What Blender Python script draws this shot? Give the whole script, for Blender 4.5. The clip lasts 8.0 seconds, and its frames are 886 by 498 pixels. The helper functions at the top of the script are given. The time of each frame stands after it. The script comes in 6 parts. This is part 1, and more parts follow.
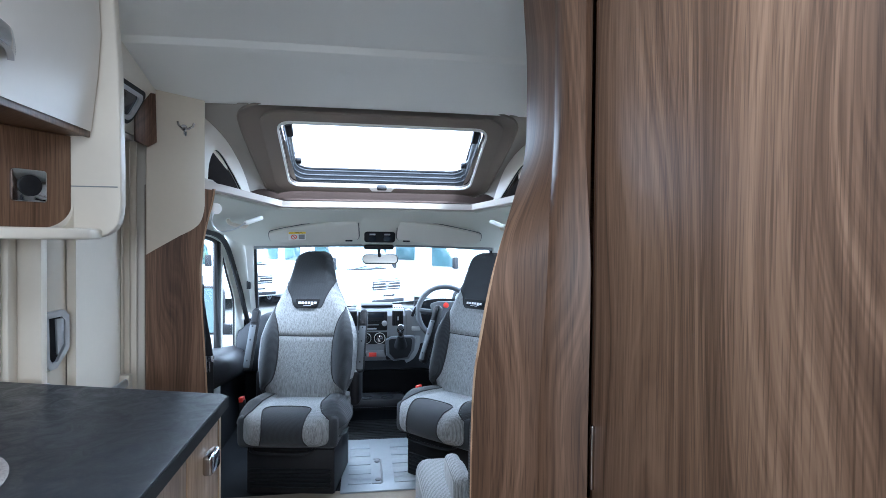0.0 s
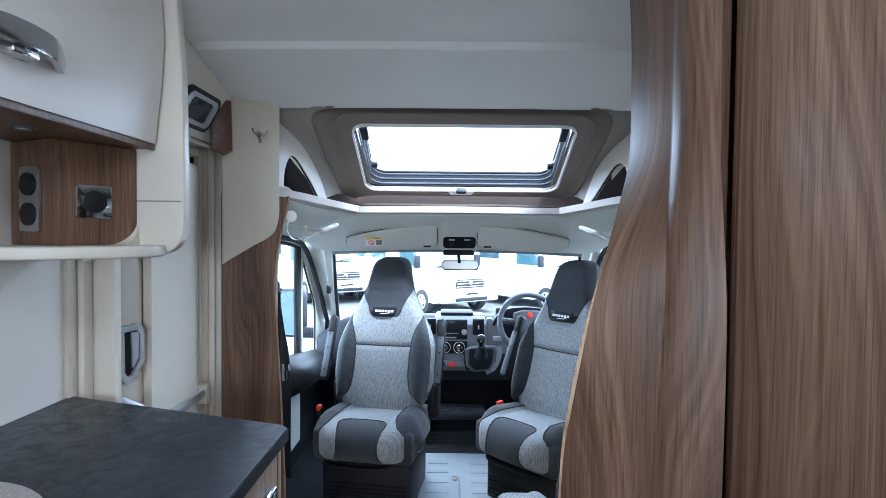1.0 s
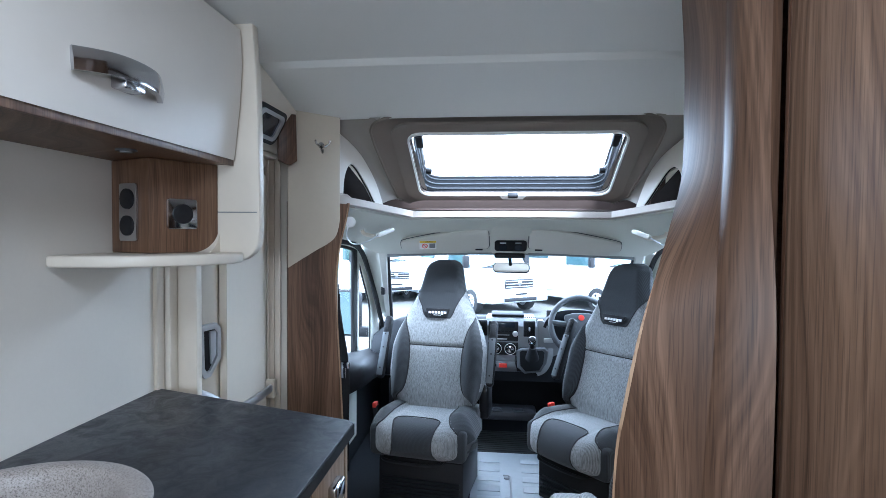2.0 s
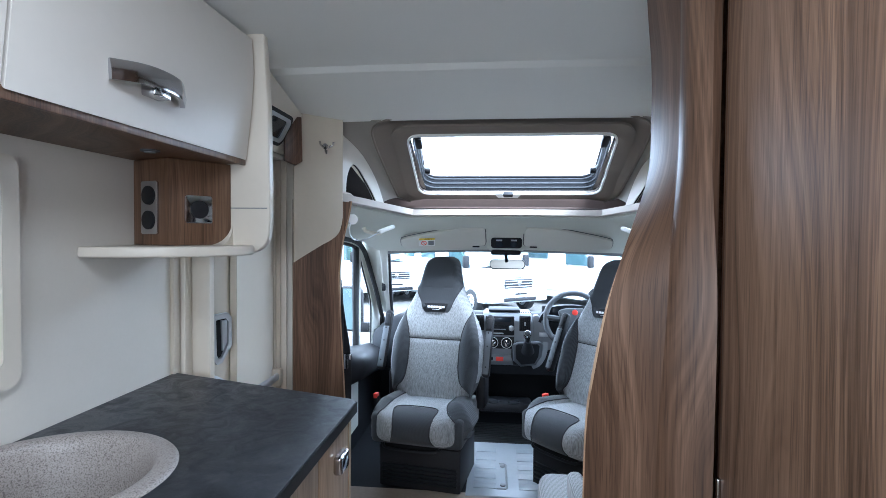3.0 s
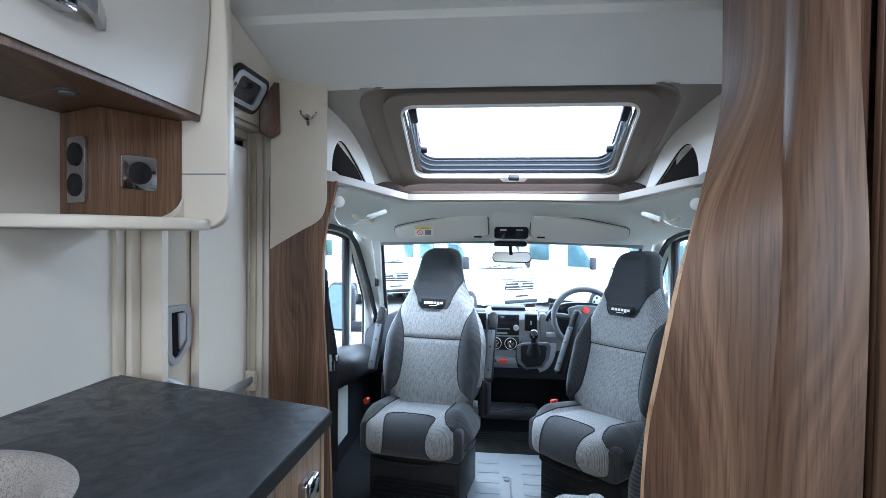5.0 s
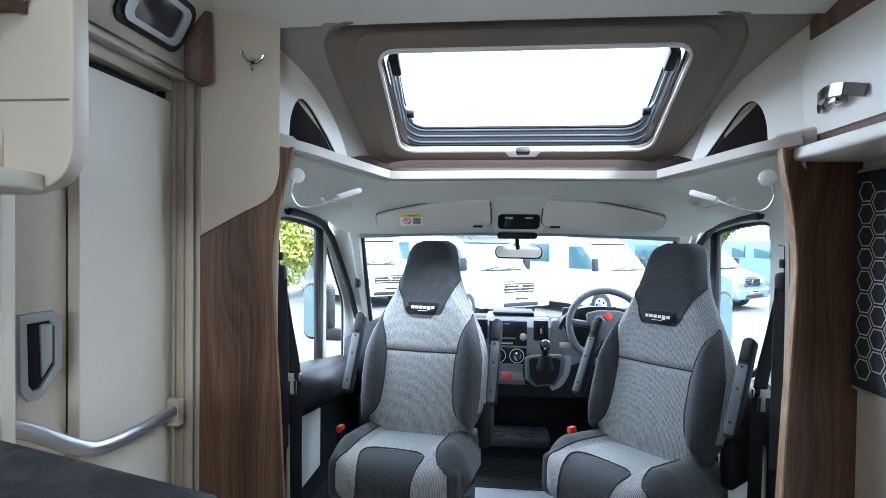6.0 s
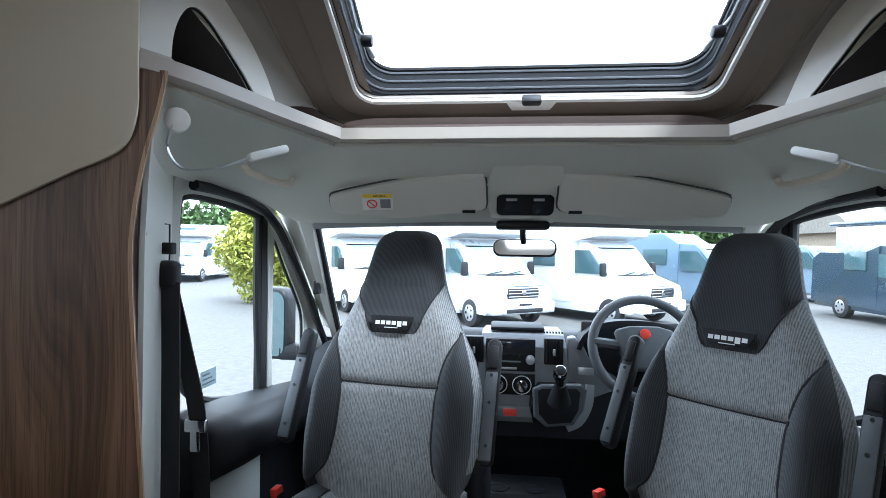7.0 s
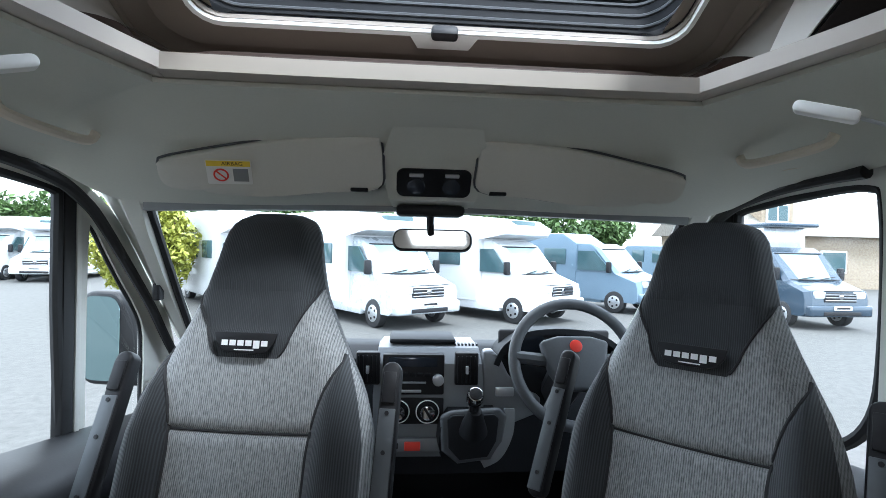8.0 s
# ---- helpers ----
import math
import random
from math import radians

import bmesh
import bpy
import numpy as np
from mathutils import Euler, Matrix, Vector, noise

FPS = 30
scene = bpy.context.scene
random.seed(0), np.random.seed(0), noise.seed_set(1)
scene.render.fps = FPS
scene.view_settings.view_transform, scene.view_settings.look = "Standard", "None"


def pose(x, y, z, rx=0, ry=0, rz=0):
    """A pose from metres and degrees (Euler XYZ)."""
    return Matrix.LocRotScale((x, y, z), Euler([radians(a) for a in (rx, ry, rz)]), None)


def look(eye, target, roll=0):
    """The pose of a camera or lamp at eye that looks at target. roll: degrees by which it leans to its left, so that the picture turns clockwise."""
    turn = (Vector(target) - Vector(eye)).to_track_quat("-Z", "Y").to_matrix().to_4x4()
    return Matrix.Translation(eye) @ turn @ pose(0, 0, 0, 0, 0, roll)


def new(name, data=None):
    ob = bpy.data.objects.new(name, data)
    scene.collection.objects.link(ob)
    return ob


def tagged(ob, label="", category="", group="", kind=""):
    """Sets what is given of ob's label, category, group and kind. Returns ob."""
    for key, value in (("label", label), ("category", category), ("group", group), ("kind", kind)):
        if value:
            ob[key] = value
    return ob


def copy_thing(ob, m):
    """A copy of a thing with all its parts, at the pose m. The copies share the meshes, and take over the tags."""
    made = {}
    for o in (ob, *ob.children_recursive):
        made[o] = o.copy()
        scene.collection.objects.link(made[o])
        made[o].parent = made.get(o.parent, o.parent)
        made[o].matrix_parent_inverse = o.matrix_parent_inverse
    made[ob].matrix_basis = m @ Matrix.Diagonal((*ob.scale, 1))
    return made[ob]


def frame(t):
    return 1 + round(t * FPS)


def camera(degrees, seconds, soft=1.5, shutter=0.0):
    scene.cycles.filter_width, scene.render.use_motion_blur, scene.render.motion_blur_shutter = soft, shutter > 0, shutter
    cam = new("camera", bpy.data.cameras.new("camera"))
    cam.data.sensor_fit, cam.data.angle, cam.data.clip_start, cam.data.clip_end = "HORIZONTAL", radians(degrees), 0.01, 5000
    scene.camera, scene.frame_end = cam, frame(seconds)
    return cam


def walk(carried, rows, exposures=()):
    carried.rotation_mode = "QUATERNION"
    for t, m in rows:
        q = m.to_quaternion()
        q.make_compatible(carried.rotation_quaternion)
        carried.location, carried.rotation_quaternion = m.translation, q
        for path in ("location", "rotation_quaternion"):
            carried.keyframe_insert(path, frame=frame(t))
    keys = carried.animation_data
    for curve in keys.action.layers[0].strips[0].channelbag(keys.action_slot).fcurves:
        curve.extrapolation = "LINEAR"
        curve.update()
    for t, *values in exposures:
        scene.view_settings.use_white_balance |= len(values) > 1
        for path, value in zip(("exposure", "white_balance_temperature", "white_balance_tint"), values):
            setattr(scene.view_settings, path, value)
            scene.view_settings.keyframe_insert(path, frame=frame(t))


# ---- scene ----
cam = camera(80.0, 8.0, soft=0.65)
# seconds, x, y, z, yaw, pitch, roll
ROWS = [
    (0.0, -0.093, -0.726, 1.332, -8.67, -1.07, 0.55),
    (0.5, -0.068, -0.587, 1.379, -3.54, -1.39, 0.70),
    (1.0, -0.057, -0.531, 1.390, 0.49, -1.63, 0.60),
    (1.5, -0.041, -0.535, 1.392, 4.12, -1.73, 0.63),
    (2.0, -0.077, -0.604, 1.415, 5.69, -1.76, 0.45),
    (3.5, -0.040, -0.745, 1.380, 5.78, -1.57, 0.47),
    (4.0, -0.055, -0.724, 1.370, 5.63, -1.52, 0.57),
    (5.5, -0.084, -0.175, 1.276, 5.78, -1.10, 0.68),
    (6.0, -0.100, 0.114, 1.252, 5.50, -0.96, 0.69),
    (6.5, -0.066, 0.426, 1.239, 5.92, -0.80, 0.76),
    (7.0, -0.078, 0.770, 1.203, 5.88, -0.42, 0.82),
    (7.5, -0.039, 1.051, 1.170, 5.51, 0.50, 0.95),
    (8.0, -0.063, 1.207, 1.182, -4.34, -0.37, 1.33),
]
EXPOSURES = [(0.0, 3.27, 4960, 6), (1.0, 3.27, 4860, 6), (4.0, 3.22, 5060, 7), (5.5, 3.27, 5040, 5), (6.0, 3.12, 5190, 5), (6.5, 2.77, 5290, 5), (7.0, 2.42, 5390, 6), (7.5, 2.27, 5440, 6), (8.0, 2.12, 5590, 6)]
walk(cam, [(t, pose(x, y, z, 90 + p, 0, a) @ pose(0, 0, 0, 0, 0, r)) for t, x, y, z, a, p, r in ROWS], EXPOSURES)

# ---------------------------------------------------------------- light
world = bpy.data.worlds.new("sky")
scene.world = world
world.use_nodes = True
wt = world.node_tree
sky = wt.nodes.new("ShaderNodeTexSky")
sky.sky_type = "NISHITA"
sky.sun_disc = False
sky.sun_elevation, sky.sun_rotation = radians(55), radians(-40)
sky.air_density, sky.dust_density, sky.ozone_density = 1.0, 5.0, 0.6
haze = wt.nodes.new("ShaderNodeMixRGB")
haze.inputs["Fac"].default_value = 0.75
haze.inputs["Color2"].default_value = (9.0, 9.3, 9.6, 1)
wt.links.new(sky.outputs["Color"], haze.inputs["Color1"])
bg = wt.nodes["Background"]
bg.inputs["Strength"].default_value = 0.15
wt.links.new(haze.outputs["Color"], bg.inputs["Color"])
sun = new("sun", bpy.data.lights.new("sun", "SUN"))
sun.data.energy, sun.data.angle, sun.data.color = 1.5, radians(14), (1.0, 0.97, 0.92)
sun.matrix_world = look((0, 0, 10), (-4, 5, -1))

# unseen fill lamps added in place of daylight from the rear and the roof
for lamp_name, w, h, watts, m in (("rear_fill_light", 1.5, 0.5, 4.0, look((0, -2.37, 1.5), (0, 0, 1.4))), ("roof_fill_light", 0.5, 0.5, 1.5, look((-0.20, -0.45, 2.03), (-0.20, -0.44, 0)))):
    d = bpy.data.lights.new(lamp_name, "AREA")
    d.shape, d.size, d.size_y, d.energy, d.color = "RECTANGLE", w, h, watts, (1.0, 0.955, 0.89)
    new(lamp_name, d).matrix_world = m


# ---------------------------------------------------------------- materials
def material(name, rough=0.5, metal=0.0, color=(0.5, 0.5, 0.5)):
    m = bpy.data.materials.new(name)
    m.use_nodes = True
    b = m.node_tree.nodes["Principled BSDF"]
    b.inputs["Base Color"].default_value = (*color, 1)
    b.inputs["Roughness"].default_value = rough
    b.inputs["Metallic"].default_value = metal
    return m, m.node_tree, b


def ramp_of(nt, source, stops):
    r = nt.nodes.new("ShaderNodeValToRGB")
    while len(r.color_ramp.elements) < len(stops):
        r.color_ramp.elements.new(0.5)
    for e, (p, c) in zip(r.color_ramp.elements, stops):
        e.position, e.color = p, (*c, 1)
    nt.links.new(source, r.inputs["Fac"])
    return r.outputs["Color"]


def coords(nt, scale=(1, 1, 1), which="Object"):
    tc, mp = nt.nodes.new("ShaderNodeTexCoord"), nt.nodes.new("ShaderNodeMapping")
    mp.inputs["Scale"].default_value = scale
    nt.links.new(tc.outputs[which], mp.inputs["Vector"])
    return mp.outputs["Vector"]


def noise_of(nt, vector, scale, detail=4.0, rough=0.55, warp=0.0):
    n = nt.nodes.new("ShaderNodeTexNoise")
    n.inputs["Scale"].default_value, n.inputs["Detail"].default_value = scale, detail
    n.inputs["Roughness"].default_value, n.inputs["Distortion"].default_value = rough, warp
    nt.links.new(vector, n.inputs["Vector"])
    return n.outputs["Fac"]


def bump_to(nt, b, height, strength, distance=0.002):
    k = nt.nodes.new("ShaderNodeBump")
    k.inputs["Strength"].default_value, k.inputs["Distance"].default_value = strength, distance
    nt.links.new(height, k.inputs["Height"])
    nt.links.new(k.outputs["Normal"], b.inputs["Normal"])


def plain(name, color, rough=0.5, metal=0.0, grain=0.06, scale=40, bump=0.08, coat=0.0, spec=0.5):
    """A plain surface with a faint two-scale variation and a fine grain."""
    m, nt, b = material(name, rough, metal, color)
    v = coords(nt)
    big, small = noise_of(nt, v, 3.0, 3), noise_of(nt, v, scale, 4)
    mix = nt.nodes.new("ShaderNodeMath")
    mix.operation = "MULTIPLY_ADD"
    mix.inputs[1].default_value = 0.5
    nt.links.new(big, mix.inputs[0])
    half = nt.nodes.new("ShaderNodeMath")
    half.operation = "MULTIPLY"
    half.inputs[1].default_value = 0.5
    nt.links.new(small, half.inputs[0])
    nt.links.new(half.outputs[0], mix.inputs[2])
    lo, hi = [max(0, c * (1 - grain)) for c in color], [min(1, c * (1 + grain)) for c in color]
    nt.links.new(ramp_of(nt, mix.outputs[0], [(0.3, lo), (0.7, hi)]), b.inputs["Base Color"])
    r = nt.nodes.new("ShaderNodeMapRange")
    r.inputs["To Min"].default_value, r.inputs["To Max"].default_value = max(0.02, rough - 0.06), min(1, rough + 0.06)
    nt.links.new(big, r.inputs["Value"])
    nt.links.new(r.outputs["Result"], b.inputs["Roughness"])
    if bump:
        bump_to(nt, b, small, bump, 0.001)
    b.inputs["Coat Weight"].default_value = coat
    b.inputs["Specular IOR Level"].default_value = spec
    return m


def wood(name, dark, mid, light, rough=0.38, figure=1.0, uv=False):
    """Upright walnut-like laminate: planks of varied tone, long bands, fine pores, a few cathedral arches."""
    m, nt, b = material(name, rough)

    def along(k):
        return coords(nt, (1, k, 1), "UV") if uv else coords(nt, (1, 1, k))

    def math_node(op, a, b2, c=None):
        n = nt.nodes.new("ShaderNodeMath")
        n.operation = op
        for k, v in enumerate((a, b2, c)):
            if v is None:
                continue
            if isinstance(v, (int, float)):
                n.inputs[k].default_value = v
            else:
                nt.links.new(v, n.inputs[k])
        return n.outputs[0]

    sep = nt.nodes.new("ShaderNodeSeparateXYZ")
    nt.links.new(along(1.0), sep.inputs[0])
    across = sep.outputs[0] if uv else math_node("ADD", sep.outputs[0], sep.outputs[1])
    drift = math_node("MULTIPLY_ADD", noise_of(nt, along(0.34), 2.9, 1, 0.4, 0.3), 0.42, math_node("MULTIPLY", noise_of(nt, along(0.10), 14.0, 2), 0.022))
    bent = nt.nodes.new("ShaderNodeCombineXYZ")
    nt.links.new(math_node("ADD", across, drift), bent.inputs[0])
    broad = noise_of(nt, bent.outputs[0], 10.0 * figure, 1, 0.5)
    lines = noise_of(nt, bent.outputs[0], 48.0, 3, 0.7)
    fine = noise_of(nt, along(0.016), 110.0, 3, 0.6, 0.2)
    pores = noise_of(nt, along(0.022), 340.0, 2, 0.6)
    total = math_node("MULTIPLY_ADD", broad, 0.40, math_node("MULTIPLY_ADD", lines, 0.44, math_node("MULTIPLY", fine, 0.16)))
    col = ramp_of(nt, total, [(0.40, dark), (0.495, mid), (0.61, light)])
    mul = nt.nodes.new("ShaderNodeMixRGB")
    mul.blend_type = "MULTIPLY"
    mul.inputs["Fac"].default_value = 0.5
    nt.links.new(col, mul.inputs["Color1"])
    nt.links.new(ramp_of(nt, pores, [(0.36, (0.26, 0.21, 0.18)), (0.49, (1, 1, 1))]), mul.inputs["Color2"])
    nt.links.new(mul.outputs["Color"], b.inputs["Base Color"])
    bump_to(nt, b, pores, 0.12, 0.001)
    return m


def ribbed(name, lo, hi, per_metre, rough=0.9, axis=0):
    """Woven upholstery with fine ribs."""
    m, nt, b = material(name, rough)
    w = nt.nodes.new("ShaderNodeTexWave")
    w.bands_direction = "XYZ"[axis]
    w.inputs["Scale"].default_value = per_metre * 0.314
    w.inputs["Distortion"].default_value, w.inputs["Detail"].default_value = 0.6, 2
    w.inputs["Detail Scale"].default_value = 6
    nt.links.new(coords(nt), w.inputs["Vector"])
    h = w.outputs["Fac"]
    stops = [(0.2, lo), (0.9, hi)]
    nt.links.new(ramp_of(nt, h, stops), b.inputs["Base Color"])
    bump_to(nt, b, h, 0.35, 0.002)
    b.inputs["Sheen Weight"].default_value = 0.15
    return m


def pinstripe(name, lo, hi, per_metre, rough=0.9):
    """Pale woven cloth: close uneven upright stripes broken by slubs."""
    m, nt, b = material(name, rough)
    w = nt.nodes.new("ShaderNodeTexWave")
    w.bands_direction = "X"
    w.inputs["Scale"].default_value = per_metre * 0.314
    w.inputs["Distortion"].default_value, w.inputs["Detail"].default_value = 1.2, 2
    w.inputs["Detail Scale"].default_value = 0.35
    nt.links.new(coords(nt, (1, 1, 0.25)), w.inputs["Vector"])
    slub = noise_of(nt, coords(nt, (1, 1, 0.12)), 260.0, 3, 0.65)
    a = nt.nodes.new("ShaderNodeMath")
    a.operation, a.inputs[1].default_value = "MULTIPLY", 0.24
    nt.links.new(w.outputs["Fac"], a.inputs[0])
    c = nt.nodes.new("ShaderNodeMath")
    c.operation, c.inputs[1].default_value = "MULTIPLY_ADD", 0.76
    nt.links.new(slub, c.inputs[0])
    nt.links.new(a.outputs[0], c.inputs[2])
    nt.links.new(ramp_of(nt, c.outputs[0], [(0.30, lo), (0.66, hi)]), b.inputs["Base Color"])
    bump_to(nt, b, c.outputs[0], 0.3, 0.0015)
    b.inputs["Sheen Weight"].default_value = 0.15
    return m


def speckled(name, stops, scale, rough, bump=0.1):
    m, nt, b = material(name, rough)
    n = noise_of(nt, coords(nt), scale, 6, 0.7)
    nt.links.new(ramp_of(nt, n, stops), b.inputs["Base Color"])
    bump_to(nt, b, n, bump, 0.001)
    return m


def pane(name, tint=(1, 1, 1), gloss=0.05):
    m = bpy.data.materials.new(name)
    m.use_nodes = True
    nt = m.node_tree
    nt.nodes.remove(nt.nodes["Principled BSDF"])
    t, g, mx = nt.nodes.new("ShaderNodeBsdfTransparent"), nt.nodes.new("ShaderNodeBsdfGlossy"), nt.nodes.new("ShaderNodeMixShader")
    t.inputs["Color"].default_value = (*tint, 1)
    g.inputs["Roughness"].default_value = 0.02
    mx.inputs["Fac"].default_value = gloss
    nt.links.new(t.outputs[0], mx.inputs[1])
    nt.links.new(g.outputs[0], mx.inputs[2])
    nt.links.new(mx.outputs[0], nt.nodes["Material Output"].inputs["Surface"])
    return m


WOOD = wood("walnut_laminate", (0.070, 0.035, 0.018), (0.142, 0.077, 0.042), (0.225, 0.132, 0.077), rough=0.45)
WOOD_DOOR = wood("oak_laminate", (0.048, 0.026, 0.014), (0.135, 0.078, 0.046), (0.240, 0.150, 0.094), rough=0.5, figure=0.7)
WOOD_EDGE = wood("wood_edging", (0.26, 0.16, 0.09), (0.40, 0.26, 0.16), (0.5, 0.35, 0.22))
WOOD_DARK = wood("dark_walnut", (0.06, 0.03, 0.018), (0.12, 0.062, 0.036), (0.19, 0.105, 0.06))
WOOD_WAVE = wood("walnut_wave", (0.040, 0.021, 0.012), (0.098, 0.054, 0.031), (0.178, 0.106, 0.065), rough=0.46, uv=True)
DRAWER = wood("pale_oak_front", (0.30, 0.20, 0.12), (0.43, 0.30, 0.19), (0.55, 0.41, 0.28))
CREAM = plain("cream_plastic", (0.72, 0.655, 0.55), 0.42, grain=0.02)
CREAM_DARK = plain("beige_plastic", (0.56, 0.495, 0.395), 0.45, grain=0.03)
WHITE_GLOSS = plain("white_laminate", (0.76, 0.72, 0.655), 0.42, grain=0.015, bump=0.02)
WALLBOARD = plain("wallboard", (0.73, 0.685, 0.605), 0.55, grain=0.02, scale=90)
CEILING = plain("ceiling_liner", (0.77, 0.77, 0.735), 0.6, grain=0.015, scale=120)
HEADLINER = plain("headliner_felt", (0.615, 0.62, 0.56), 0.85, grain=0.03, scale=160, bump=0.2)
TAUPE = plain("taupe_moulding", (0.205, 0.172, 0.142), 0.6, grain=0.03, scale=110)
FLANK = plain("flank_liner", (0.32, 0.295, 0.26), 0.6, grain=0.02, scale=110)
TRIM = plain("trim_cream", (0.43, 0.385, 0.335), 0.45, grain=0.02)
BLACK = plain("black_plastic", (0.014, 0.014, 0.016), 0.5, grain=0.2, scale=150, bump=0.15, spec=0.25)
BLACK_SOFT = plain("charcoal_plastic", (0.014, 0.015, 0.0175), 0.62, grain=0.15, scale=180, bump=0.2, spec=0.15)
CONSOLE = plain("console_silver", (0.21, 0.22, 0.235), 0.45, 0.2, grain=0.04)
VISOR = plain("visor_felt", (0.62, 0.61, 0.56), 0.85, grain=0.03, scale=160, bump=0.2)
GREY = plain("grey_plastic", (0.22, 0.23, 0.24), 0.45, grain=0.05)
HUB = plain("dark_grey_plastic", (0.075, 0.08, 0.088), 0.55, grain=0.1, scale=160)
PILLAR = plain("pillar_plastic", (0.63, 0.625, 0.575), 0.5, grain=0.03, scale=150, bump=0.1)
LABEL_BLUE = plain("pale_blue_paper", (0.55, 0.68, 0.74), 0.7, grain=0.02)
# near-black: holds the shade inside the arched openings; seams use it too
RECESS = plain("shade_and_seam_brown", (0.012, 0.008, 0.006), 0.75, grain=0.2, spec=0.15)
# brown darkened to carry the shadow strip between shelf trim and moulding
SHADE_BROWN = plain("gap_shade_brown", (0.05, 0.03, 0.022), 0.6, grain=0.15)
RUBBER = plain("rubber", (0.012, 0.012, 0.013), 0.7, grain=0.2)
WEBBING = plain("belt_webbing", (0.014, 0.014, 0.016), 0.75, grain=0.2, scale=220, bump=0.3)
SILVER = plain("silver_paint", (0.50, 0.51, 0.53), 0.32, 0.6, grain=0.04)
CHROME = plain("chrome", (0.50, 0.50, 0.52), 0.10, 1.0, grain=0.03, bump=0.0)
ALLOY = plain("brushed_metal", (0.62, 0.63, 0.65), 0.30, 0.9, grain=0.05)
RED = plain("red_plastic", (0.75, 0.05, 0.03), 0.4)
WHITE = plain("white_plastic", (0.80, 0.80, 0.78), 0.35, grain=0.02)
LOGO_WHITE = plain("thread_white", (0.82, 0.82, 0.82), 0.6)
YELLOW = plain("yellow_print", (0.85, 0.62, 0.05), 0.5)
WORKTOP, wnt, wb = material("slate_worktop", 0.40)
cloudy = noise_of(wnt, coords(wnt), 9.0, 6, 0.68, 0.8)
wnt.links.new(ramp_of(wnt, cloudy, [(0.36, (0.016, 0.018, 0.023)), (0.52, (0.028, 0.031, 0.038)), (0.70, (0.052, 0.056, 0.064))]), wb.inputs["Base Color"])
wnt.links.new(ramp_of(wnt, noise_of(wnt, coords(wnt), 14.0, 5, 0.7, 1.2), [(0.40, (0.34, 0.34, 0.34)), (0.66, (0.55, 0.55, 0.55))]), wb.inputs["Roughness"])
bump_to(wnt, wb, noise_of(wnt, coords(wnt), 38.0, 7, 0.72, 0.6), 0.4, 0.0015)
wb.inputs["Specular IOR Level"].default_value = 0.35
GRANITE = speckled("granite_sink", [(0.36, (0.12, 0.10, 0.092)), (0.45, (0.30, 0.268, 0.245)), (0.56, (0.43, 0.39, 0.36))], 300, 0.4, 0.05)
LIGHT_CLOTH = pinstripe("pale_grey_weave", (0.105, 0.109, 0.113), (0.37, 0.378, 0.382), 215)
DARK_CLOTH = ribbed("charcoal_rib", (0.020, 0.022, 0.025), (0.047, 0.051, 0.057), 240)
SEAT_DARK = ribbed("dark_rib_cushion", (0.012, 0.014, 0.018), (0.040, 0.045, 0.055), 130, axis=2)
HEX_CLOTH = plain("navy_padding", (0.035, 0.042, 0.058), 0.8, grain=0.2, scale=120)
PIPING = plain("piping", (0.02, 0.02, 0.022), 0.8)
FLOOR = plain("vinyl_floor", (0.33, 0.27, 0.21), 0.45, grain=0.15)
MAT_GREY = plain("grey_plate", (0.31, 0.335, 0.36), 0.38, 0.15, grain=0.06)
GLASS = pane("window_glass", (0.96, 0.98, 0.97), 0.04)
TINTED = pane("tinted_glass", (0.10, 0.11, 0.12), 0.08)
MIRROR = plain("mirror_silver", (0.45, 0.455, 0.455), 0.02, 1.0, grain=0.0, bump=0.0)
# teal of what the door mirrors reflect is put into the base colour
TEAL_REFLECTION = plain("mirror_teal_reflection", (0.30, 0.42, 0.44), 0.03, 1.0, grain=0.0, bump=0.0)
SCREEN = plain("dark_lens", (0.02, 0.025, 0.035), 0.08, grain=0.05, bump=0.0)
FROST = bpy.data.materials.new("frosted_acrylic")


# ---------------------------------------------------------------- building blocks
def link(name, bm, mat, parent=None, label="", smooth=30.0):
    me = bpy.data.meshes.new(name)
    bmesh.ops.recalc_face_normals(bm, faces=bm.faces)
    for f in bm.faces:
        f.smooth = smooth > 0
    if smooth > 0:
        lim = radians(smooth)
        for e in bm.edges:
            e.smooth = len(e.link_faces) == 2 and e.calc_face_angle(0) < lim
    bm.to_mesh(me)
    bm.free()
    me.materials.append(mat)
    ob = new(name, me)
    if parent is not None:
        ob.parent = parent
    if label:
        ob["label"] = label
    return ob


def part(name, bm, mat, parent, label="", smooth=30.0):
    return link(name, bm, mat, parent, label, smooth)


def thing(name, label, category, at=(0, 0, 0), turn=0.0, group="", kind=""):
    ob = new(name)
    ob.empty_display_size = 0.05
    ob.matrix_world = pose(*at, 0, 0, turn)
    return tagged(ob, label, category, group, kind)


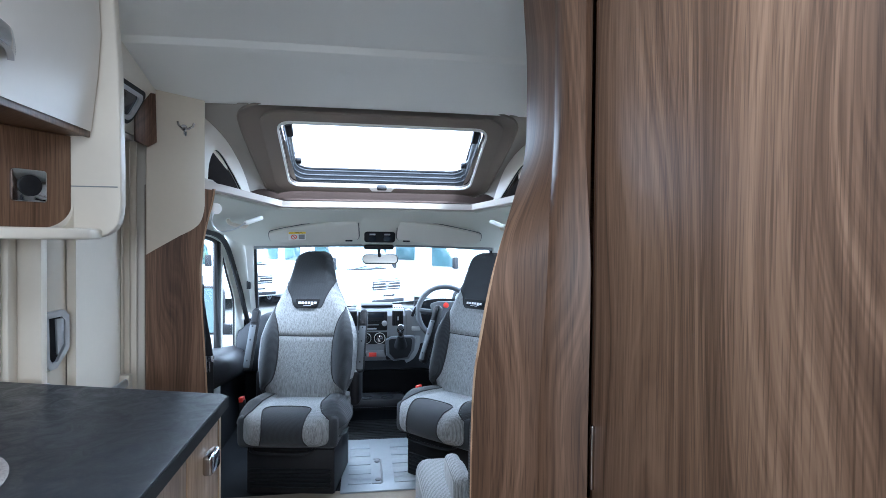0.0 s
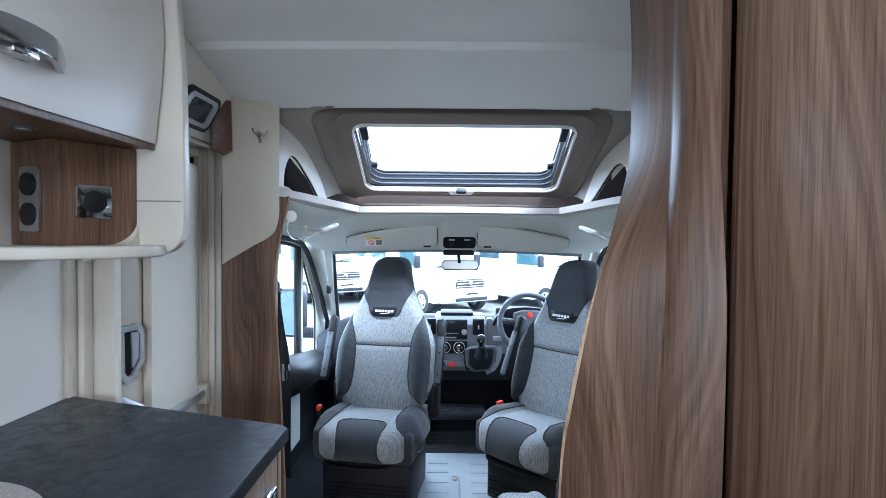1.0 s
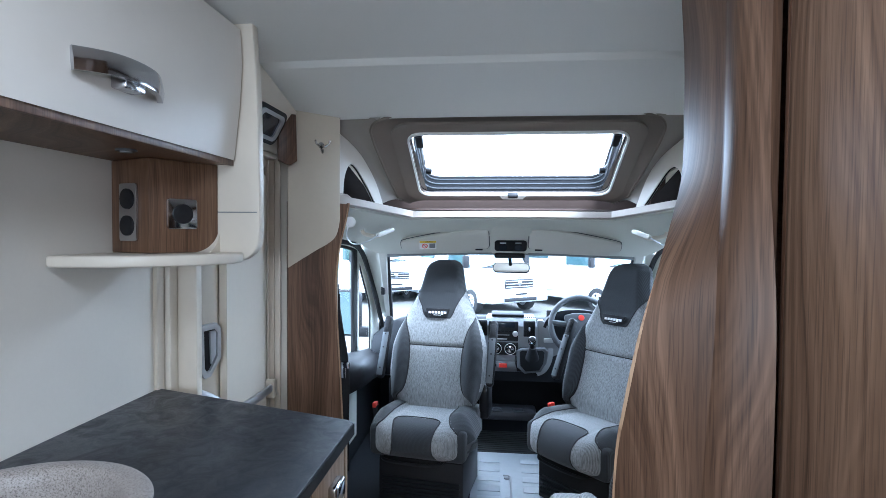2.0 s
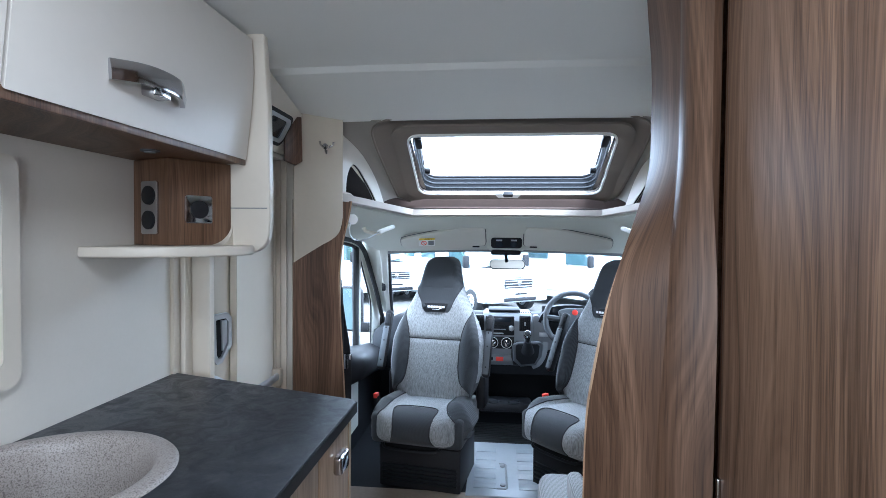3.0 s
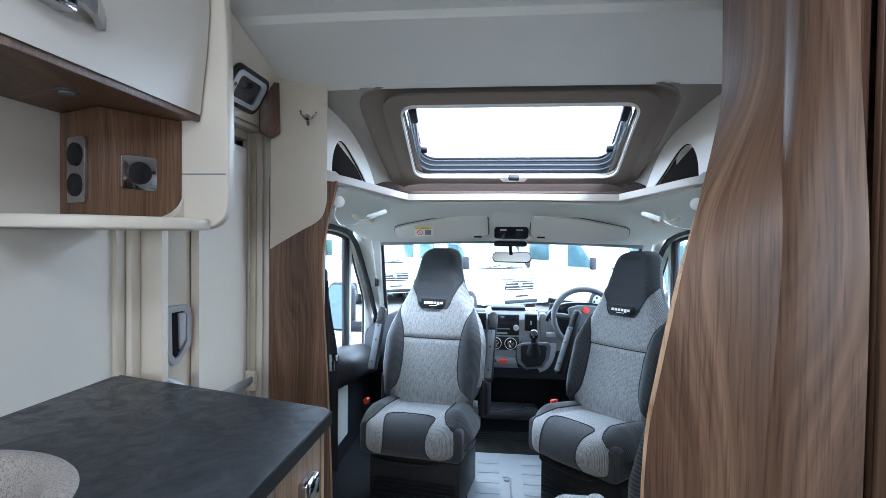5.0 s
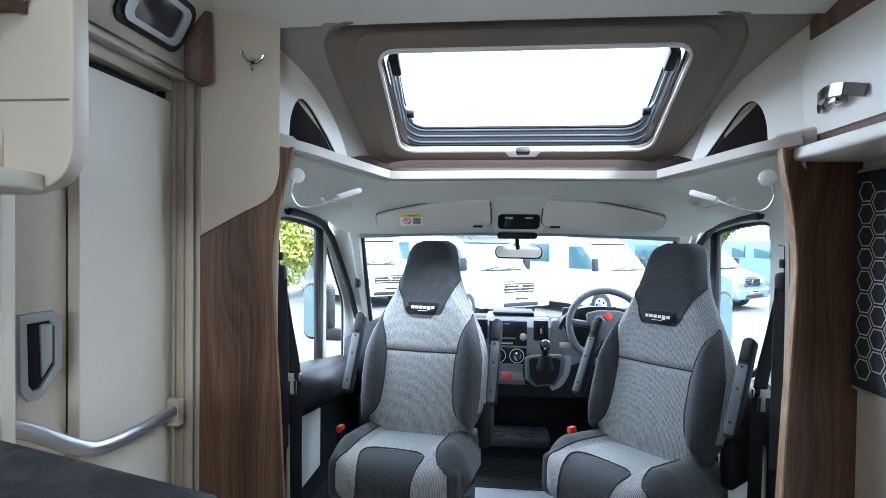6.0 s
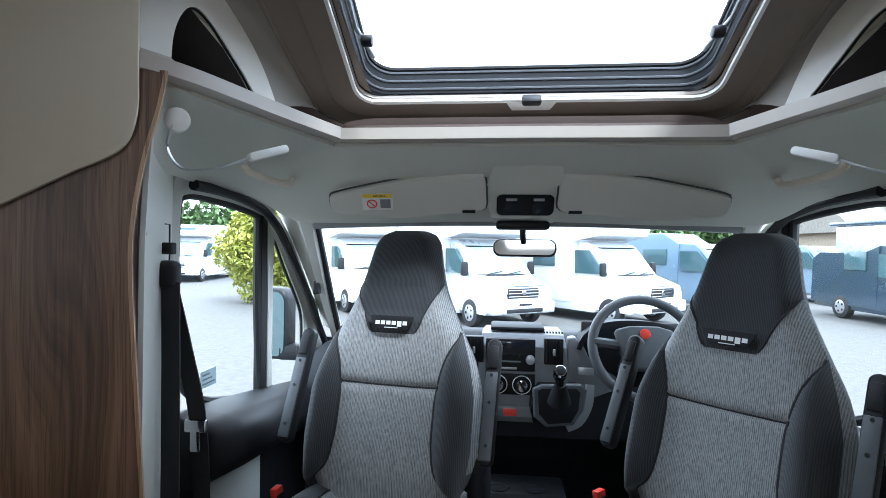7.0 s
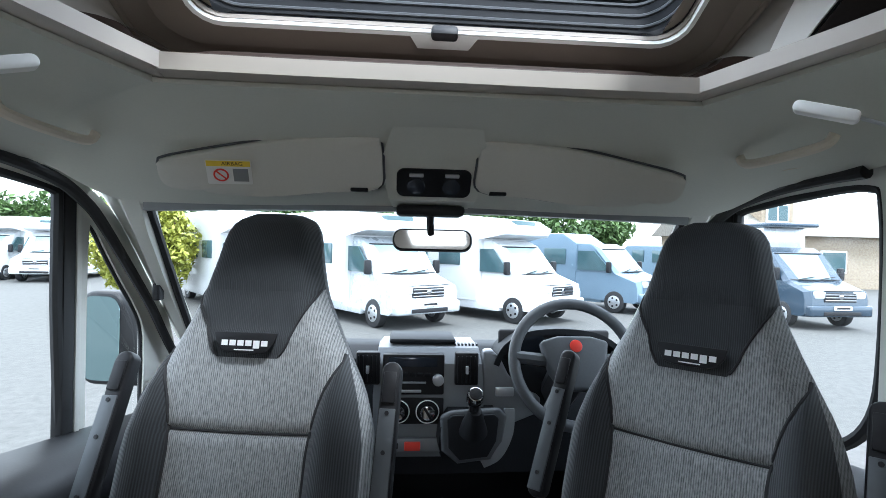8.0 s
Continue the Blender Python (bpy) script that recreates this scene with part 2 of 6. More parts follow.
def slab(bm, x0, x1, y0, y1, z0, z1, m=None, bevel=0.0, seg=2):
    """A bevelled box added to bm."""
    r = bmesh.ops.create_cube(bm, size=1.0, matrix=Matrix.LocRotScale(((x0 + x1) / 2, (y0 + y1) / 2, (z0 + z1) / 2), None, (abs(x1 - x0), abs(y1 - y0), abs(z1 - z0))))
    vs = r["verts"]
    if bevel > 0:
        es = list({e for v in vs for e in v.link_edges})
        k = bmesh.ops.bevel(bm, geom=es, offset=bevel, segments=seg, profile=0.5, affect="EDGES")
        vs = list({v for f in k["faces"] for v in f.verts} | {v for v in vs if v.is_valid})
        seen, todo = set(vs), list(vs)
        while todo:
            for e in todo.pop().link_edges:
                for w in e.verts:
                    if w not in seen:
                        seen.add(w)
                        todo.append(w)
        vs = list(seen)
    if m is not None:
        bmesh.ops.transform(bm, matrix=m, verts=vs)
    return vs


def box(x0, x1, y0, y1, z0, z1, m=None, bevel=0.004, seg=2):
    bm = bmesh.new()
    slab(bm, x0, x1, y0, y1, z0, z1, m, bevel, seg)
    return bm


def prism(outline, thick, m=None, bevel=0.0, seg=2):
    """An outline in its own x, y drawn out along z by thick, then moved by m."""
    bm = bmesh.new()
    vs = [bm.verts.new((x, y, 0)) for x, y in outline]
    f = bm.faces.new(vs)
    g = bmesh.ops.extrude_face_region(bm, geom=[f])
    bmesh.ops.translate(bm, vec=(0, 0, thick), verts=[v for v in g["geom"] if isinstance(v, bmesh.types.BMVert)])
    bmesh.ops.recalc_face_normals(bm, faces=bm.faces)
    if bevel:
        es = [e for e in bm.edges if len(e.link_faces) == 2 and e.calc_face_angle(0) > 0.9]
        bmesh.ops.bevel(bm, geom=es, offset=bevel, segments=seg, profile=0.5, affect="EDGES")
    if m is not None:
        bmesh.ops.transform(bm, matrix=m, verts=bm.verts)
    return bm


def grid(rows, closed=False, solid=0.0):
    """A sheet through rows of points; closed joins each row's ends; solid gives it thickness."""
    bm = bmesh.new()
    vv = [[bm.verts.new(p) for p in row] for row in rows]
    n = len(rows[0])
    for a, b in zip(vv, vv[1:]):
        for i in range(n if closed else n - 1):
            j = (i + 1) % n
            bm.faces.new((a[i], a[j], b[j], b[i]))
    if solid:
        bmesh.ops.recalc_face_normals(bm, faces=bm.faces)
        bmesh.ops.solidify(bm, geom=bm.faces[:], thickness=solid)
    return bm


def capped(rows):
    bm = grid(rows, closed=True)
    bm.verts.ensure_lookup_table()
    n = len(rows[0])
    bm.faces.new([bm.verts[i] for i in range(n)][::-1])
    bm.faces.new([bm.verts[len(rows) * n - n + i] for i in range(n)])
    return bm


def smooth_path(points, steps=6, loop=False):
    """Catmull-Rom through the points."""
    p = [Vector(q) for q in points]
    out = []
    n = len(p)
    for i in range(n if loop else n - 1):
        a, b, c, d = (p[(i - 1) % n], p[i], p[(i + 1) % n], p[(i + 2) % n]) if loop else (p[max(i - 1, 0)], p[i], p[i + 1], p[min(i + 2, n - 1)])
        for k in range(steps):
            t = k / steps
            out.append(0.5 * (2 * b + (c - a) * t + (2 * a - 5 * b + 4 * c - d) * t * t + (3 * b - a - 3 * c + d) * t ** 3))
    if not loop:
        out.append(p[-1])
    return out


def sweep(path, profile, up=(0, 0, 1), loop=False):
    """Profile points (across, up) carried along the path."""
    rows, n = [], len(path)
    up = Vector(up)
    for i, p in enumerate(path):
        a, b = (path[(i - 1) % n], path[(i + 1) % n]) if loop else (path[max(i - 1, 0)], path[min(i + 1, n - 1)])
        d = (Vector(b) - Vector(a)).normalized()
        side = d.cross(up)
        if side.length < 1e-4:
            side = d.cross(Vector((0, 1, 0)))
        side.normalize()
        u = side.cross(d).normalized()
        rows.append([Vector(p) + side * s + u * h for s, h in profile])
    if loop:
        rows.append(rows[0])
        bm = grid(rows, closed=True)
        bmesh.ops.remove_doubles(bm, verts=bm.verts, dist=1e-6)
        return bm
    return capped(rows)


def circle(r, n=12, sx=1.0, sy=1.0):
    return [(r * sx * math.cos(2 * math.pi * i / n), r * sy * math.sin(2 * math.pi * i / n)) for i in range(n)]


def tube(path, r, n=10, loop=False, up=(0, 0, 1)):
    return sweep(path, circle(r, n), up, loop)


def rounded(w, h, r, n=5):
    """A rounded rectangle's outline about the origin."""
    pts = []
    for cx, cy, a0 in ((w / 2 - r, h / 2 - r, 0), (-w / 2 + r, h / 2 - r, 90), (-w / 2 + r, -h / 2 + r, 180), (w / 2 - r, -h / 2 + r, 270)):
        for k in range(n + 1):
            a = radians(a0 + 90 * k / n)
            pts.append((cx + r * math.cos(a), cy + r * math.sin(a)))
    return pts


def band(outer, inner, thick, m=None):
    """A flat frame between two outlines of the same number of points."""
    rows = []
    for o, i in zip(outer, inner):
        rows.append([Vector((*o, 0)), Vector((*o, thick)), Vector((*i, thick)), Vector((*i, 0))])
    rows.append(rows[0])
    bm = grid(rows, closed=True)
    bmesh.ops.remove_doubles(bm, verts=bm.verts, dist=1e-6)
    if m is not None:
        bmesh.ops.transform(bm, matrix=m, verts=bm.verts)
    return bm


def cyl(r, h, m=None, n=20, r2=None, bevel=0.0):
    bm = bmesh.new()
    bmesh.ops.create_cone(bm, cap_ends=True, segments=n, radius1=r, radius2=r if r2 is None else r2, depth=h)
    if bevel:
        bmesh.ops.bevel(bm, geom=[e for e in bm.edges if e.calc_face_angle(0) > 0.9], offset=bevel, segments=2, profile=0.5, affect="EDGES")
    if m is not None:
        bmesh.ops.transform(bm, matrix=m, verts=bm.verts)
    return bm


def at_plane(origin, x_axis, y_axis):
    """The matrix that lays an outline's x and y along two axes; its z comes out by the right hand."""
    x, y = Vector(x_axis).normalized(), Vector(y_axis).normalized()
    z = x.cross(y).normalized()
    y = z.cross(x)
    m = Matrix((x, y, z)).transposed().to_4x4()
    m.translation = origin
    return m


def structure(name, bm, mat, label, category, smooth=30.0):
    return tagged(link(name, bm, mat, smooth=smooth), label, category, kind="structure")


# ---------------------------------------------------------------- structure of the living space
WALL_L, WALL_R, REAR, ROOF = -1.17, 1.04, -2.4, 1.92
structure("floor", box(WALL_L - 0.05, WALL_R + 0.05, REAR, 2.08, -0.05, 0.0, bevel=0), FLOOR, "wood-toned vinyl floor of the living space", "floor")
structure("cab_floor", box(-1.0, 1.0, 2.084, 3.5, -0.06, -0.012, bevel=0), BLACK_SOFT, "black rubber-covered cab floor", "floor")


def wall_with_hole(name, x, y0, y1, z0, z1, hole, mat, label, thick=0.05):
    """A side wall with one rounded opening through it."""
    hy0, hy1, hz0, hz1 = hole
    bm = bmesh.new()
    for a, b, c, d in ((y0, hy0, z0, z1), (hy1, y1, z0, z1), (hy0, hy1, z0, hz0), (hy0, hy1, hz1, z1)):
        slab(bm, x, x + thick, a, b, c, d)
    return structure(name, bm, mat, label, "wall")


# kitchen side wall with its window, and the doorway beside it
wall_with_hole("wall_left", WALL_L - 0.05, REAR, 1.10, 0.0, 2.08, (-0.55, 0.32, 1.10, 1.50), WALLBOARD, "pale cream wallboard behind the worktop")
wall_with_hole("wall_right", WALL_R, REAR, 2.0, 0.0, 2.08, (1.05, 1.46, 0.95, 1.42), WALLBOARD, "pale cream wallboard behind the seating")
structure("wall_rear", box(WALL_L - 0.05, WALL_R + 0.05, REAR - 0.05, REAR, 0.0, 2.08, bevel=0), WALLBOARD, "plain cream rear wall", "wall")
structure("wall_cab_side_left", box(-1.28, -0.99, 1.725, 1.755, 0.0, 2.0, bevel=0), WALLBOARD, "cream lining beside the cab door", "wall")
structure("wall_cab_side", box(-1.03, -1.0, 1.757, 2.14, 0.0, 1.6, bevel=0), WALLBOARD, "cream lining behind the seat belt", "wall")
structure("wall_cab_side_right", box(1.0, 1.09, 2.002, 2.14, 0.0, 1.6, bevel=0), WALLBOARD, "cream lining behind the seat belt", "wall")
structure("wall_doorway", box(WALL_L - 0.10, WALL_L - 0.06, 1.06, 1.72, 0.0, 2.08, bevel=0), WALLBOARD, "outer wall behind the entrance door", "wall")


def ceiling_sheet():
    """The main ceiling with a shallow step across and a rounded front lip around the roof moulding."""
    bm = bmesh.new()
    prof = [(REAR, 2.065), (1.16, 2.062), (1.235, 2.052), (1.262, 2.034), (1.29, 2.028), (1.36, 2.024), (1.56, 1.998), (1.70, 1.972), (1.765, 1.960)]
    xs = [WALL_L - 0.05 + (WALL_R - WALL_L + 0.10) * i / 12 for i in range(13)]
    rows = [[Vector((x, y, z - 0.012 * (abs(x) / 1.1) ** 3)) for x in xs] for y, z in prof]
    b2 = grid(rows, solid=0.03)
    return b2


structure("ceiling", ceiling_sheet(), CEILING, "pale grey lined ceiling with a shallow step", "ceiling", smooth=20)

# cheeks that close the roof between the main ceiling and the cab
for s in (-1, 1):
    structure("roof_cheek", grid([[Vector((s * 1.2, 1.70, 1.93)), Vector((s * 1.2, 1.70, 1.3))], [Vector((s * 1.0, 2.12, 1.93)), Vector((s * 1.0, 2.12, 1.40))],
                                  [Vector((s * 0.86, 2.52, 1.70)), Vector((s * 0.86, 2.52, 1.38))]], solid=0.03), CREAM, "cream side lining of the cab roof", "wall")
structure("roof_front", box(-1.0, 1.0, 2.44, 2.48, 1.46, 1.75, bevel=0), SHADE_BROWN, "front lining behind the shelf, gap shadow put into its dark brown", "wall")
structure("roof_skin", grid([[Vector((x, y, z)) for x in (-1.15, -0.52)] for y, z in ((1.74, 1.99), (2.5, 1.75))] , solid=0.02), CREAM, "outer roof skin beside the roof window", "ceiling")
structure("roof_skin_right", grid([[Vector((x, y, z)) for x in (0.54, 1.15)] for y, z in ((1.74, 1.99), (2.5, 1.75))], solid=0.02), CREAM, "outer roof skin beside the roof window", "ceiling")


# roof moulding: a sloping bowl with the opening window in it
def slope(u, v, lift=0.0):
    """A place on the roof moulding: u across from -1 to 1, v from the ceiling's lip (0) down to the cab shelf (1)."""
    half = 0.672 - 0.055 * v - 0.07 * max(0.0, (0.14 - v) / 0.14) ** 2 - 0.05 * max(0.0, (v - 0.9) / 0.1) ** 2
    y = 1.755 + 0.645 * v
    z = 1.915 + 0.03 * max(0.0, (0.2 - v) / 0.2) - 0.34 * v - 0.035 * math.sin(math.pi * v) * 0.4
    edge = max(0.0, abs(u) - 0.80) / 0.20
    n = Vector((0, 0.45, 0.89))
    return Vector((u * half, y, z)) - n * (0.03 * edge ** 2 + 0.03 * max(0.0, (0.10 - v) / 0.10) ** 2) * (1 if v < 0.95 else 0.6) + n * (lift + 0.03)


US = [-1, -0.97, -0.93, -0.88, -0.82, -0.73] + [-0.73 + 1.50 * i / 12 for i in range(1, 12)] + [0.77, 0.83, 0.88, 0.93, 0.97, 1]
VS = [0, 0.03, 0.06, 0.09, 0.125, 0.33, 0.45, 0.58, 0.70, 0.845, 0.9, 0.95, 1.0]
bm = bmesh.new()
vv = [[bm.verts.new(slope(u, v)) for u in US] for v in VS]
for j in range(len(VS) - 1):
    for i in range(len(US) - 1):
        uc, vc = (US[i] + US[i + 1]) / 2, (VS[j] + VS[j + 1]) / 2
        if -0.73 < uc < 0.77 and 0.125 < vc < 0.845:
            continue
        bm.faces.new((vv[j][i], vv[j][i + 1], vv[j + 1][i + 1], vv[j + 1][i]))
bmesh.ops.recalc_face_normals(bm, faces=bm.faces)
moulding = structure("roof_moulding", bm, TAUPE, "taupe sloping roof moulding around the cab roof window", "ceiling", smooth=75)
SIDE_V = [1.0, 0.95, 0.9, 0.8, 0.7, 0.58, 0.45, 0.33, 0.22, 0.125, 0.09, 0.06, 0.03, 0.0]
rim = [slope(-1, v) for v in SIDE_V] + [slope(u / 10, 0) for u in range(-9, 10)] + [slope(1, v) for v in SIDE_V[::-1]]
structure("moulding_rim", sweep(smooth_path(rim, 2), circle(0.006, 8)), TAUPE, "rounded taupe rim of the roof moulding", "trim", smooth=75)


# arched panels' outer edges: distance along the panel, height
ARCH = {
    -1: ((-0.865, 1.80), [(0.0, 1.925), (0.075, 1.884), (0.15, 1.846), (0.225, 1.795), (0.30, 1.715), (0.35, 1.64), (0.39, 1.555)],
         [(0.098, 1.555), (0.104, 1.66), (0.125, 1.722), (0.155, 1.746), (0.195, 1.725), (0.25, 1.665), (0.29, 1.618), (0.335, 1.555)]),
    1: ((0.865, 1.84), [(0.0, 1.93), (0.095, 1.888), (0.16, 1.853), (0.235, 1.812), (0.30, 1.762), (0.345, 1.71), (0.385, 1.64), (0.425, 1.555)],
        [(0.128, 1.555), (0.136, 1.65), (0.16, 1.712), (0.195, 1.735), (0.235, 1.715), (0.29, 1.655), (0.335, 1.603), (0.378, 1.555)]),
}


def arch_frame(s):
    a = Vector((*ARCH[s][0], 0))
    d = (Vector((s * 0.57, 2.33, 0)) - a).normalized()
    return a, d


# lined flanks that roll down from the ceiling between the bowl and the arched panels
for s in (-1, 1):
    a, d = arch_frame(s)
    tops = smooth_path([a + d * u + Vector((0, 0, z)) for u, z in ARCH[s][1]], 6)
    n = 28
    rows = []
    for k in range(n + 1):
        f = k / n
        p = tops[min(int(f * (len(tops) - 1)), len(tops) - 2)].lerp(tops[min(int(f * (len(tops) - 1)) + 1, len(tops) - 1)], f * (len(tops) - 1) % 1.0)
        q = slope(s, f)
        rows.append([p.lerp(q, j / 8) + Vector((0, -0.010, 0.022)) * math.sin(math.pi * j / 8) for j in range(9)])
    first = [Vector((s * (0.93 - 0.335 * j / 8), 1.752, 1.956)) for j in range(9)]
    structure("roof_flank", grid([first] + rows), FLANK, "grey lined flank beside the roof moulding", "ceiling", smooth=75)
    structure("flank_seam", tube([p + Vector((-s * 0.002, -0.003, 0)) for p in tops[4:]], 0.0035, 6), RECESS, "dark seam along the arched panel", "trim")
# ceiling front lip
lip = smooth_path([(-0.93, 1.752, 1.952), (-0.62, 1.752, 1.956), (0, 1.745, 1.964), (0.62, 1.752, 1.956), (0.93, 1.752, 1.952)], 6)
structure("ceiling_lip", sweep(lip, circle(0.012, 8)), CEILING, "rounded grey lip of the ceiling edge", "trim")

# ---------------------------------------------------------------- roof window
O = slope(0.02, 0.485)
DX, DV = Vector((1, 0, 0)), (slope(0.0, 0.2) - slope(0.0, 0.845)).normalized()
RW, RH = 1.0, (slope(0, 0.125) - slope(0, 0.845)).length
PLANE = at_plane(O, -DX, DV)
roof_window = thing("window_roof", "opening roof window with white frame, black seal and frosted pane", "window", kind="structure")
fr = PLANE @ Matrix.Translation((0, 0, -0.022))
part("flange", band(rounded(RW + 0.17, RH + 0.13, 0.09), rounded(RW + 0.0, RH - 0.012, 0.06), 0.012, PLANE @ Matrix.Translation((0, 0, -0.012))), TAUPE, roof_window, "taupe flange")
part("frame", band(rounded(RW + 0.024, RH + 0.014, 0.065), rounded(RW + 0.005, RH - 0.01, 0.055), 0.022, fr), WHITE, roof_window, "white inner frame")
part("lining", band(rounded(RW + 0.012, RH + 0.004, 0.065), rounded(RW - 0.004, RH - 0.012, 0.06), 0.024, PLANE), BLACK_SOFT, roof_window)
def inset(k):
    """The k-th step of the blind's rounded surround, each deeper than the last."""
    w, top, bot = RW / 2 - 0.010 - 0.003 * k, RH / 2 - 0.012 - 0.001 * k, -RH / 2 + 0.010 + 0.004 * k
    return [PLANE @ Vector((x, y + (top + bot) / 2, 0.004 + 0.012 * k)) for x, y in rounded(2 * w, top - bot, 0.075, 7)]


part("blind_surround", grid([inset(k) + inset(k)[:1] for k in range(7)]), BLACK_SOFT, roof_window, "black stepped blind surround")
for k in (1, 3, 5, 6):
    part("blind_rail", sweep(inset(k), circle(0.0042 if k < 6 else 0.006, 6), up=PLANE.to_3x3() @ Vector((0, 0, 1)), loop=True), HUB if k % 2 else RUBBER, roof_window, "grey blind rail" if k % 2 else "")
handle = part("latch", box(-0.028, 0.028, -RH / 2 - 0.005, -RH / 2 + 0.02, -0.04, -0.012, PLANE, 0.008), BLACK, roof_window, "black turning latch")
part("latch_plate", prism([(-0.075, 0.01), (0.075, 0.01), (0.055, -0.028), (-0.055, -0.028)], 0.012, PLANE @ Matrix.Translation((0, -RH / 2 - 0.01, -0.024)), 0.003), WHITE, roof_window, "white latch plate")
for s in (-1, 1):
    stay = part("stay", tube([PLANE @ Vector((s * (RW / 2 - 0.045), RH * 0.36, -0.005)), PLANE @ Vector((s * (RW / 2 - 0.035), -RH * 0.05, 0.015)), PLANE @ Vector((s * (RW / 2 - 0.055), -RH * 0.28, 0.04))], 0.006, 8), GREY, roof_window, "metal stay")
    part("knob", cyl(0.016, 0.03, PLANE @ pose(s * (RW / 2 - 0.062), -RH * 0.10, -0.004, 0, 90, 0), 12, bevel=0.004), BLACK, stay)
    part("bracket", box(s * (RW / 2 - 0.06), s * (RW / 2 - 0.025), RH * 0.28, RH * 0.44, -0.012, 0.02, PLANE, 0.006), BLACK, stay)
FROST.use_nodes = True
nt = FROST.node_tree
fb = nt.nodes["Principled BSDF"]
fb.inputs["Base Color"].default_value = (0.95, 0.96, 0.97, 1)
fb.inputs["Roughness"].default_value = 0.6
tr = nt.nodes.new("ShaderNodeBsdfTranslucent")
tr.inputs["Color"].default_value = (0.92, 0.94, 0.95, 1)
tp = nt.nodes.new("ShaderNodeBsdfTransparent")
mx = nt.nodes.new("ShaderNodeMixShader")
mx.inputs["Fac"].default_value = 0.85
nt.links.new(tr.outputs[0], mx.inputs[1])
nt.links.new(tp.outputs[0], mx.inputs[2])
nt.links.new(mx.outputs[0], nt.nodes["Material Output"].inputs["Surface"])
p = part("pane", prism(rounded(RW + 0.02, RH + 0.03, 0.06), 0.004, PLANE @ Matrix.Translation((0, 0.005, 0.080))), FROST, roof_window, "frosted white pane")
p.visible_shadow = False

# ---------------------------------------------------------------- cab shelf trim and headlining
INNER = [(-0.83, 1.765, 1.550), (-0.76, 1.85, 1.540), (-0.66, 2.06, 1.520), (-0.56, 2.25, 1.502), (-0.53, 2.27, 1.500), (-0.28, 2.285, 1.503), (0, 2.29, 1.505),
         (0.28, 2.285, 1.503), (0.53, 2.27, 1.500), (0.56, 2.25, 1.502), (0.66, 2.06, 1.520), (0.76, 1.87, 1.540), (0.83, 1.81, 1.550)]
OUTER = [(-0.86, 1.80, 1.36), (-0.90, 1.96, 1.375), (-0.935, 2.16, 1.38), (-0.93, 2.34, 1.37), (-0.90, 2.50, 1.362), (-0.76, 2.68, 1.285), (-0.25, 2.74, 1.30),
         (0.25, 2.74, 1.30), (0.76, 2.68, 1.285), (0.90, 2.50, 1.362), (0.93, 2.34, 1.37), (0.935, 2.16, 1.38), (0.86, 1.84, 1.36)]
shelf = thing("cab_shelf_trim", "cream moulded edge of the shelf over the cab", "trim", kind="structure")
prof = [(-0.045, -0.002), (-0.012, -0.007), (0.004, -0.004), (0.008, 0.002), (0.008, 0.020), (0.002, 0.027), (-0.045, 0.030)]
for a, b in ((0, 4), (4, 8), (8, 12)):
    seg = smooth_path(INNER[a:b + 1], 5)
    if a:
        seg[0] = seg[0] + (seg[1] - seg[0]).normalized() * 0.0025
    part("trim_strip", sweep(seg, [(-q[0], q[1]) for q in prof]), TRIM, shelf)
for a, b in ((0, 1), (12, 11)):
    p, q = Vector(INNER[a]), Vector(INNER[b])
    way = q - p
    block = [p - way * 0.35, p + way * 0.75, p + way * 0.95, p + way * 1.12]
    rise = [0.050, 0.050, 0.038, 0.030]
    side = way.cross(Vector((0, 0, 1))).normalized() * (1 if a == 0 else -1)
    part("corner_block", capped([[c + side * w + Vector((0, 0, h)) for w, h in ((-0.06, -0.006), (0.008, -0.010), (0.014, -0.002), (0.014, r - 0.008), (0.006, r), (-0.06, r))] for c, r in zip(block, rise)]), TRIM, shelf, smooth=40)
ins, outs = smooth_path(INNER, 5), smooth_path(OUTER, 5)
rows = []
for k in range(9):
    s = k / 8
    row = []
    for q, r in zip(ins, outs):
        c = q.lerp(r, s)
        c.z += 0.02 * math.sin(math.pi * s)
        if k == 0:
            c.z -= 0.004
        row.append(c)
    rows.append(row)
structure("cab_headlining", grid(rows, solid=0.012), HEADLINER, "grey-green felt headlining over the cab", "ceiling", smooth=60)
structure("cab_shelf_floor", grid([[Vector((-0.86, 1.8, 1.545)), Vector((0.86, 1.8, 1.545))], [Vector((-0.6, 2.28, 1.54)), Vector((0.6, 2.28, 1.54))], [Vector((-0.84, 2.5, 1.50)), Vector((0.84, 2.5, 1.50))]][1:], solid=0.01), SHADE_BROWN, "shelf floor over the cab, shadow put into its dark brown", "shelf")


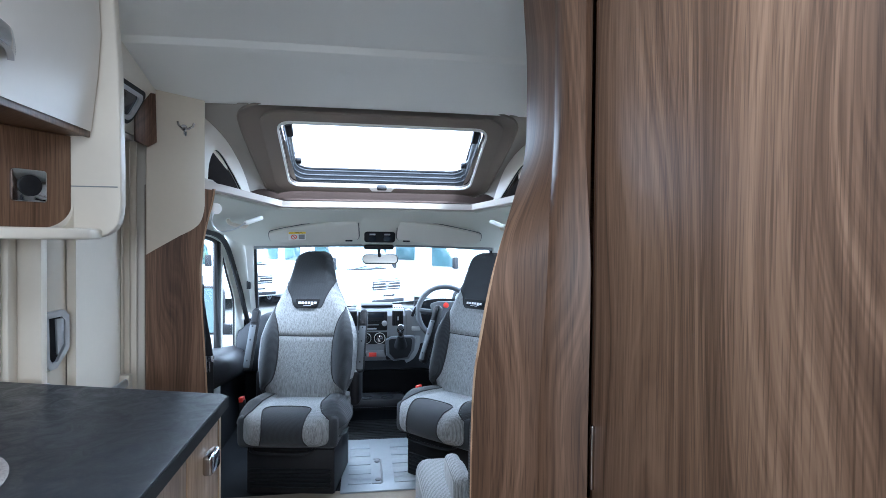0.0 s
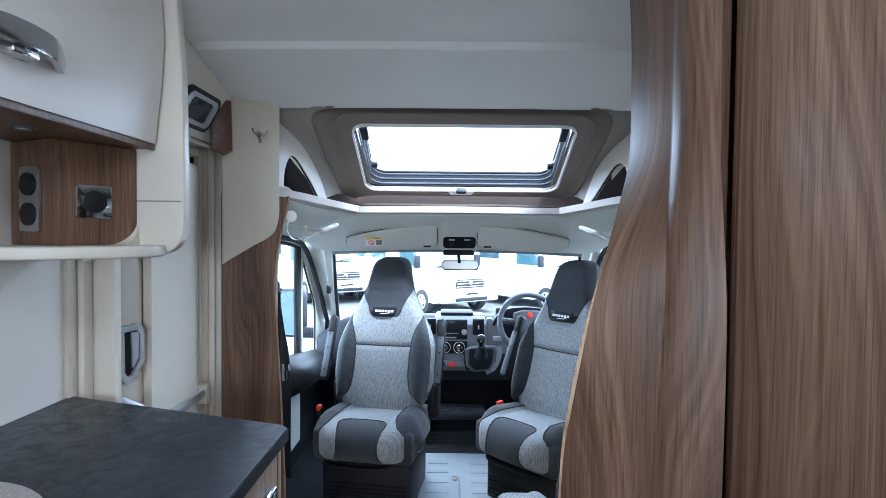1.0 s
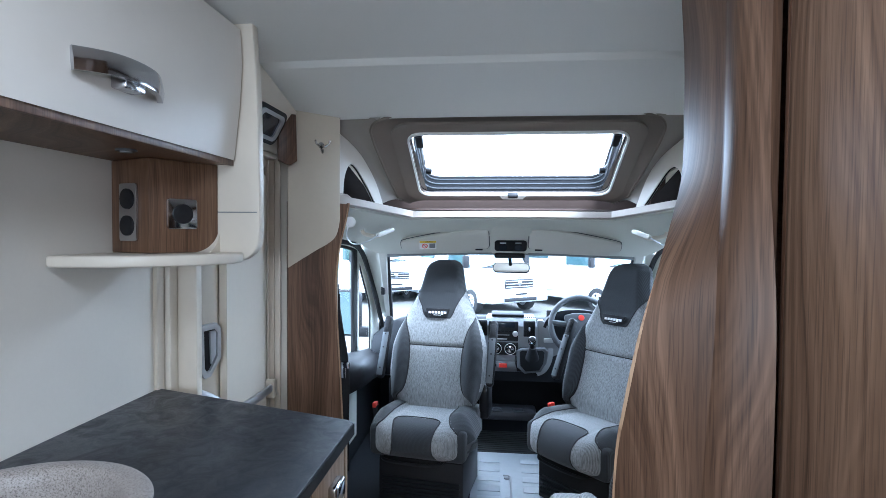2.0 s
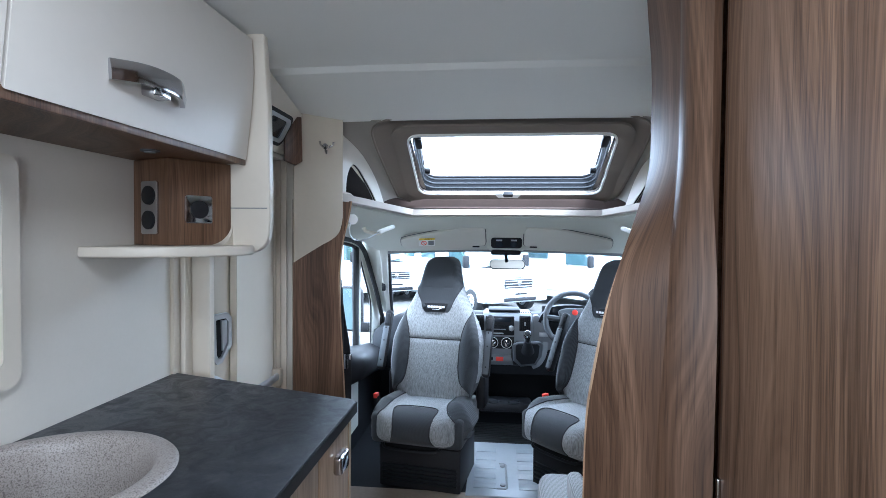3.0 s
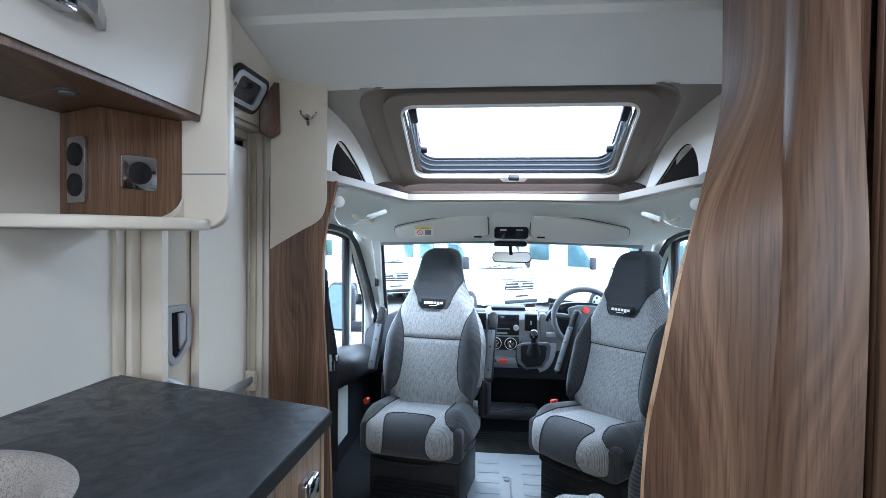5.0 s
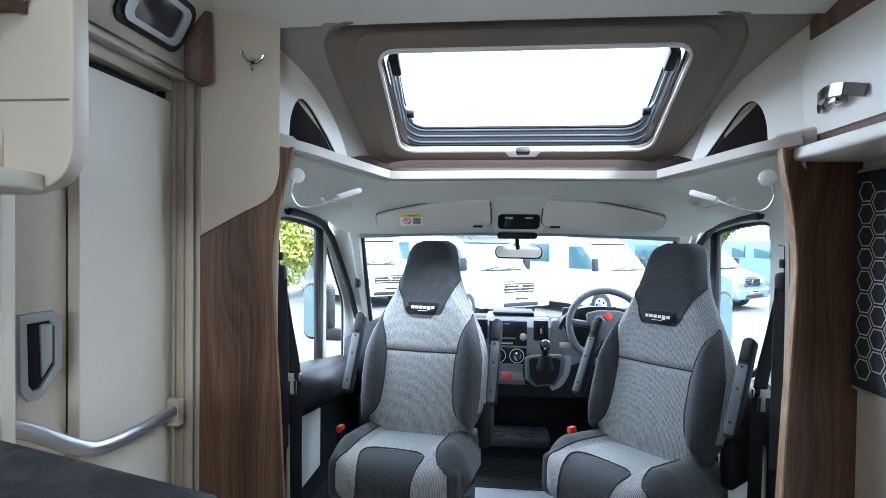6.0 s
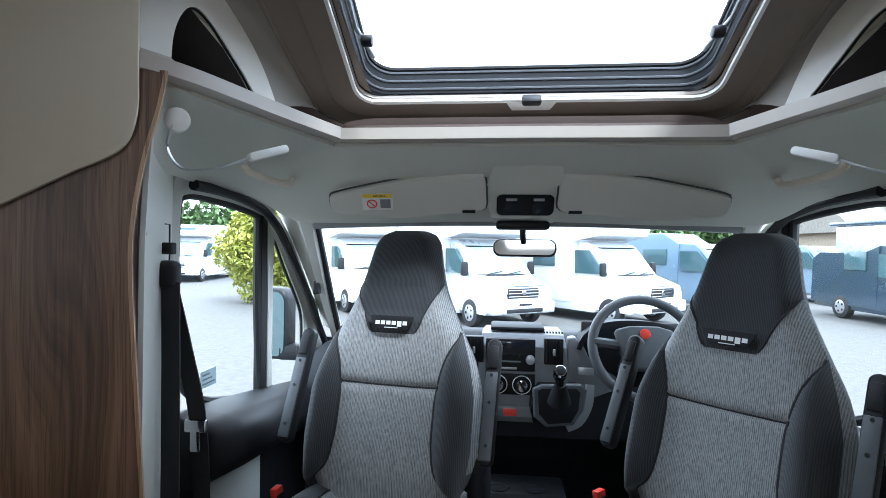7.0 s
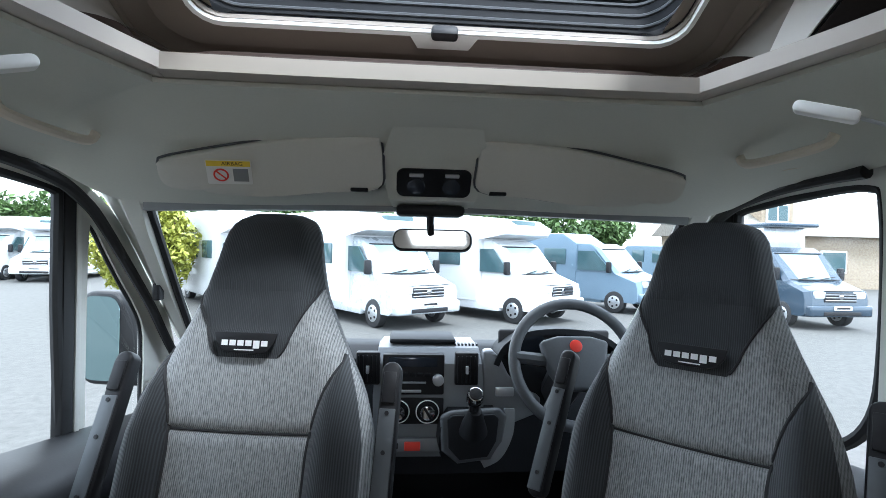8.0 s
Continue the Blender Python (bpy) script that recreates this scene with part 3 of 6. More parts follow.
# arched storage panels either side of the roof moulding
def arch_panel(s, name):
    a, d = arch_frame(s)
    tops = smooth_path([Vector((u, z, 0)) for u, z in ARCH[s][1]], 6)
    archs = smooth_path([Vector((u, z, 0)) for u, z in ARCH[s][2]], 6)
    m = at_plane(a, d, (0, 0, 1))
    outline = [(0, 1.555)] + [(v.x, v.y) for v in tops] + [(v.x, v.y) for v in archs[::-1]]
    bm = prism(outline, 0.018, m @ Matrix.Translation((0, 0, -0.009)))
    t = thing(name, "white panel with an arched storage opening over the cab", "panel", kind="structure")
    part("face_panel", bm, WHITE_GLOSS, t)
    edge = [m @ Vector((v.x, v.y, 0)) for v in archs]
    part("edging", tube(edge, 0.004, 6), BLACK_SOFT, t)
    back = m @ Matrix.Translation((0, 0, 0.12 if s > 0 else -0.12))
    # dark sheet behind the opening stands in for the shade inside
    part("recess", prism([(-0.02, 1.545), (-0.02, 1.90), (0.2, 1.80), (0.45, 1.60), (0.45, 1.545)], 0.01, back), RECESS, t, "dark brown recess sheet with the opening's shade in its colour")
    return t


arch_panel(-1, "arch_panel_left")
arch_panel(1, "arch_panel_right")

# ---------------------------------------------------------------- pillars beside the cab opening
def pillar(s, y_off, name):
    """Walnut upright with a wavy front edge that frames the cab opening."""
    x0, y0, x1 = s * 1.0, 1.66, s * 0.80
    if s > 0:
        x0, y0 = 1.035, 1.90
    y1 = 1.775 + y_off
    a, b = Vector((x0, y0, 0)), Vector((x1, y1, 0))
    d = b - a
    L = d.length
    d.normalize()
    right = [(L + 0.028, 0.0), (L + 0.024, 0.3), (L + 0.005, 0.7), (L - 0.012, 1.0), (L - 0.018, 1.2), (L + 0.002, 1.36), (L + 0.028, 1.47), (L + 0.042, 1.548)]
    rs = smooth_path([Vector((x, y, 0)) for x, y in right], 5)
    m = at_plane(a, d, (0, 0, 1))
    t = thing(name, "walnut upright panel with a wavy edge beside the cab opening", "panel", kind="structure")
    th = 0.022 if s < 0 else -0.022
    part("board", prism([(0, 0)] + [(v.x, v.y) for v in rs] + [(0, 1.548)], th, m), WOOD, t)
    part("edging", sweep([m @ Vector((v.x + 0.002, v.y, th / 2)) for v in rs], [(-0.012, -0.003), (0.012, -0.003), (0.012, 0.004), (-0.012, 0.004)], up=d), WOOD_EDGE, t, "pale wood edging")
    return m, d, L


ML, DL, LL = pillar(-1, 0.0, "pillar_left")
MR, DR, LR = pillar(1, 0.06, "pillar_right")

# cream upper panel with the coat hook on the entrance side
upper = thing("upper_panel", "cream panel with rounded lower corner beside the entrance door", "panel", kind="structure")
o = [(0.0, 1.255), (0.03, 1.275), (LL * 0.55, 1.335), (LL * 0.78, 1.365), (LL * 0.92, 1.40), (LL * 0.985, 1.46), (LL * 0.99, 1.52), (LL * 0.99, 1.94), (0.0, 1.97)]
sm = smooth_path([Vector((x, y, 0)) for x, y in o[2:7]], 5)
part("board", prism([o[0]] + [o[1]] + [(v.x, v.y) for v in sm] + o[7:], 0.018, ML @ Matrix.Translation((0, 0, 0.022)), 0.003), CREAM_DARK, upper)
part("brown_corner", prism([(-0.045, 1.72), (0.005, 1.70), (0.035, 1.72), (0.03, 1.92), (-0.045, 1.92)], 0.03, ML @ Matrix.Translation((0, 0, 0.042)), 0.004), WOOD_DARK, upper, "dark brown corner block")
post = thing("corner_post", "white upright strip closing the cab side panel", "trim", kind="structure")
part("strip", box(-0.868, -0.85, 1.755, 1.80, 1.60, 1.92), WHITE_GLOSS, post)

# coat hook
hook = thing("coat_hook", "small chrome double coat hook on the cream panel", "hook")
hm = ML @ Matrix.Translation((LL * 0.62, 1.80, 0.042))
part("plate", cyl(0.014, 0.006, hm, 14, bevel=0.002), CHROME, hook)
for s in (-1, 1):
    part("prong", tube([hm @ Vector((0, 0, 0)), hm @ Vector((s * 0.012, -0.008, 0.02)), hm @ Vector((s * 0.028, 0.004, 0.03)), hm @ Vector((s * 0.032, 0.018, 0.032))], 0.0045, 8), CHROME, hook)
part("lower_hook", tube([hm @ Vector((0, -0.006, 0)), hm @ Vector((0, -0.03, 0.012)), hm @ Vector((0, -0.036, 0.028)), hm @ Vector((0, -0.022, 0.036))], 0.0045, 8), CHROME, hook)

# ---------------------------------------------------------------- entrance door
door = thing("door_entrance", "closed cream moulded entrance door with a grey grab rail", "door", kind="structure")
DXO = -1.105
zs = [0.02, 0.4, 0.7, 1.0, 1.35, 1.60, 1.66]
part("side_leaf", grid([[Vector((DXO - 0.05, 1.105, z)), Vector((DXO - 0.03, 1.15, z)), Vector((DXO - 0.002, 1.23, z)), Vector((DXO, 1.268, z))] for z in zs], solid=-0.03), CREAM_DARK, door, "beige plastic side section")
leaf = []
for z in zs:
    leaf.append([Vector((DXO, 1.274, z)), Vector((DXO, 1.53, z)), Vector((DXO - 0.002, 1.60, z)), Vector((DXO - 0.012, 1.63, z)), Vector((DXO - 0.03, 1.643, z))])
part("leaf", grid(leaf, solid=-0.03), CREAM, door)
rib_path = [(1.278, 1.585), (1.42, 1.592), (1.52, 1.585), (1.558, 1.55), (1.565, 1.4), (1.565, 0.8), (1.565, 0.05)]
# beige rather than the leaf's cream: the rib's side shading is painted in
part("moulded_rib", sweep(smooth_path([(DXO + 0.003, y, z) for y, z in rib_path], 6), circle(0.018, 10), up=(1, 0, 0)), CREAM_DARK, door, "moulded rib with its step shading put into a beige colour")
# frame
frame_part = part("jamb", box(DXO - 0.06, DXO + 0.012, 1.654, 1.667, 0, 1.73, bevel=0.005), CREAM_DARK, door)
for k in range(3):
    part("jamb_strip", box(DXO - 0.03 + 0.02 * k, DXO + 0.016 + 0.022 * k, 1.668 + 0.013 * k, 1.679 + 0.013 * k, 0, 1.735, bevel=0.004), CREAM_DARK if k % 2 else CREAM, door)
part("jamb_seal", box(DXO - 0.03, DXO - 0.004, 1.645, 1.653, 0, 1.70, bevel=0.002), RUBBER, door)
part("head_jamb", box(DXO - 0.06, DXO + 0.02, 1.04, 1.655, 1.695, 1.735, bevel=0.012), CREAM_DARK, door)
part("head_seal", box(DXO - 0.045, DXO - 0.005, 1.10, 1.60, 1.668, 1.69, bevel=0.004), BLACK_SOFT, door)
part("head_strip", box(DXO - 0.06, DXO + 0.045, 1.02, 1.70, 1.737, 1.758, bevel=0.004), CREAM, door)
part("near_jamb", box(DXO - 0.06, DXO + 0.03, 1.075, 1.11, 0, 1.735, bevel=0.008), CREAM, door, "cream jamb")
# lock with its bezel, on the side section
lk = at_plane((DXO + 0.006, 1.185, 0.99), (0.5, 0.87, 0), (0, 0, 1)) @ Matrix.Scale(0.95, 4)
bez = [(-0.04, 0.095), (0.025, 0.10), (0.042, 0.08), (0.042, -0.035), (0.0, -0.10), (-0.022, -0.105), (-0.036, -0.085)]
inn = [(x * 0.66, y * 0.78) for x, y in bez]
lock = part("lock_bezel", band(bez, inn, 0.018, lk), SILVER, door, "silver-grey lock surround")
part("lock_recess", prism(inn, 0.004, lk), BLACK, lock)
part("lock_lever", prism([(0.0, 0.07), (0.024, 0.07), (0.024, -0.02), (0.004, -0.055)], 0.012, lk @ Matrix.Translation((0, 0, 0.004)), 0.002), SILVER, lock)
# grab rail
rail_path = smooth_path([(DXO - 0.02, 1.11, 0.855), (DXO + 0.012, 1.16, 0.825), (DXO + 0.045, 1.235, 0.768), (DXO + 0.06, 1.30, 0.738), (DXO + 0.058, 1.46, 0.728), (DXO + 0.045, 1.63, 0.722)], 6)
rail = part("grab_rail", sweep(rail_path, circle(0.015, 12, 0.7, 1.25)), ALLOY, door, "brushed grey metal grab rail")
part("rail_end", box(DXO - 0.03, DXO + 0.06, 1.622, 1.660, 0.675, 0.755, bevel=0.008), CREAM, rail)
part("rail_end", box(DXO - 0.06, DXO + 0.0, 1.085, 1.125, 0.80, 0.89, bevel=0.008), CREAM, rail)

# sloping fascia above the door with its lamp
fm = at_plane((DXO + 0.06, 0.95, 1.755), (0.0, 1, 0), (0.09, 0, 0.165))
fascia = thing("door_fascia", "cream sloping panel over the entrance door", "panel", kind="structure")
part("board", prism([(0, 0), (0.73, 0), (0.73, 0.20), (0, 0.33)], -0.02, fm, 0.002), CREAM, fascia)
vent = thing("entrance_lamp", "rectangular lamp with dark lens and black rounded surround", "lamp")
vm = fm @ Matrix.Translation((0.49, 0.103, 0.0)) @ Matrix.Scale(1.14, 4)
part("surround", band(rounded(0.235, 0.128, 0.035), rounded(0.20, 0.10, 0.028), 0.008, vm), RUBBER, vent, "black rubber surround")
part("bezel", band(rounded(0.20, 0.10, 0.028), rounded(0.145, 0.072, 0.015), 0.012, vm), SILVER, vent, "grey bezel")
part("lens", prism(rounded(0.145, 0.072, 0.015), 0.006, vm), SCREEN, vent, "dark glossy lens")
part("screw", cyl(0.006, 0.006, vm @ Matrix.Translation((-0.085, 0.0, 0.012)), 10), CHROME, vent)

# ---------------------------------------------------------------- kitchen
CF, CE = -0.455, 0.80
unit = thing("kitchen_unit", "kitchen base unit with pale wood fronts", "cabinet")
part("body", box(WALL_L + 0.004, CF - 0.045, REAR + 0.9, 0.79, 0.06, 0.735, bevel=0.003), WOOD_EDGE, unit)
part("end_panel", prism([(0, 0), (0.70, 0.20), (0.70, 0.22), (0, 0.02)], 0.86, Matrix.Translation((CF - 0.02, 0.772, 0.0)) @ Matrix.Scale(-1, 4, (1, 0, 0))), DRAWER, unit)
for y0, y1 in ((0.52, 0.772), (0.02, 0.512), (-0.5, 0.012)):
    f = part("drawer_front", box(CF - 0.043, CF - 0.022, y0, y1, 0.60, 0.855, bevel=0.003), DRAWER, unit, "pale oak drawer front")
    part("door_front", box(CF - 0.043, CF - 0.022, y0, y1, 0.07, 0.592, bevel=0.003), DRAWER, unit, "pale oak cupboard door")
    yc = 0.66 if y0 > 0.4 else (y0 + y1) / 2
    part("pull", box(CF - 0.022, CF + 0.004, yc - 0.036, yc + 0.036, 0.745, 0.795, bevel=0.008, seg=3), CHROME, f, "small chrome push latch")
worktop = thing("worktop", "dark slate-effect kitchen worktop", "worktop")
o = [(WALL_L + 0.002, -1.5), (CF, -1.5), (CF, CE - 0.02), (CF - 0.02, CE), (WALL_L + 0.002, 1.01)]
bm = prism(o, 0.035, Matrix.Translation((0, 0, 0.865)), 0.004)
top = part("board", bm, WORKTOP, worktop)
part("edge_strip", box(CF + 0.0005, CF + 0.003, -1.5, CE - 0.02, 0.868, 0.897, bevel=0), BLACK, worktop, "black edge strip")
SX, SY, SR = -0.95, 0.215, 0.25
# opening for the bowl
cut = bpy.data.meshes.new("cut")
b2 = cyl(SR - 0.012, 0.2, Matrix.Translation((SX, SY, 0.88)), 64)
b2.to_mesh(cut)
b2.free()
cutter = bpy.data.objects.new("cut", cut)
bl = top.modifiers.new("hole", "BOOLEAN")
bl.object, bl.operation, bl.solver = cutter, "DIFFERENCE", "EXACT"
scene.collection.objects.link(cutter)
dg = bpy.context.evaluated_depsgraph_get()
cutme = bpy.data.meshes.new_from_object(top.evaluated_get(dg))
top.modifiers.clear()
top.data = cutme
bpy.data.objects.remove(cutter)
sink = thing("sink", "round speckled granite-effect sink set into the worktop", "sink")
prof = [(0.0, 0.745), (0.10, 0.745), (0.15, 0.75), (0.18, 0.768), (0.195, 0.81), (0.201, 0.87), (0.204, 0.896), (0.211, 0.907), (0.224, 0.9105), (SR - 0.008, 0.9085), (SR, 0.906), (SR + 0.004, 0.9015)]
rows = [[Vector((SX + r * math.cos(a), SY + r * math.sin(a), z)) for a in [2 * math.pi * k / 64 for k in range(64)]] for r, z in prof]
rows[0] = [Vector((SX + 0.002 * math.cos(2 * math.pi * k / 64), SY + 0.002 * math.sin(2 * math.pi * k / 64), 0.745)) for k in range(64)]
part("bowl", grid(rows, closed=True), GRANITE, sink, smooth=60)
part("waste", cyl(0.04, 0.006, Matrix.Translation((SX, SY, 0.749)), 24, bevel=0.002), CHROME, sink, "chrome waste")

# corner upright behind the worktop
corner = thing("corner_trim", "cream upright strips at the wall end of the worktop", "trim", kind="structure")
part("strip", box(WALL_L - 0.002, WALL_L + 0.03, 1.028, 1.072, 0.0, 1.75, bevel=0.006), CREAM, corner)
part("strip", box(WALL_L - 0.002, WALL_L + 0.015, 0.985, 1.024, 0.0, 1.33, bevel=0.004), CREAM_DARK, corner)

# overhead locker
LB, LF, LE = 1.612, -0.852, 0.905
locker = thing("overhead_locker", "white overhead locker with walnut base and chrome handles", "cabinet")
part("base_board", box(WALL_L + 0.004, LF - 0.012, -1.4, LE - 0.004, LB, LB + 0.02, bevel=0.002), WOOD, locker, "walnut underside")
part("front_rail", box(LF - 0.012, LF - 0.001, -1.4, LE - 0.004, LB - 0.004, LB + 0.020, bevel=0.003), WOOD, locker, "walnut lower rail")
part("body", box(WALL_L + 0.004, LF - 0.03, -1.4, LE - 0.006, LB + 0.021, 2.03, bevel=0.002), WHITE_GLOSS, locker)
for y0, y1, yh in ((0.06, 0.893, 0.40), (-0.78, 0.052, -0.36)):
    tilt = [(LF - 0.008, LB + 0.022), (LF + 0.004, LB + 0.012), (LF + 0.022, 1.78), (LF + 0.030, 1.90), (LF + 0.024, 2.005), (LF - 0.004, 2.018)]
    rows = [[Vector((x, y, z)) for x, z in tilt] for y in (y0, y0 + 0.006, y1 - 0.006, y1)]
    d = part("door", capped(rows), WHITE_GLOSS, locker, "white gloss locker door")
    hp = smooth_path([(LF + 0.02, yh - 0.125, 1.722), (LF + 0.05, yh - 0.065, 1.728), (LF + 0.058, yh, 1.73), (LF + 0.05, yh + 0.065, 1.728), (LF + 0.02, yh + 0.125, 1.722)], 6)
    h = part("handle", sweep(hp, [(-0.006, -0.021), (0.006, -0.021), (0.009, 0), (0.006, 0.021), (-0.006, 0.021)]), CHROME, d, "curved chrome handle")
    part("catch", box(LF + 0.015, LF + 0.05, yh - 0.025, yh + 0.035, 1.695, 1.728, bevel=0.005), CHROME, d)
# end panel that curves into the shelf
ex = -0.815
end = thing("locker_end", "cream end panel curving into a shelf under the locker", "panel")
o = [(0, 2.03), (ex + 0.015 - WALL_L, 2.03), (ex + 0.03 - WALL_L, 1.8), (ex + 0.035 - WALL_L, 1.55), (ex + 0.035 - WALL_L, 1.42)]
cv = smooth_path([Vector((ex + 0.035 - WALL_L, 1.42, 0)), Vector((ex + 0.025 - WALL_L, 1.365, 0)), Vector((ex - 0.01 - WALL_L, 1.332, 0)), Vector((ex - 0.07 - WALL_L, 1.32, 0))], 6)
o += [(v.x, v.y) for v in cv[1:]] + [(0, 1.32)]
em = at_plane((WALL_L + 0.003, LE + 0.038, 0), (1, 0, 0), (0, 0, 1))
part("board", prism(o, 0.036, em, 0.006, 3), CREAM, end)
part("joint", box(WALL_L + 0.1, ex + 0.03, LE - 0.0005, LE + 0.004, 1.470, 1.473, bevel=0), GREY, end)
sh = [(WALL_L + 0.003, LE + 0.001), (ex - 0.01, LE + 0.001), (ex + 0.0, 0.82), (ex - 0.035, 0.74), (-0.95, 0.63), (-1.06, 0.585), (WALL_L + 0.003, 0.575)]
shs = [sh[0], sh[1]] + [(v.x, v.y) for v in smooth_path([Vector((*q, 0)) for q in sh[2:6]], 5)] + [sh[6]]
part("shelf", prism(shs, 0.03, Matrix.Translation((0, 0, 1.322)), 0.007, 3), CREAM, end, "cream curved shelf")
cove = [(0.0, 0.0), (0.0, 0.075)] + [(0.075 - 0.075 * math.cos(radians(a)), 0.075 - 0.075 * math.sin(radians(a))) for a in range(9, 90, 9)] + [(0.075, 0.0)]
part("cove", prism(cove, ex - 0.02 + 0.90, at_plane((-0.90, LE + 0.001, 1.351), (0, -1, 0), (0, 0, 1))), CREAM, end, smooth=40)
# socket box in the corner under the locker
sb = thing("socket_box", "walnut corner box with sockets under the locker", "socket")
q = [(WALL_L + 0.005, 0.80), (-1.008, 0.735), (-0.905, LE - 0.001), (WALL_L + 0.005, LE - 0.001)]
part("body", prism(q, LB - 1.354, Matrix.Translation((0, 0, 1.353)), 0.002), WOOD, sb)
fd = Vector((-0.905 + 1.012, LE - 0.735, 0)).normalized()
s1 = at_plane(Vector((-0.963, 0.812, 1.462)), fd, (0, 0, 1))
pl = part("socket_plate", prism(rounded(0.085, 0.085, 0.008), 0.008, s1, 0.002), CHROME, sb, "square chrome socket plate")
part("socket_face", cyl(0.028, 0.012, s1 @ Matrix.Translation((0, 0, 0.008)), 24, bevel=0.002), BLACK, pl)
s2 = at_plane((-1.084, 0.7655, 1.465), (0.157, -0.065, 0), (0, 0, 1))
pl = part("socket_plate", prism(rounded(0.078, 0.16, 0.008), 0.008, s2, 0.002), CHROME, sb, "double chrome socket plate")
for dz in (-0.037, 0.037):
    part("socket_face", cyl(0.028, 0.012, s2 @ Matrix.Translation((0, dz, 0.008)), 24, bevel=0.002), BLACK, pl)
# spot lamps under the locker
for k, (y, x) in enumerate(((0.606, -0.975), (0.12, -0.975), (-0.4, -0.975))):
    sp = thing("spot_lamp", "small recessed round spot lamp, unlit", "lamp", group="spot lamps under the locker")
    part("ring", cyl(0.024, 0.006, Matrix.Translation((x, y, LB - 0.002)), 20, bevel=0.002), HUB, sp)
    part("lens", cyl(0.014, 0.004, Matrix.Translation((x, y, LB - 0.006)), 16), GREY, sp)
# kitchen window with its blind cassette
kw = thing("window_kitchen", "kitchen window with cream frame and dark blind", "window", kind="structure")
km = at_plane((WALL_L, -0.115, 1.30), (0, 1, 0), (0, 0, 1))
part("window_frame", band(rounded(1.0, 0.53, 0.03), rounded(0.91, 0.43, 0.02), 0.026, km), CREAM, kw)
part("blind", box(-1.19, -1.185, -0.55, 0.32, 1.10, 1.50, bevel=0), BLACK_SOFT, kw, "dark pleated blind")
for z in (1.105, 1.49):
    part("blind_rail", box(WALL_L - 0.02, WALL_L + 0.004, -0.54, 0.315, z - 0.012, z + 0.012, bevel=0.004), ALLOY, kw)

# ---------------------------------------------------------------- wardrobe with the wavy end
WX, WG = 0.305, 0.145
ward = thing("wardrobe", "tall walnut wardrobe with a wavy front edge", "wardrobe")
wave = [(0.132, 0.285, 0.0), (0.130, 0.28, 0.5), (0.128, 0.27, 0.9), (0.130, 0.262, 1.06), (0.138, 0.245, 1.15), (0.155, 0.238, 1.25), (0.186, 0.265, 1.335), (0.242, 0.35, 1.435), (0.286, 0.425, 1.53), (0.296, 0.45, 1.65), (0.296, 0.455, 1.75), (0.278, 0.425, 1.86), (0.262, 0.41, 2.03)]
wv = smooth_path(wave, 4)
rows = []
for v in wv:
    g = Vector((WX - 0.004, WG + 0.006, v.z))
    row = []
    for k in range(31):
        s = k / 30
        c = g.lerp(v, s)
        bulge = 0.010 * math.sin(math.pi * s) + (0.013 * math.sin(math.pi * s / 0.34) if s < 0.34 else 0.0)
        row.append(c + Vector((-bulge, 0, 0)))
    rows.append(row)
eb = grid(rows, solid=0.018)
uvl = eb.loops.layers.uv.new("grain")
for f in eb.faces:
    for l in f.loops:
        l[uvl].uv = (math.hypot(l.vert.co.x - WX, l.vert.co.y - WG), l.vert.co.z)
part("end_board", eb, WOOD_WAVE, ward, smooth=50)
part("edging", sweep(wv, [(-0.013, -0.004), (0.013, -0.004), (0.013, 0.006), (-0.013, 0.006)], up=(-0.75, 0.66, 0)), WOOD_EDGE, ward, "pale wood edging")
part("front_board", grid([[v + Vector((0.012, 0.012, 0)), Vector((WALL_R - 0.004, max(v.y, 0.30) + 0.02, v.z))] for v in wv], solid=0.016), WOOD, ward)
dr = part("door", box(WX, WX + 0.022, -0.60, WG - 0.002, 0.05, 2.03, bevel=0.008, seg=3), WOOD_DOOR, ward, "tall oak-grained wardrobe door")
part("latch", box(WX - 0.006, WX + 0.002, WG - 0.017, WG - 0.006, 0.90, 1.012, bevel=0.002), CHROME, dr, "slim chrome latch")
part("post", box(WX + 0.004, WX + 0.03, WG - 0.001, WG + 0.012, 0.0, 2.03, bevel=0.004, seg=3), WOOD_DARK, ward)
part("door", box(WX, WX + 0.022, -1.35, -0.606, 0.05, 2.03, bevel=0.008, seg=3), WOOD_DOOR, ward, "tall oak-grained wardrobe door")
part("body", box(WX + 0.03, WALL_R - 0.004, -1.9, WG - 0.004, 0.0, 2.035, bevel=0.002), WOOD, ward)

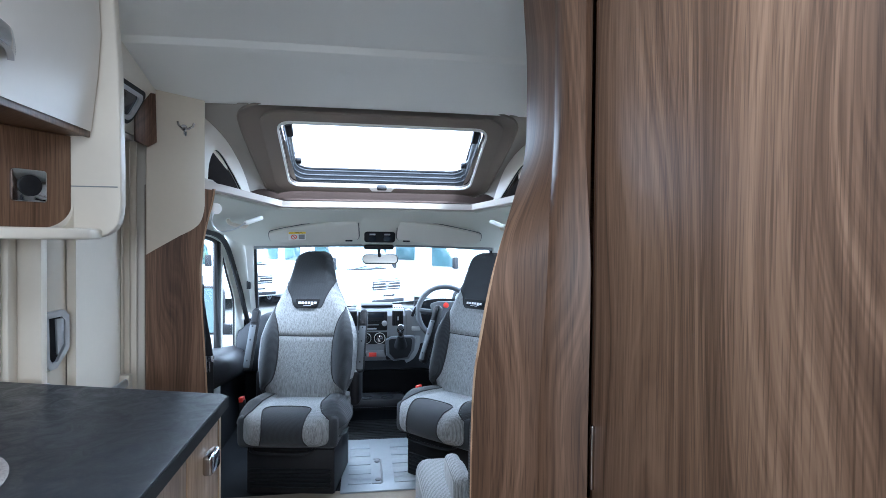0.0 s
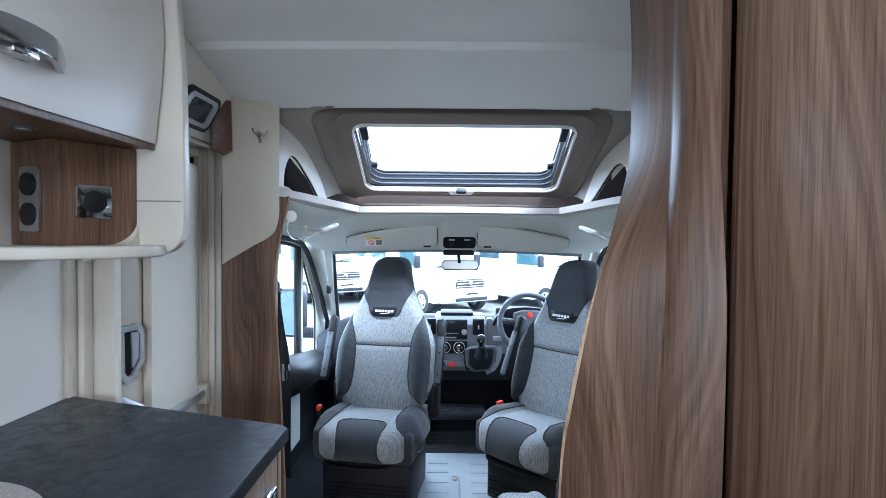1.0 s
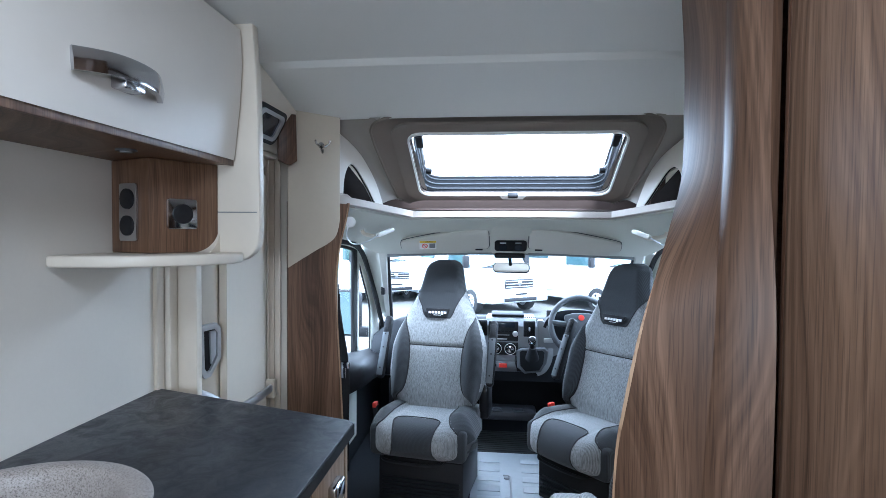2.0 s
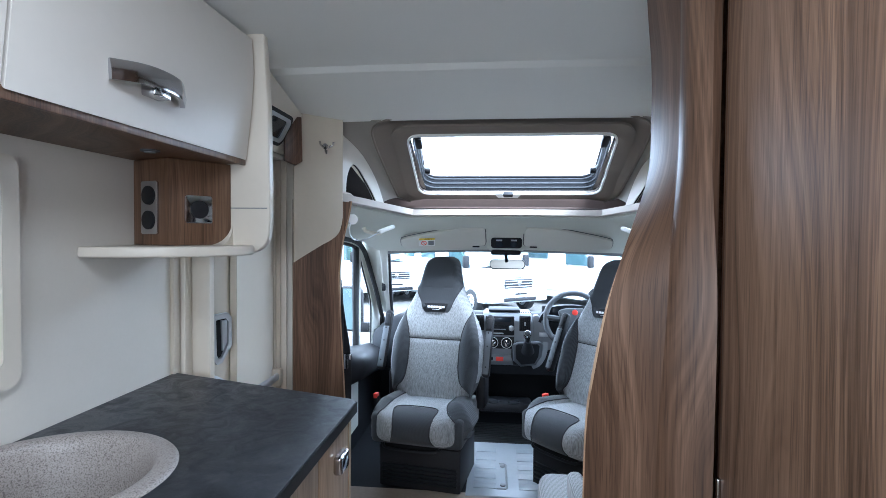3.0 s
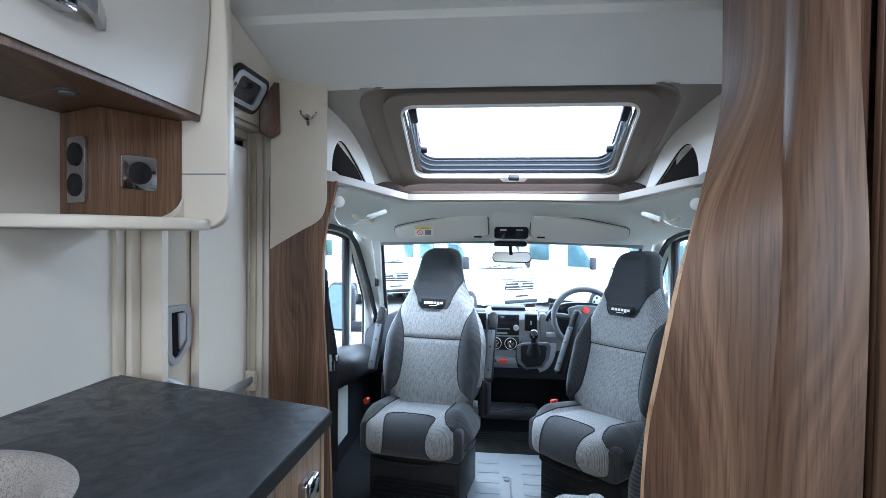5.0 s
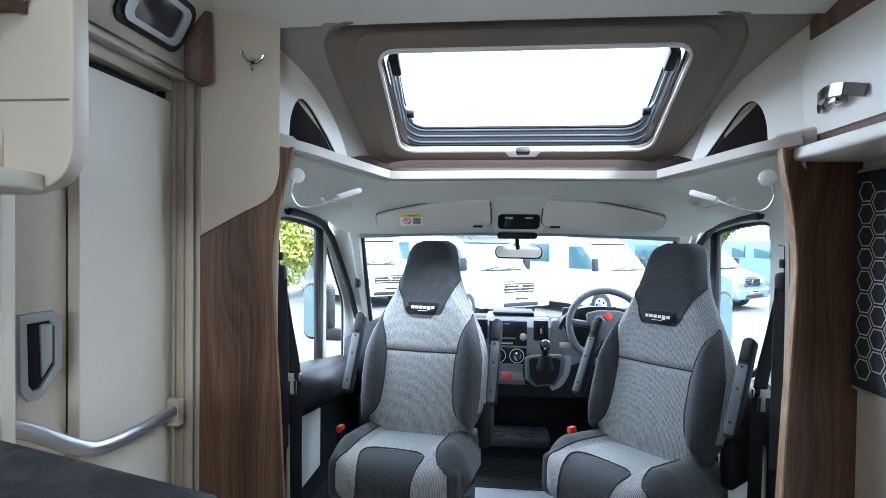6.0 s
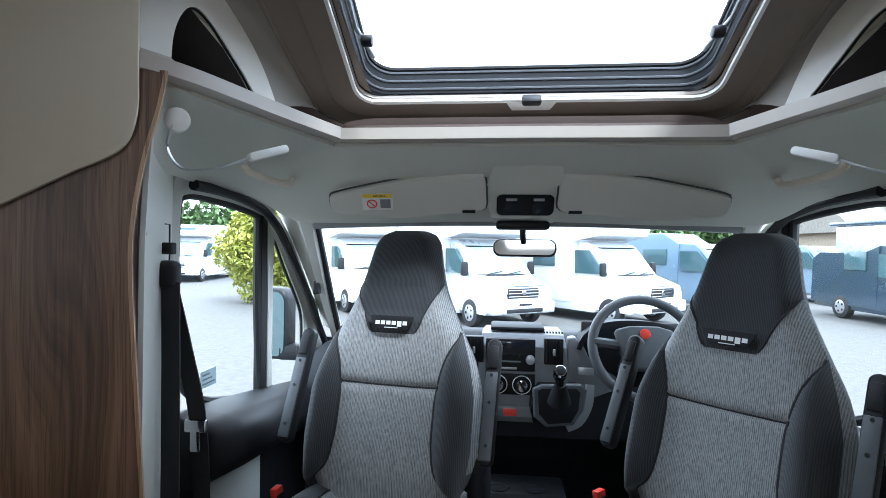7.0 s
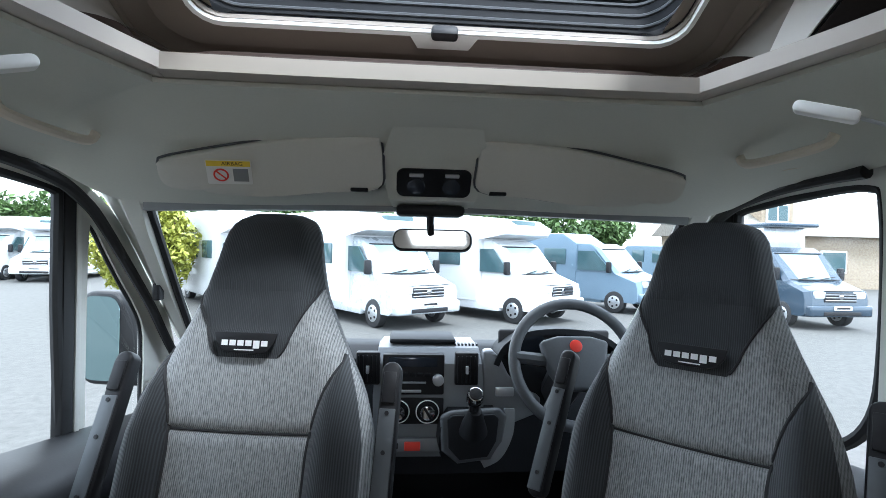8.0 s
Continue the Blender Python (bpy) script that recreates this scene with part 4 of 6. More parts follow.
# ---------------------------------------------------------------- travel seat behind the driver, in front of the wardrobe
ts = thing("bench_seat", "dark ribbed bench seat with pale grey arm cushion", "seat")
def pad(x0, x1, y0, y1, z0, z1, r=0.05, m=None):
    bm = box(x0, x1, y0, y1, z0, z1, m, r, 4)
    return bm
part("plinth", box(0.24, WALL_R - 0.006, 0.47, 1.02, 0.0, 0.30, bevel=0.01), WOOD, ts)
part("seat_cushion", pad(0.22, WALL_R - 0.01, 0.55, 1.05, 0.30, 0.45), LIGHT_CLOTH, ts)
bk = []
for k in range(13):
    s = k / 12
    z = 0.42 + 0.90 * s
    yb = 0.50 + 0.03 * s
    th = 0.10 * (1 - 0.25 * s) * math.sqrt(max(0.02, 1 - max(0, (s - 0.8) / 0.2) ** 2.2))
    xl = 0.172 + 0.17 * max(0, (z - 0.85) / 0.45) ** 1.3 + 0.06 * max(0, (s - 0.9) / 0.1) ** 2
    xr = 0.98
    ring = []
    for a in range(20):
        t = 2 * math.pi * a / 20
        cx, cy = math.cos(t), math.sin(t)
        ring.append(Vector(((xl + xr) / 2 + (xr - xl) / 2 * math.copysign(abs(cx) ** 0.35, cx), yb + th / 2 + th / 2 * math.copysign(abs(cy) ** 0.7, cy), z)))
    bk.append(ring)
part("backrest", capped(bk), SEAT_DARK, ts, "dark ribbed backrest", smooth=60)
arm = thing("arm_cushion", "pale grey upholstered side cushion beside the bench seat", "cushion")
part("pad", pad(0.13, 0.34, 1.07, 1.47, 0.20, 0.42, 0.05), LIGHT_CLOTH, arm)
part("side", pad(0.225, 0.285, 1.055, 1.30, 0.16, 0.50, 0.025), LIGHT_CLOTH, arm)
part("base", box(0.15, 0.33, 1.09, 1.45, 0.0, 0.205, bevel=0.01), BLACK_SOFT, arm)

# ---------------------------------------------------------------- locker and wall on the driver's side
rl = thing("overhead_locker", "white overhead locker with chrome handles over the seating", "cabinet")
RF = 0.845
part("body", box(RF + 0.03, WALL_R - 0.004, 0.5, 1.84, 1.585, ROOF - 0.03, bevel=0.002), WHITE_GLOSS, rl)
for y0, y1, yh in ((1.40, 1.835, 1.65), (0.88, 1.394, 1.12), (0.5, 0.874, 0.68)):
    tilt = [(RF + 0.03, 1.578), (RF + 0.002, 1.578), (RF - 0.012, 1.70), (RF - 0.012, 1.80), (RF + 0.0, 1.868), (RF + 0.03, 1.872)]
    rows = [[Vector((x, y, z)) for x, z in tilt] for y in (y0, y0 + 0.005, y1 - 0.005, y1)]
    d = part("door", capped(rows), WHITE_GLOSS, rl, "white gloss locker door")
    hp = smooth_path([(RF - 0.01, yh - 0.095, 1.645), (RF - 0.038, yh - 0.05, 1.662), (RF - 0.045, yh, 1.668), (RF - 0.038, yh + 0.05, 1.662), (RF - 0.01, yh + 0.095, 1.645)], 6)
    part("handle", sweep(hp, [(-0.006, -0.016), (0.006, -0.016), (0.008, 0), (0.006, 0.016), (-0.006, 0.016)]), CHROME, d, "curved chrome handle")
    part("catch", box(RF - 0.04, RF - 0.005, yh - 0.02, yh + 0.028, 1.632, 1.655, bevel=0.005), CHROME, d)
part("top_rail", box(RF + 0.004, RF + 0.03, 0.5, 1.835, 1.874, 1.95, bevel=0.003), WOOD, rl, "walnut top rail")
part("gap_strip", box(RF + 0.006, RF + 0.03, 0.5, 1.838, 1.548, 1.577, bevel=0.002), WOOD_DARK, rl, "dark walnut strip")
ush = thing("under_shelf", "white shelf with rounded front under the overhead locker", "shelf")
part("board", box(RF - 0.045, WALL_R - 0.004, 0.5, 1.845, 1.505, 1.545, bevel=0.012, seg=3), WHITE_GLOSS, ush)
# padded hexagon panel beside the window
hexm = at_plane((WALL_R - 0.004, 1.70, 1.145), (0, -1, 0), (0, 0, 1))
hp = thing("padded_panel", "navy padded wall panel with a pale hexagon print", "panel")
part("pad", prism(rounded(0.36, 0.66, 0.02), 0.022, hexm, 0.008, 3), HEX_CLOTH, hp)
part("piping", sweep([hexm @ Vector((x, y, 0.010)) for x, y in rounded(0.372, 0.672, 0.024)], circle(0.006, 6), up=(1, 0, 0), loop=True), CREAM_DARK, hp, "cream piping")
bm = bmesh.new()
R6 = 0.036
for col in range(-3, 4):
    for row in range(-6, 7):
        cx, cy = col * R6 * 1.62, row * R6 * 1.86 + (R6 * 0.93 if col % 2 else 0)
        if abs(cx) + R6 > 0.175 or abs(cy) + R6 > 0.325:
            continue
        ring = [(R6 * 0.98 * math.cos(radians(60 * k)), R6 * 0.98 * math.sin(radians(60 * k))) for k in range(6)]
        inner = [(x * 0.87, y * 0.87) for x, y in ring]
        vo = [bm.verts.new(hexm @ Vector((cx + x, cy + y, 0.0235))) for x, y in ring]
        vi = [bm.verts.new(hexm @ Vector((cx + x, cy + y, 0.0235))) for x, y in inner]
        for k in range(6):
            bm.faces.new((vo[k], vo[(k + 1) % 6], vi[(k + 1) % 6], vi[k]))
part("hexagon_print", bm, CREAM, hp, "pale hexagon print")
sw = thing("window_side", "side window with cream frame behind the bench seat", "window", kind="structure")
part("window_frame", band(rounded(0.52, 0.58, 0.04), rounded(0.41, 0.47, 0.03), 0.024, at_plane((WALL_R, 1.255, 1.185), (0, -1, 0), (0, 0, 1))), CREAM, sw)
part("pane", box(WALL_R + 0.02, WALL_R + 0.026, 1.05, 1.46, 0.95, 1.42, bevel=0), TINTED, sw)

# ---------------------------------------------------------------- cab shell
for s in (-1, 1):
    side = "left" if s < 0 else "right"
    yo = 0.0 if s < 0 else 0.06
    # pillar behind the cab door
    rows = []
    for z in (0.0, 0.35, 0.5, 0.75, 1.0, 1.2, 1.36, 1.47, 1.55):
        k = max(0.0, (z - 1.1) / 0.45)
        lean = 0.03 * k * k
        rows.append([Vector((s * (0.81 - lean), 1.80 + yo, z)), Vector((s * (0.835 - lean), 1.83 + yo, z)), Vector((s * (0.875 - lean), 1.90 + yo * 0.5, z)), Vector((s * (0.915 - lean), 2.02, z)), Vector((s * (0.945 - 0.3 * lean), 2.10, z)), Vector((s * 0.985, 2.15, z))])
    t = thing("cab_pillar_" + side, "cream plastic cab door pillar", "pillar", kind="structure")
    part("lining", grid(rows, solid=0.01), PILLAR, t, smooth=50)
    part("seam_strip", box(s * 0.86, s * 0.885, 1.84 + yo, 1.86 + yo, 0.498, 0.504, bevel=0), GREY, t)
    for z in (1.22, 0.60):
        part("clip", cyl(0.008, 0.004, at_plane((s * 0.868, 1.883 + yo * 0.5, z), (0.85, s * 0.5, 0), (0, 0, 1)), 12), GREY, t)
    # door skin with the window opening
    x = s * 0.985
    fy = 0.0 if s < 0 else 0.10
    t = thing("cab_door_" + side, "cab door with black armrest and white inner panel", "door", kind="structure")
    dp = at_plane((x, 0, 0), (0, 1, 0), (0, 0, 1))
    part("panel", prism([(2.13, -0.05), (3.52, -0.05), (3.52, 0.52), (2.95, 0.585), (2.55, 0.655), (2.25, 0.70), (2.13, 0.71)], 0.04, dp @ Matrix.Translation((0, 0, -0.02))), BLACK_SOFT, t)

    def on_door(pts):
        return [Vector((x, y + (fy if y > 2.14 else 0), z)) for y, z in pts]
    # main window with its black seal
    win = smooth_path(on_door([(2.30, 0.72), (2.20, 0.82), (2.175, 1.0), (2.18, 1.28), (2.22, 1.338), (2.40, 1.337), (2.60, 1.32), (2.675, 1.308), (2.69, 1.28), (2.692, 1.0), (2.715, 0.66), (2.70, 0.63), (2.5, 0.66)]), 5, loop=True)
    part("window_seal", tube(win, 0.015, 8, loop=True, up=(1, 0, 0)), RUBBER, t, "black rubber window seal")
    inner = smooth_path(on_door([(2.17, 0.70), (2.165, 1.05), (2.17, 1.29), (2.21, 1.345), (2.40, 1.345), (2.55, 1.332), (2.69, 1.312), (2.775, 1.295)]), 5)
    outer = smooth_path(on_door([(2.13, 0.70), (2.13, 1.10), (2.13, 1.36), (2.20, 1.40), (2.40, 1.396), (2.55, 1.388), (2.70, 1.37), (2.79, 1.345)]), 5)
    part("window_surround", grid([[p + Vector((-s * 0.004, 0, 0)), p.lerp(q, 0.5) + Vector((-s * 0.016, 0, 0)), q + Vector((-s * 0.012, 0, 0))] for p, q in zip(inner, outer)], solid=0.015), PILLAR, t, "pale window surround", 60)
    part("divider", box(x - 0.016, x + 0.016, 2.70 + fy, 2.752 + fy, 0.58, 1.315, bevel=0.006), RUBBER, t, "black window divider")
    part("divider_strip", box(x - 0.018, x + 0.018, 2.753 + fy, 2.778 + fy, 0.58, 1.30, bevel=0.006), PILLAR, t)
    hole = smooth_path([Vector((y + fy, z, 0)) for y, z in ((2.81, 0.56), (2.81, 0.9), (2.815, 1.19), (2.84, 1.212), (2.91, 1.135), (2.99, 1.05), (3.07, 0.97), (3.135, 0.89), (3.155, 0.80), (3.155, 0.56))], 3)
    rim = smooth_path([Vector((y + fy, z, 0)) for y, z in ((2.78, 0.56), (2.78, 0.9), (2.78, 1.27), (2.79, 1.33), (2.93, 1.27), (3.05, 1.17), (3.16, 1.06), (3.27, 0.95), (3.36, 0.86), (3.50, 0.56))], 3)
    part("quarter_frame", band([(v.x, v.y) for v in rim], [(v.x, v.y) for v in hole], 0.02, dp @ Matrix.Translation((0, 0, -0.01 if s > 0 else -0.008))), PILLAR, t, "pale quarter-light frame", 40)
    part("quarter_seal", tube([Vector((x, v.x, v.y)) for v in hole], 0.007, 6, loop=True, up=(1, 0, 0)), RUBBER, t)
    for line, depth in ((win, 0.004), ([Vector((x, v.x, v.y)) for v in hole], 0.006)):
        bmg = bmesh.new()
        bmg.faces.new([bmg.verts.new(v + Vector((s * depth, 0, 0))) for v in line])
        g = part("pane", bmg, GLASS, t, smooth=0)
        g.visible_shadow = False
    # armrest and inner panel
    part("armrest", capped([[Vector((s * (0.972 - d), y, z - drop)) for d, z in ((0, 0.50), (0.07, 0.51), (w - 0.02, 0.545), (w, 0.58), (w + 0.004, 0.62), (w - 0.006, 0.655), (w - 0.035, 0.682), (w - 0.08, 0.697), (0, 0.712))] for y, w, drop in ((2.155, 0.095, 0.0), (2.17, 0.13, 0.0), (2.20, 0.16, 0.0), (2.26, 0.178, 0.0), (2.45, 0.175, 0.025), (2.7, 0.15, 0.065), (3.1, 0.10, 0.13))]), BLACK, t, "black padded armrest", 60)
    part("lower_panel", box(s * 0.945, s * 0.965, 2.25, 2.66, 0.12, 0.47, bevel=0.012, seg=3), PILLAR, t, "white lower door panel")
    # seat belt
    b = thing("seat_belt", "black seat belt hanging from its pillar anchor", "seat belt", group="cab seat belts")
    bx, by = s * 0.898, 2.02 + yo * 0.3
    part("anchor", box(bx - 0.028, bx + 0.028, by - 0.03, by + 0.02, 1.085, 1.155, bevel=0.018, seg=3), BLACK, b)
    part("adjuster", box(bx - 0.014, bx + 0.014, by - 0.015, by + 0.01, 1.17, 1.20, bevel=0.004), BLACK, b)
    part("slot", tube([(bx, by, 1.15), (bx, by, 1.245), (bx - 0.02, by, 1.247)], 0.0022, 6), BLACK, b)
    part("webbing", sweep([Vector((bx - s * 0.012, by - 0.012, 1.10)), Vector((bx - s * 0.02, by - 0.02, 0.9)), Vector((bx - s * 0.028, by - 0.03, 0.48))], [(-0.024, -0.002), (0.024, -0.002), (0.024, 0.002), (-0.024, 0.002)], up=(0, -1, 0)), WEBBING, b)
    part("webbing", sweep(smooth_path([Vector((bx - s * 0.004, by - 0.01, 1.10)), Vector((bx - s * 0.01, by + 0.05, 0.92)), Vector((bx - s * 0.03, by + 0.09, 0.70)), Vector((bx - s * 0.02, by + 0.13, 0.35)), Vector((bx - s * 0.02, by + 0.14, 0.12))], 5), [(-0.024, -0.002), (0.024, -0.002), (0.024, 0.002), (-0.024, 0.002)], up=(0, -1, 0)), WEBBING, b)
    part("tongue", box(bx - s * 0.03 - 0.032, bx - s * 0.03 + 0.032, by + 0.07, by + 0.085, 0.695, 0.73, bevel=0.006), CHROME, b, "chrome belt tongue")
    part("tongue_tip", box(bx - s * 0.03 - 0.014, bx - s * 0.03 + 0.014, by + 0.07, by + 0.076, 0.645, 0.70, bevel=0.003), CHROME, b)
    # flexible reading lamp
    lamp = thing("reading_lamp", "white reading lamp on a thin flexible stalk", "lamp", group="reading lamps")
    lx, ly = s * 0.762, 1.835 + yo * 0.8
    part("base", cyl(0.026, 0.018, at_plane((lx, ly, 1.462), (0.85, -s * 0.5, 0), (0, 0, 1)), 20, bevel=0.004), WHITE, lamp)
    part("stalk", tube(smooth_path([(lx + s * 0.004, ly - 0.01, 1.45), (lx + s * 0.012, ly - 0.015, 1.40), (lx - s * 0.01, ly + 0.005, 1.36), (lx - s * 0.06, ly + 0.05, 1.365), (lx - s * 0.11, ly + 0.11, 1.40)], 6), 0.003, 8), ALLOY, lamp)
    hm = at_plane((lx - s * 0.14, ly + 0.14, 1.415), (-s * 0.75, 0.65, 0.35), (0, 0, 1))
    part("head", prism(rounded(0.095, 0.02, 0.009), 0.03, hm @ Matrix.Translation((0, 0, -0.015)), 0.004), WHITE, lamp)
    # grab handle in the headlining
    gh = thing("grab_handle", "cream grab handle on the headlining", "handle", group="cab grab handles")
    part("bar", tube(smooth_path([(s * 0.80, 2.21, 1.425), (s * 0.788, 2.235, 1.403), (s * 0.755, 2.40, 1.392), (s * 0.745, 2.43, 1.412)], 5), 0.011, 8), CREAM, gh)
    # A-pillar
    ap = structure("windscreen_pillar_" + side, capped([[Vector((s * (xx + a), yy + b2, zz)) for a, b2 in ((-0.035, 0.03), (-0.02, -0.03), (w * 0.6, -0.038), (w, -0.02), (w + 0.01, 0.04), (0.0, 0.06))] for xx, yy, zz, w in ((0.775, 2.66, 1.31, 0.045), (0.80, 2.78, 1.20, 0.022), (0.845, 3.05, 0.99, 0.014), (0.885, 3.35, 0.76, 0.012), (0.89, 3.42, 0.68, 0.012))]), PILLAR, "pale plastic windscreen pillar", "pillar", smooth=50)
    inn = [(0.93, 2.30, 1.405), (0.90, 2.50, 1.38), (0.79, 2.685, 1.297), (0.812, 2.79, 1.205), (0.852, 3.06, 0.99), (0.89, 3.36, 0.762)]
    out = [(0.972, 2.30 + fy, 1.41), (0.972, 2.52 + fy, 1.40), (0.974, 2.78 + fy, 1.365), (0.976, 2.95 + fy, 1.275), (0.978, 3.20 + fy, 1.05), (0.982, 3.47 + fy, 0.78)]
    inn, out = smooth_path([(s * a, b2, c2) for a, b2, c2 in inn], 4), smooth_path([(s * a, b2, c2) for a, b2, c2 in out], 4)

    seal = smooth_path([(s * 0.926, y + fy, z) for y, z in ((2.17, 1.362), (2.28, 1.361), (2.41, 1.353), (2.53, 1.338), (2.62, 1.318), (2.70, 1.284), (2.78, 1.235), (2.95, 1.088), (3.10, 0.950), (3.21, 0.83), (3.36, 0.68))], 4)
    part("door_seal", tube(seal, 0.016, 10, up=(1, 0, 0)), RUBBER, t, "black rubber door seal")
    structure("pillar_cover_" + side, grid([[a, a.lerp(b2, 0.5) + Vector((-s * 0.008, 0, 0)), b2] for a, b2 in zip(inn, out)], solid=0.008), PILLAR, "pale plastic cover between side window and windscreen", "trim", smooth=60)
    bar = thing("pillar_catch", "small black blind catch on the windscreen pillar", "catch", group="pillar catches")
    part("catch", box(s * 0.846 - 0.012, s * 0.846 + 0.012, 2.955, 2.99, 0.985, 1.04, bevel=0.004), BLACK, bar)

# paper label on the passenger window
wl = thing("window_label", "small pale blue paper label on the cab window", "label")
part("paper", box(-0.984, -0.982, 2.31, 2.40, 0.745, 0.80, bevel=0), LABEL_BLUE, wl)
for k in range(3):
    part("print_bar", box(-0.9818, -0.981, 2.32, 2.39 - 0.015 * k, 0.755 + 0.014 * k, 0.760 + 0.014 * k, bevel=0), GREY, wl)
# windscreen
ws = thing("windscreen", "wide clear windscreen with black edge", "window", kind="structure")
top = smooth_path([(-0.76, 2.70, 1.27), (-0.4, 2.755, 1.285), (0, 2.77, 1.29), (0.4, 2.755, 1.285), (0.76, 2.70, 1.27)], 5)
bot = smooth_path([(-0.87, 3.40, 0.70), (-0.45, 3.50, 0.70), (0, 3.53, 0.70), (0.45, 3.50, 0.70), (0.87, 3.40, 0.70)], 5)
g = part("pane", grid([[a.lerp(b, k / 6) for a, b in zip(top, bot)] for k in range(7)]), GLASS, ws)
g.visible_shadow = False
part("header_rail", sweep(top, [(-0.02, -0.012), (0.03, -0.012), (0.035, 0.02), (-0.02, 0.03)]), GREY, ws, "grey header rail")
for s, e in ((-1, 0), (1, -1)):
    part("edge_strip", tube([top[e] + Vector((0, 0.01, 0)), bot[e] + Vector((0, 0.01, 0))], 0.014, 8), RUBBER, ws)
structure("bulkhead", box(-1.0, 1.0, 3.42, 3.46, -0.06, 0.72, bevel=0), BLACK_SOFT, "dark front bulkhead behind the dashboard", "wall")

# sun visors, console and mirror
for s in (-1, 1):
    v = thing("sun_visor", "grey-green folded sun visor" + (" with an airbag warning sticker" if s < 0 else ""), "sun visor", group="sun visors")
    def on_visor(x, z, out=0.0):
        return Vector((s * x, 2.50 + (1.365 - z) * 0.75 - 0.06 * (x / 0.65) ** 2 + 0.02 - out * 0.8, z - out * 0.6))
    topc = smooth_path([Vector((0.118, 1.375, 0)), Vector((0.124, 1.425, 0)), Vector((0.145, 1.436, 0)), Vector((0.32, 1.424, 0)), Vector((0.50, 1.392, 0)), Vector((0.615, 1.366, 0)), Vector((0.632, 1.350, 0)), Vector((0.628, 1.318, 0)), Vector((0.60, 1.305, 0)), Vector((0.55, 1.306, 0)), Vector((0.515, 1.298, 0)), Vector((0.40, 1.296, 0)), Vector((0.25, 1.312, 0)), Vector((0.13, 1.324, 0))], 4, loop=True)
    rim = [[on_visor(p.x, p.y, o) for p in topc] for o in (-0.03, 0.0, 0.006)]
    cx0, cz0 = 0.36, 1.36
    rim += [[on_visor(cx0 + (p.x - cx0) * k, cz0 + (p.y - cz0) * k, 0.009) for p in topc] for k in (0.97, 0.6, 0.05)]
    part("flap", capped(rim), VISOR, v, smooth=50)
    # thin dark tube drawn as the shadow line around the flap
    part("edge_shadow", tube([on_visor(p.x + (0.003 if p.x > 0.36 else -0.003), p.y + (0.003 if p.y > 1.36 else -0.003), -0.006) for p in topc], 0.003, 6, loop=True), HUB, v)
    part("clip", box(s * 0.175 - 0.022, s * 0.175 + 0.022, 2.535, 2.556, 1.312, 1.322, bevel=0.003), BLACK_SOFT, v)
    if s < 0:
        sm = at_plane(on_visor(0.475, 1.352, 0.010), (1, 0.13, 0.03), (0.12, -0.6, 0.8)) @ Matrix.Scale(0.85, 4)
        st = part("warning_sticker", prism(rounded(0.118, 0.075, 0.004), 0.0015, sm @ Matrix.Translation((0, 0, 0.0055))), WHITE, v, "airbag warning sticker")
        part("yellow_band", box(-0.057, 0.057, 0.019, 0.036, 0.0068, 0.0078, sm, 0), YELLOW, st)
        part("red_ring", sweep([sm @ Vector((-0.022 + 0.018 * math.cos(a), -0.008 + 0.018 * math.sin(a), 0.008)) for a in [2 * math.pi * k / 20 for k in range(20)]], circle(0.0022, 5), up=sm.to_3x3() @ Vector((0, 0, 1)), loop=True), RED, st)
        part("red_bar", box(-0.018, 0.018, -0.002, 0.002, 0.0068, 0.0085, sm @ Matrix.Translation((-0.022, -0.008, 0)) @ pose(0, 0, 0, 0, 0, -45), 0), RED, st)
        part("picture", box(0.010, 0.050, -0.028, 0.012, 0.0068, 0.0078, sm, 0), GREY, st)
        cu = bpy.data.curves.new("lettering", "FONT")
        cu.body, cu.size, cu.align_x, cu.align_y = "AIRBAG", 0.016, "CENTER", "CENTER"
        tx = new("lettering", cu)
        tx.matrix_world = sm @ Matrix.Translation((0.010, 0.0275, 0.0082))
        cu.materials.append(BLACK)
        me = bpy.data.meshes.new_from_object(tx.evaluated_get(bpy.context.evaluated_depsgraph_get()))
        lt = new("lettering", me)
        lt.matrix_world = tx.matrix_world.copy()
        lt.parent = st
        bpy.data.objects.remove(tx)
con = thing("roof_console", "grey roof console with reading lights", "console")
part("housing", capped([[Vector((0.012 + x, y, z)) for x, y, z in row] for row in (
    [(-0.125, 2.56, 1.435), (0.125, 2.56, 1.435), (0.10, 2.40, 1.46), (-0.10, 2.40, 1.46)],
    [(-0.135, 2.62, 1.36), (0.135, 2.62, 1.36), (0.135, 2.52, 1.385), (-0.135, 2.52, 1.385)],
    [(-0.105, 2.71, 1.288), (0.105, 2.71, 1.288), (0.115, 2.60, 1.30), (-0.115, 2.60, 1.30)])]), HEADLINER, con)
cm = at_plane((0.012, 2.557, 1.343), (1, 0, 0), (0, -0.62, 0.78))
part("lamp_panel", prism(rounded(0.19, 0.082, 0.02), 0.008, cm, 0.003), BLACK_SOFT, con, "dark lamp panel")
for x in (-0.045, 0.045):
    part("lens", cyl(0.024, 0.01, cm @ Matrix.Translation((x, -0.008, 0.006)), 18, bevel=0.002), SCREEN, con)
    part("switch", box(x - 0.018, x + 0.018, 0.02, 0.03, 0.006, 0.012, cm, 0.002), SILVER, con)
part("lower_pod", box(-0.085, 0.105, 2.64, 2.73, 1.262, 1.292, bevel=0.012), BLACK, con)
mir = thing("rear_view_mirror", "rear-view mirror on a black stalk", "mirror")
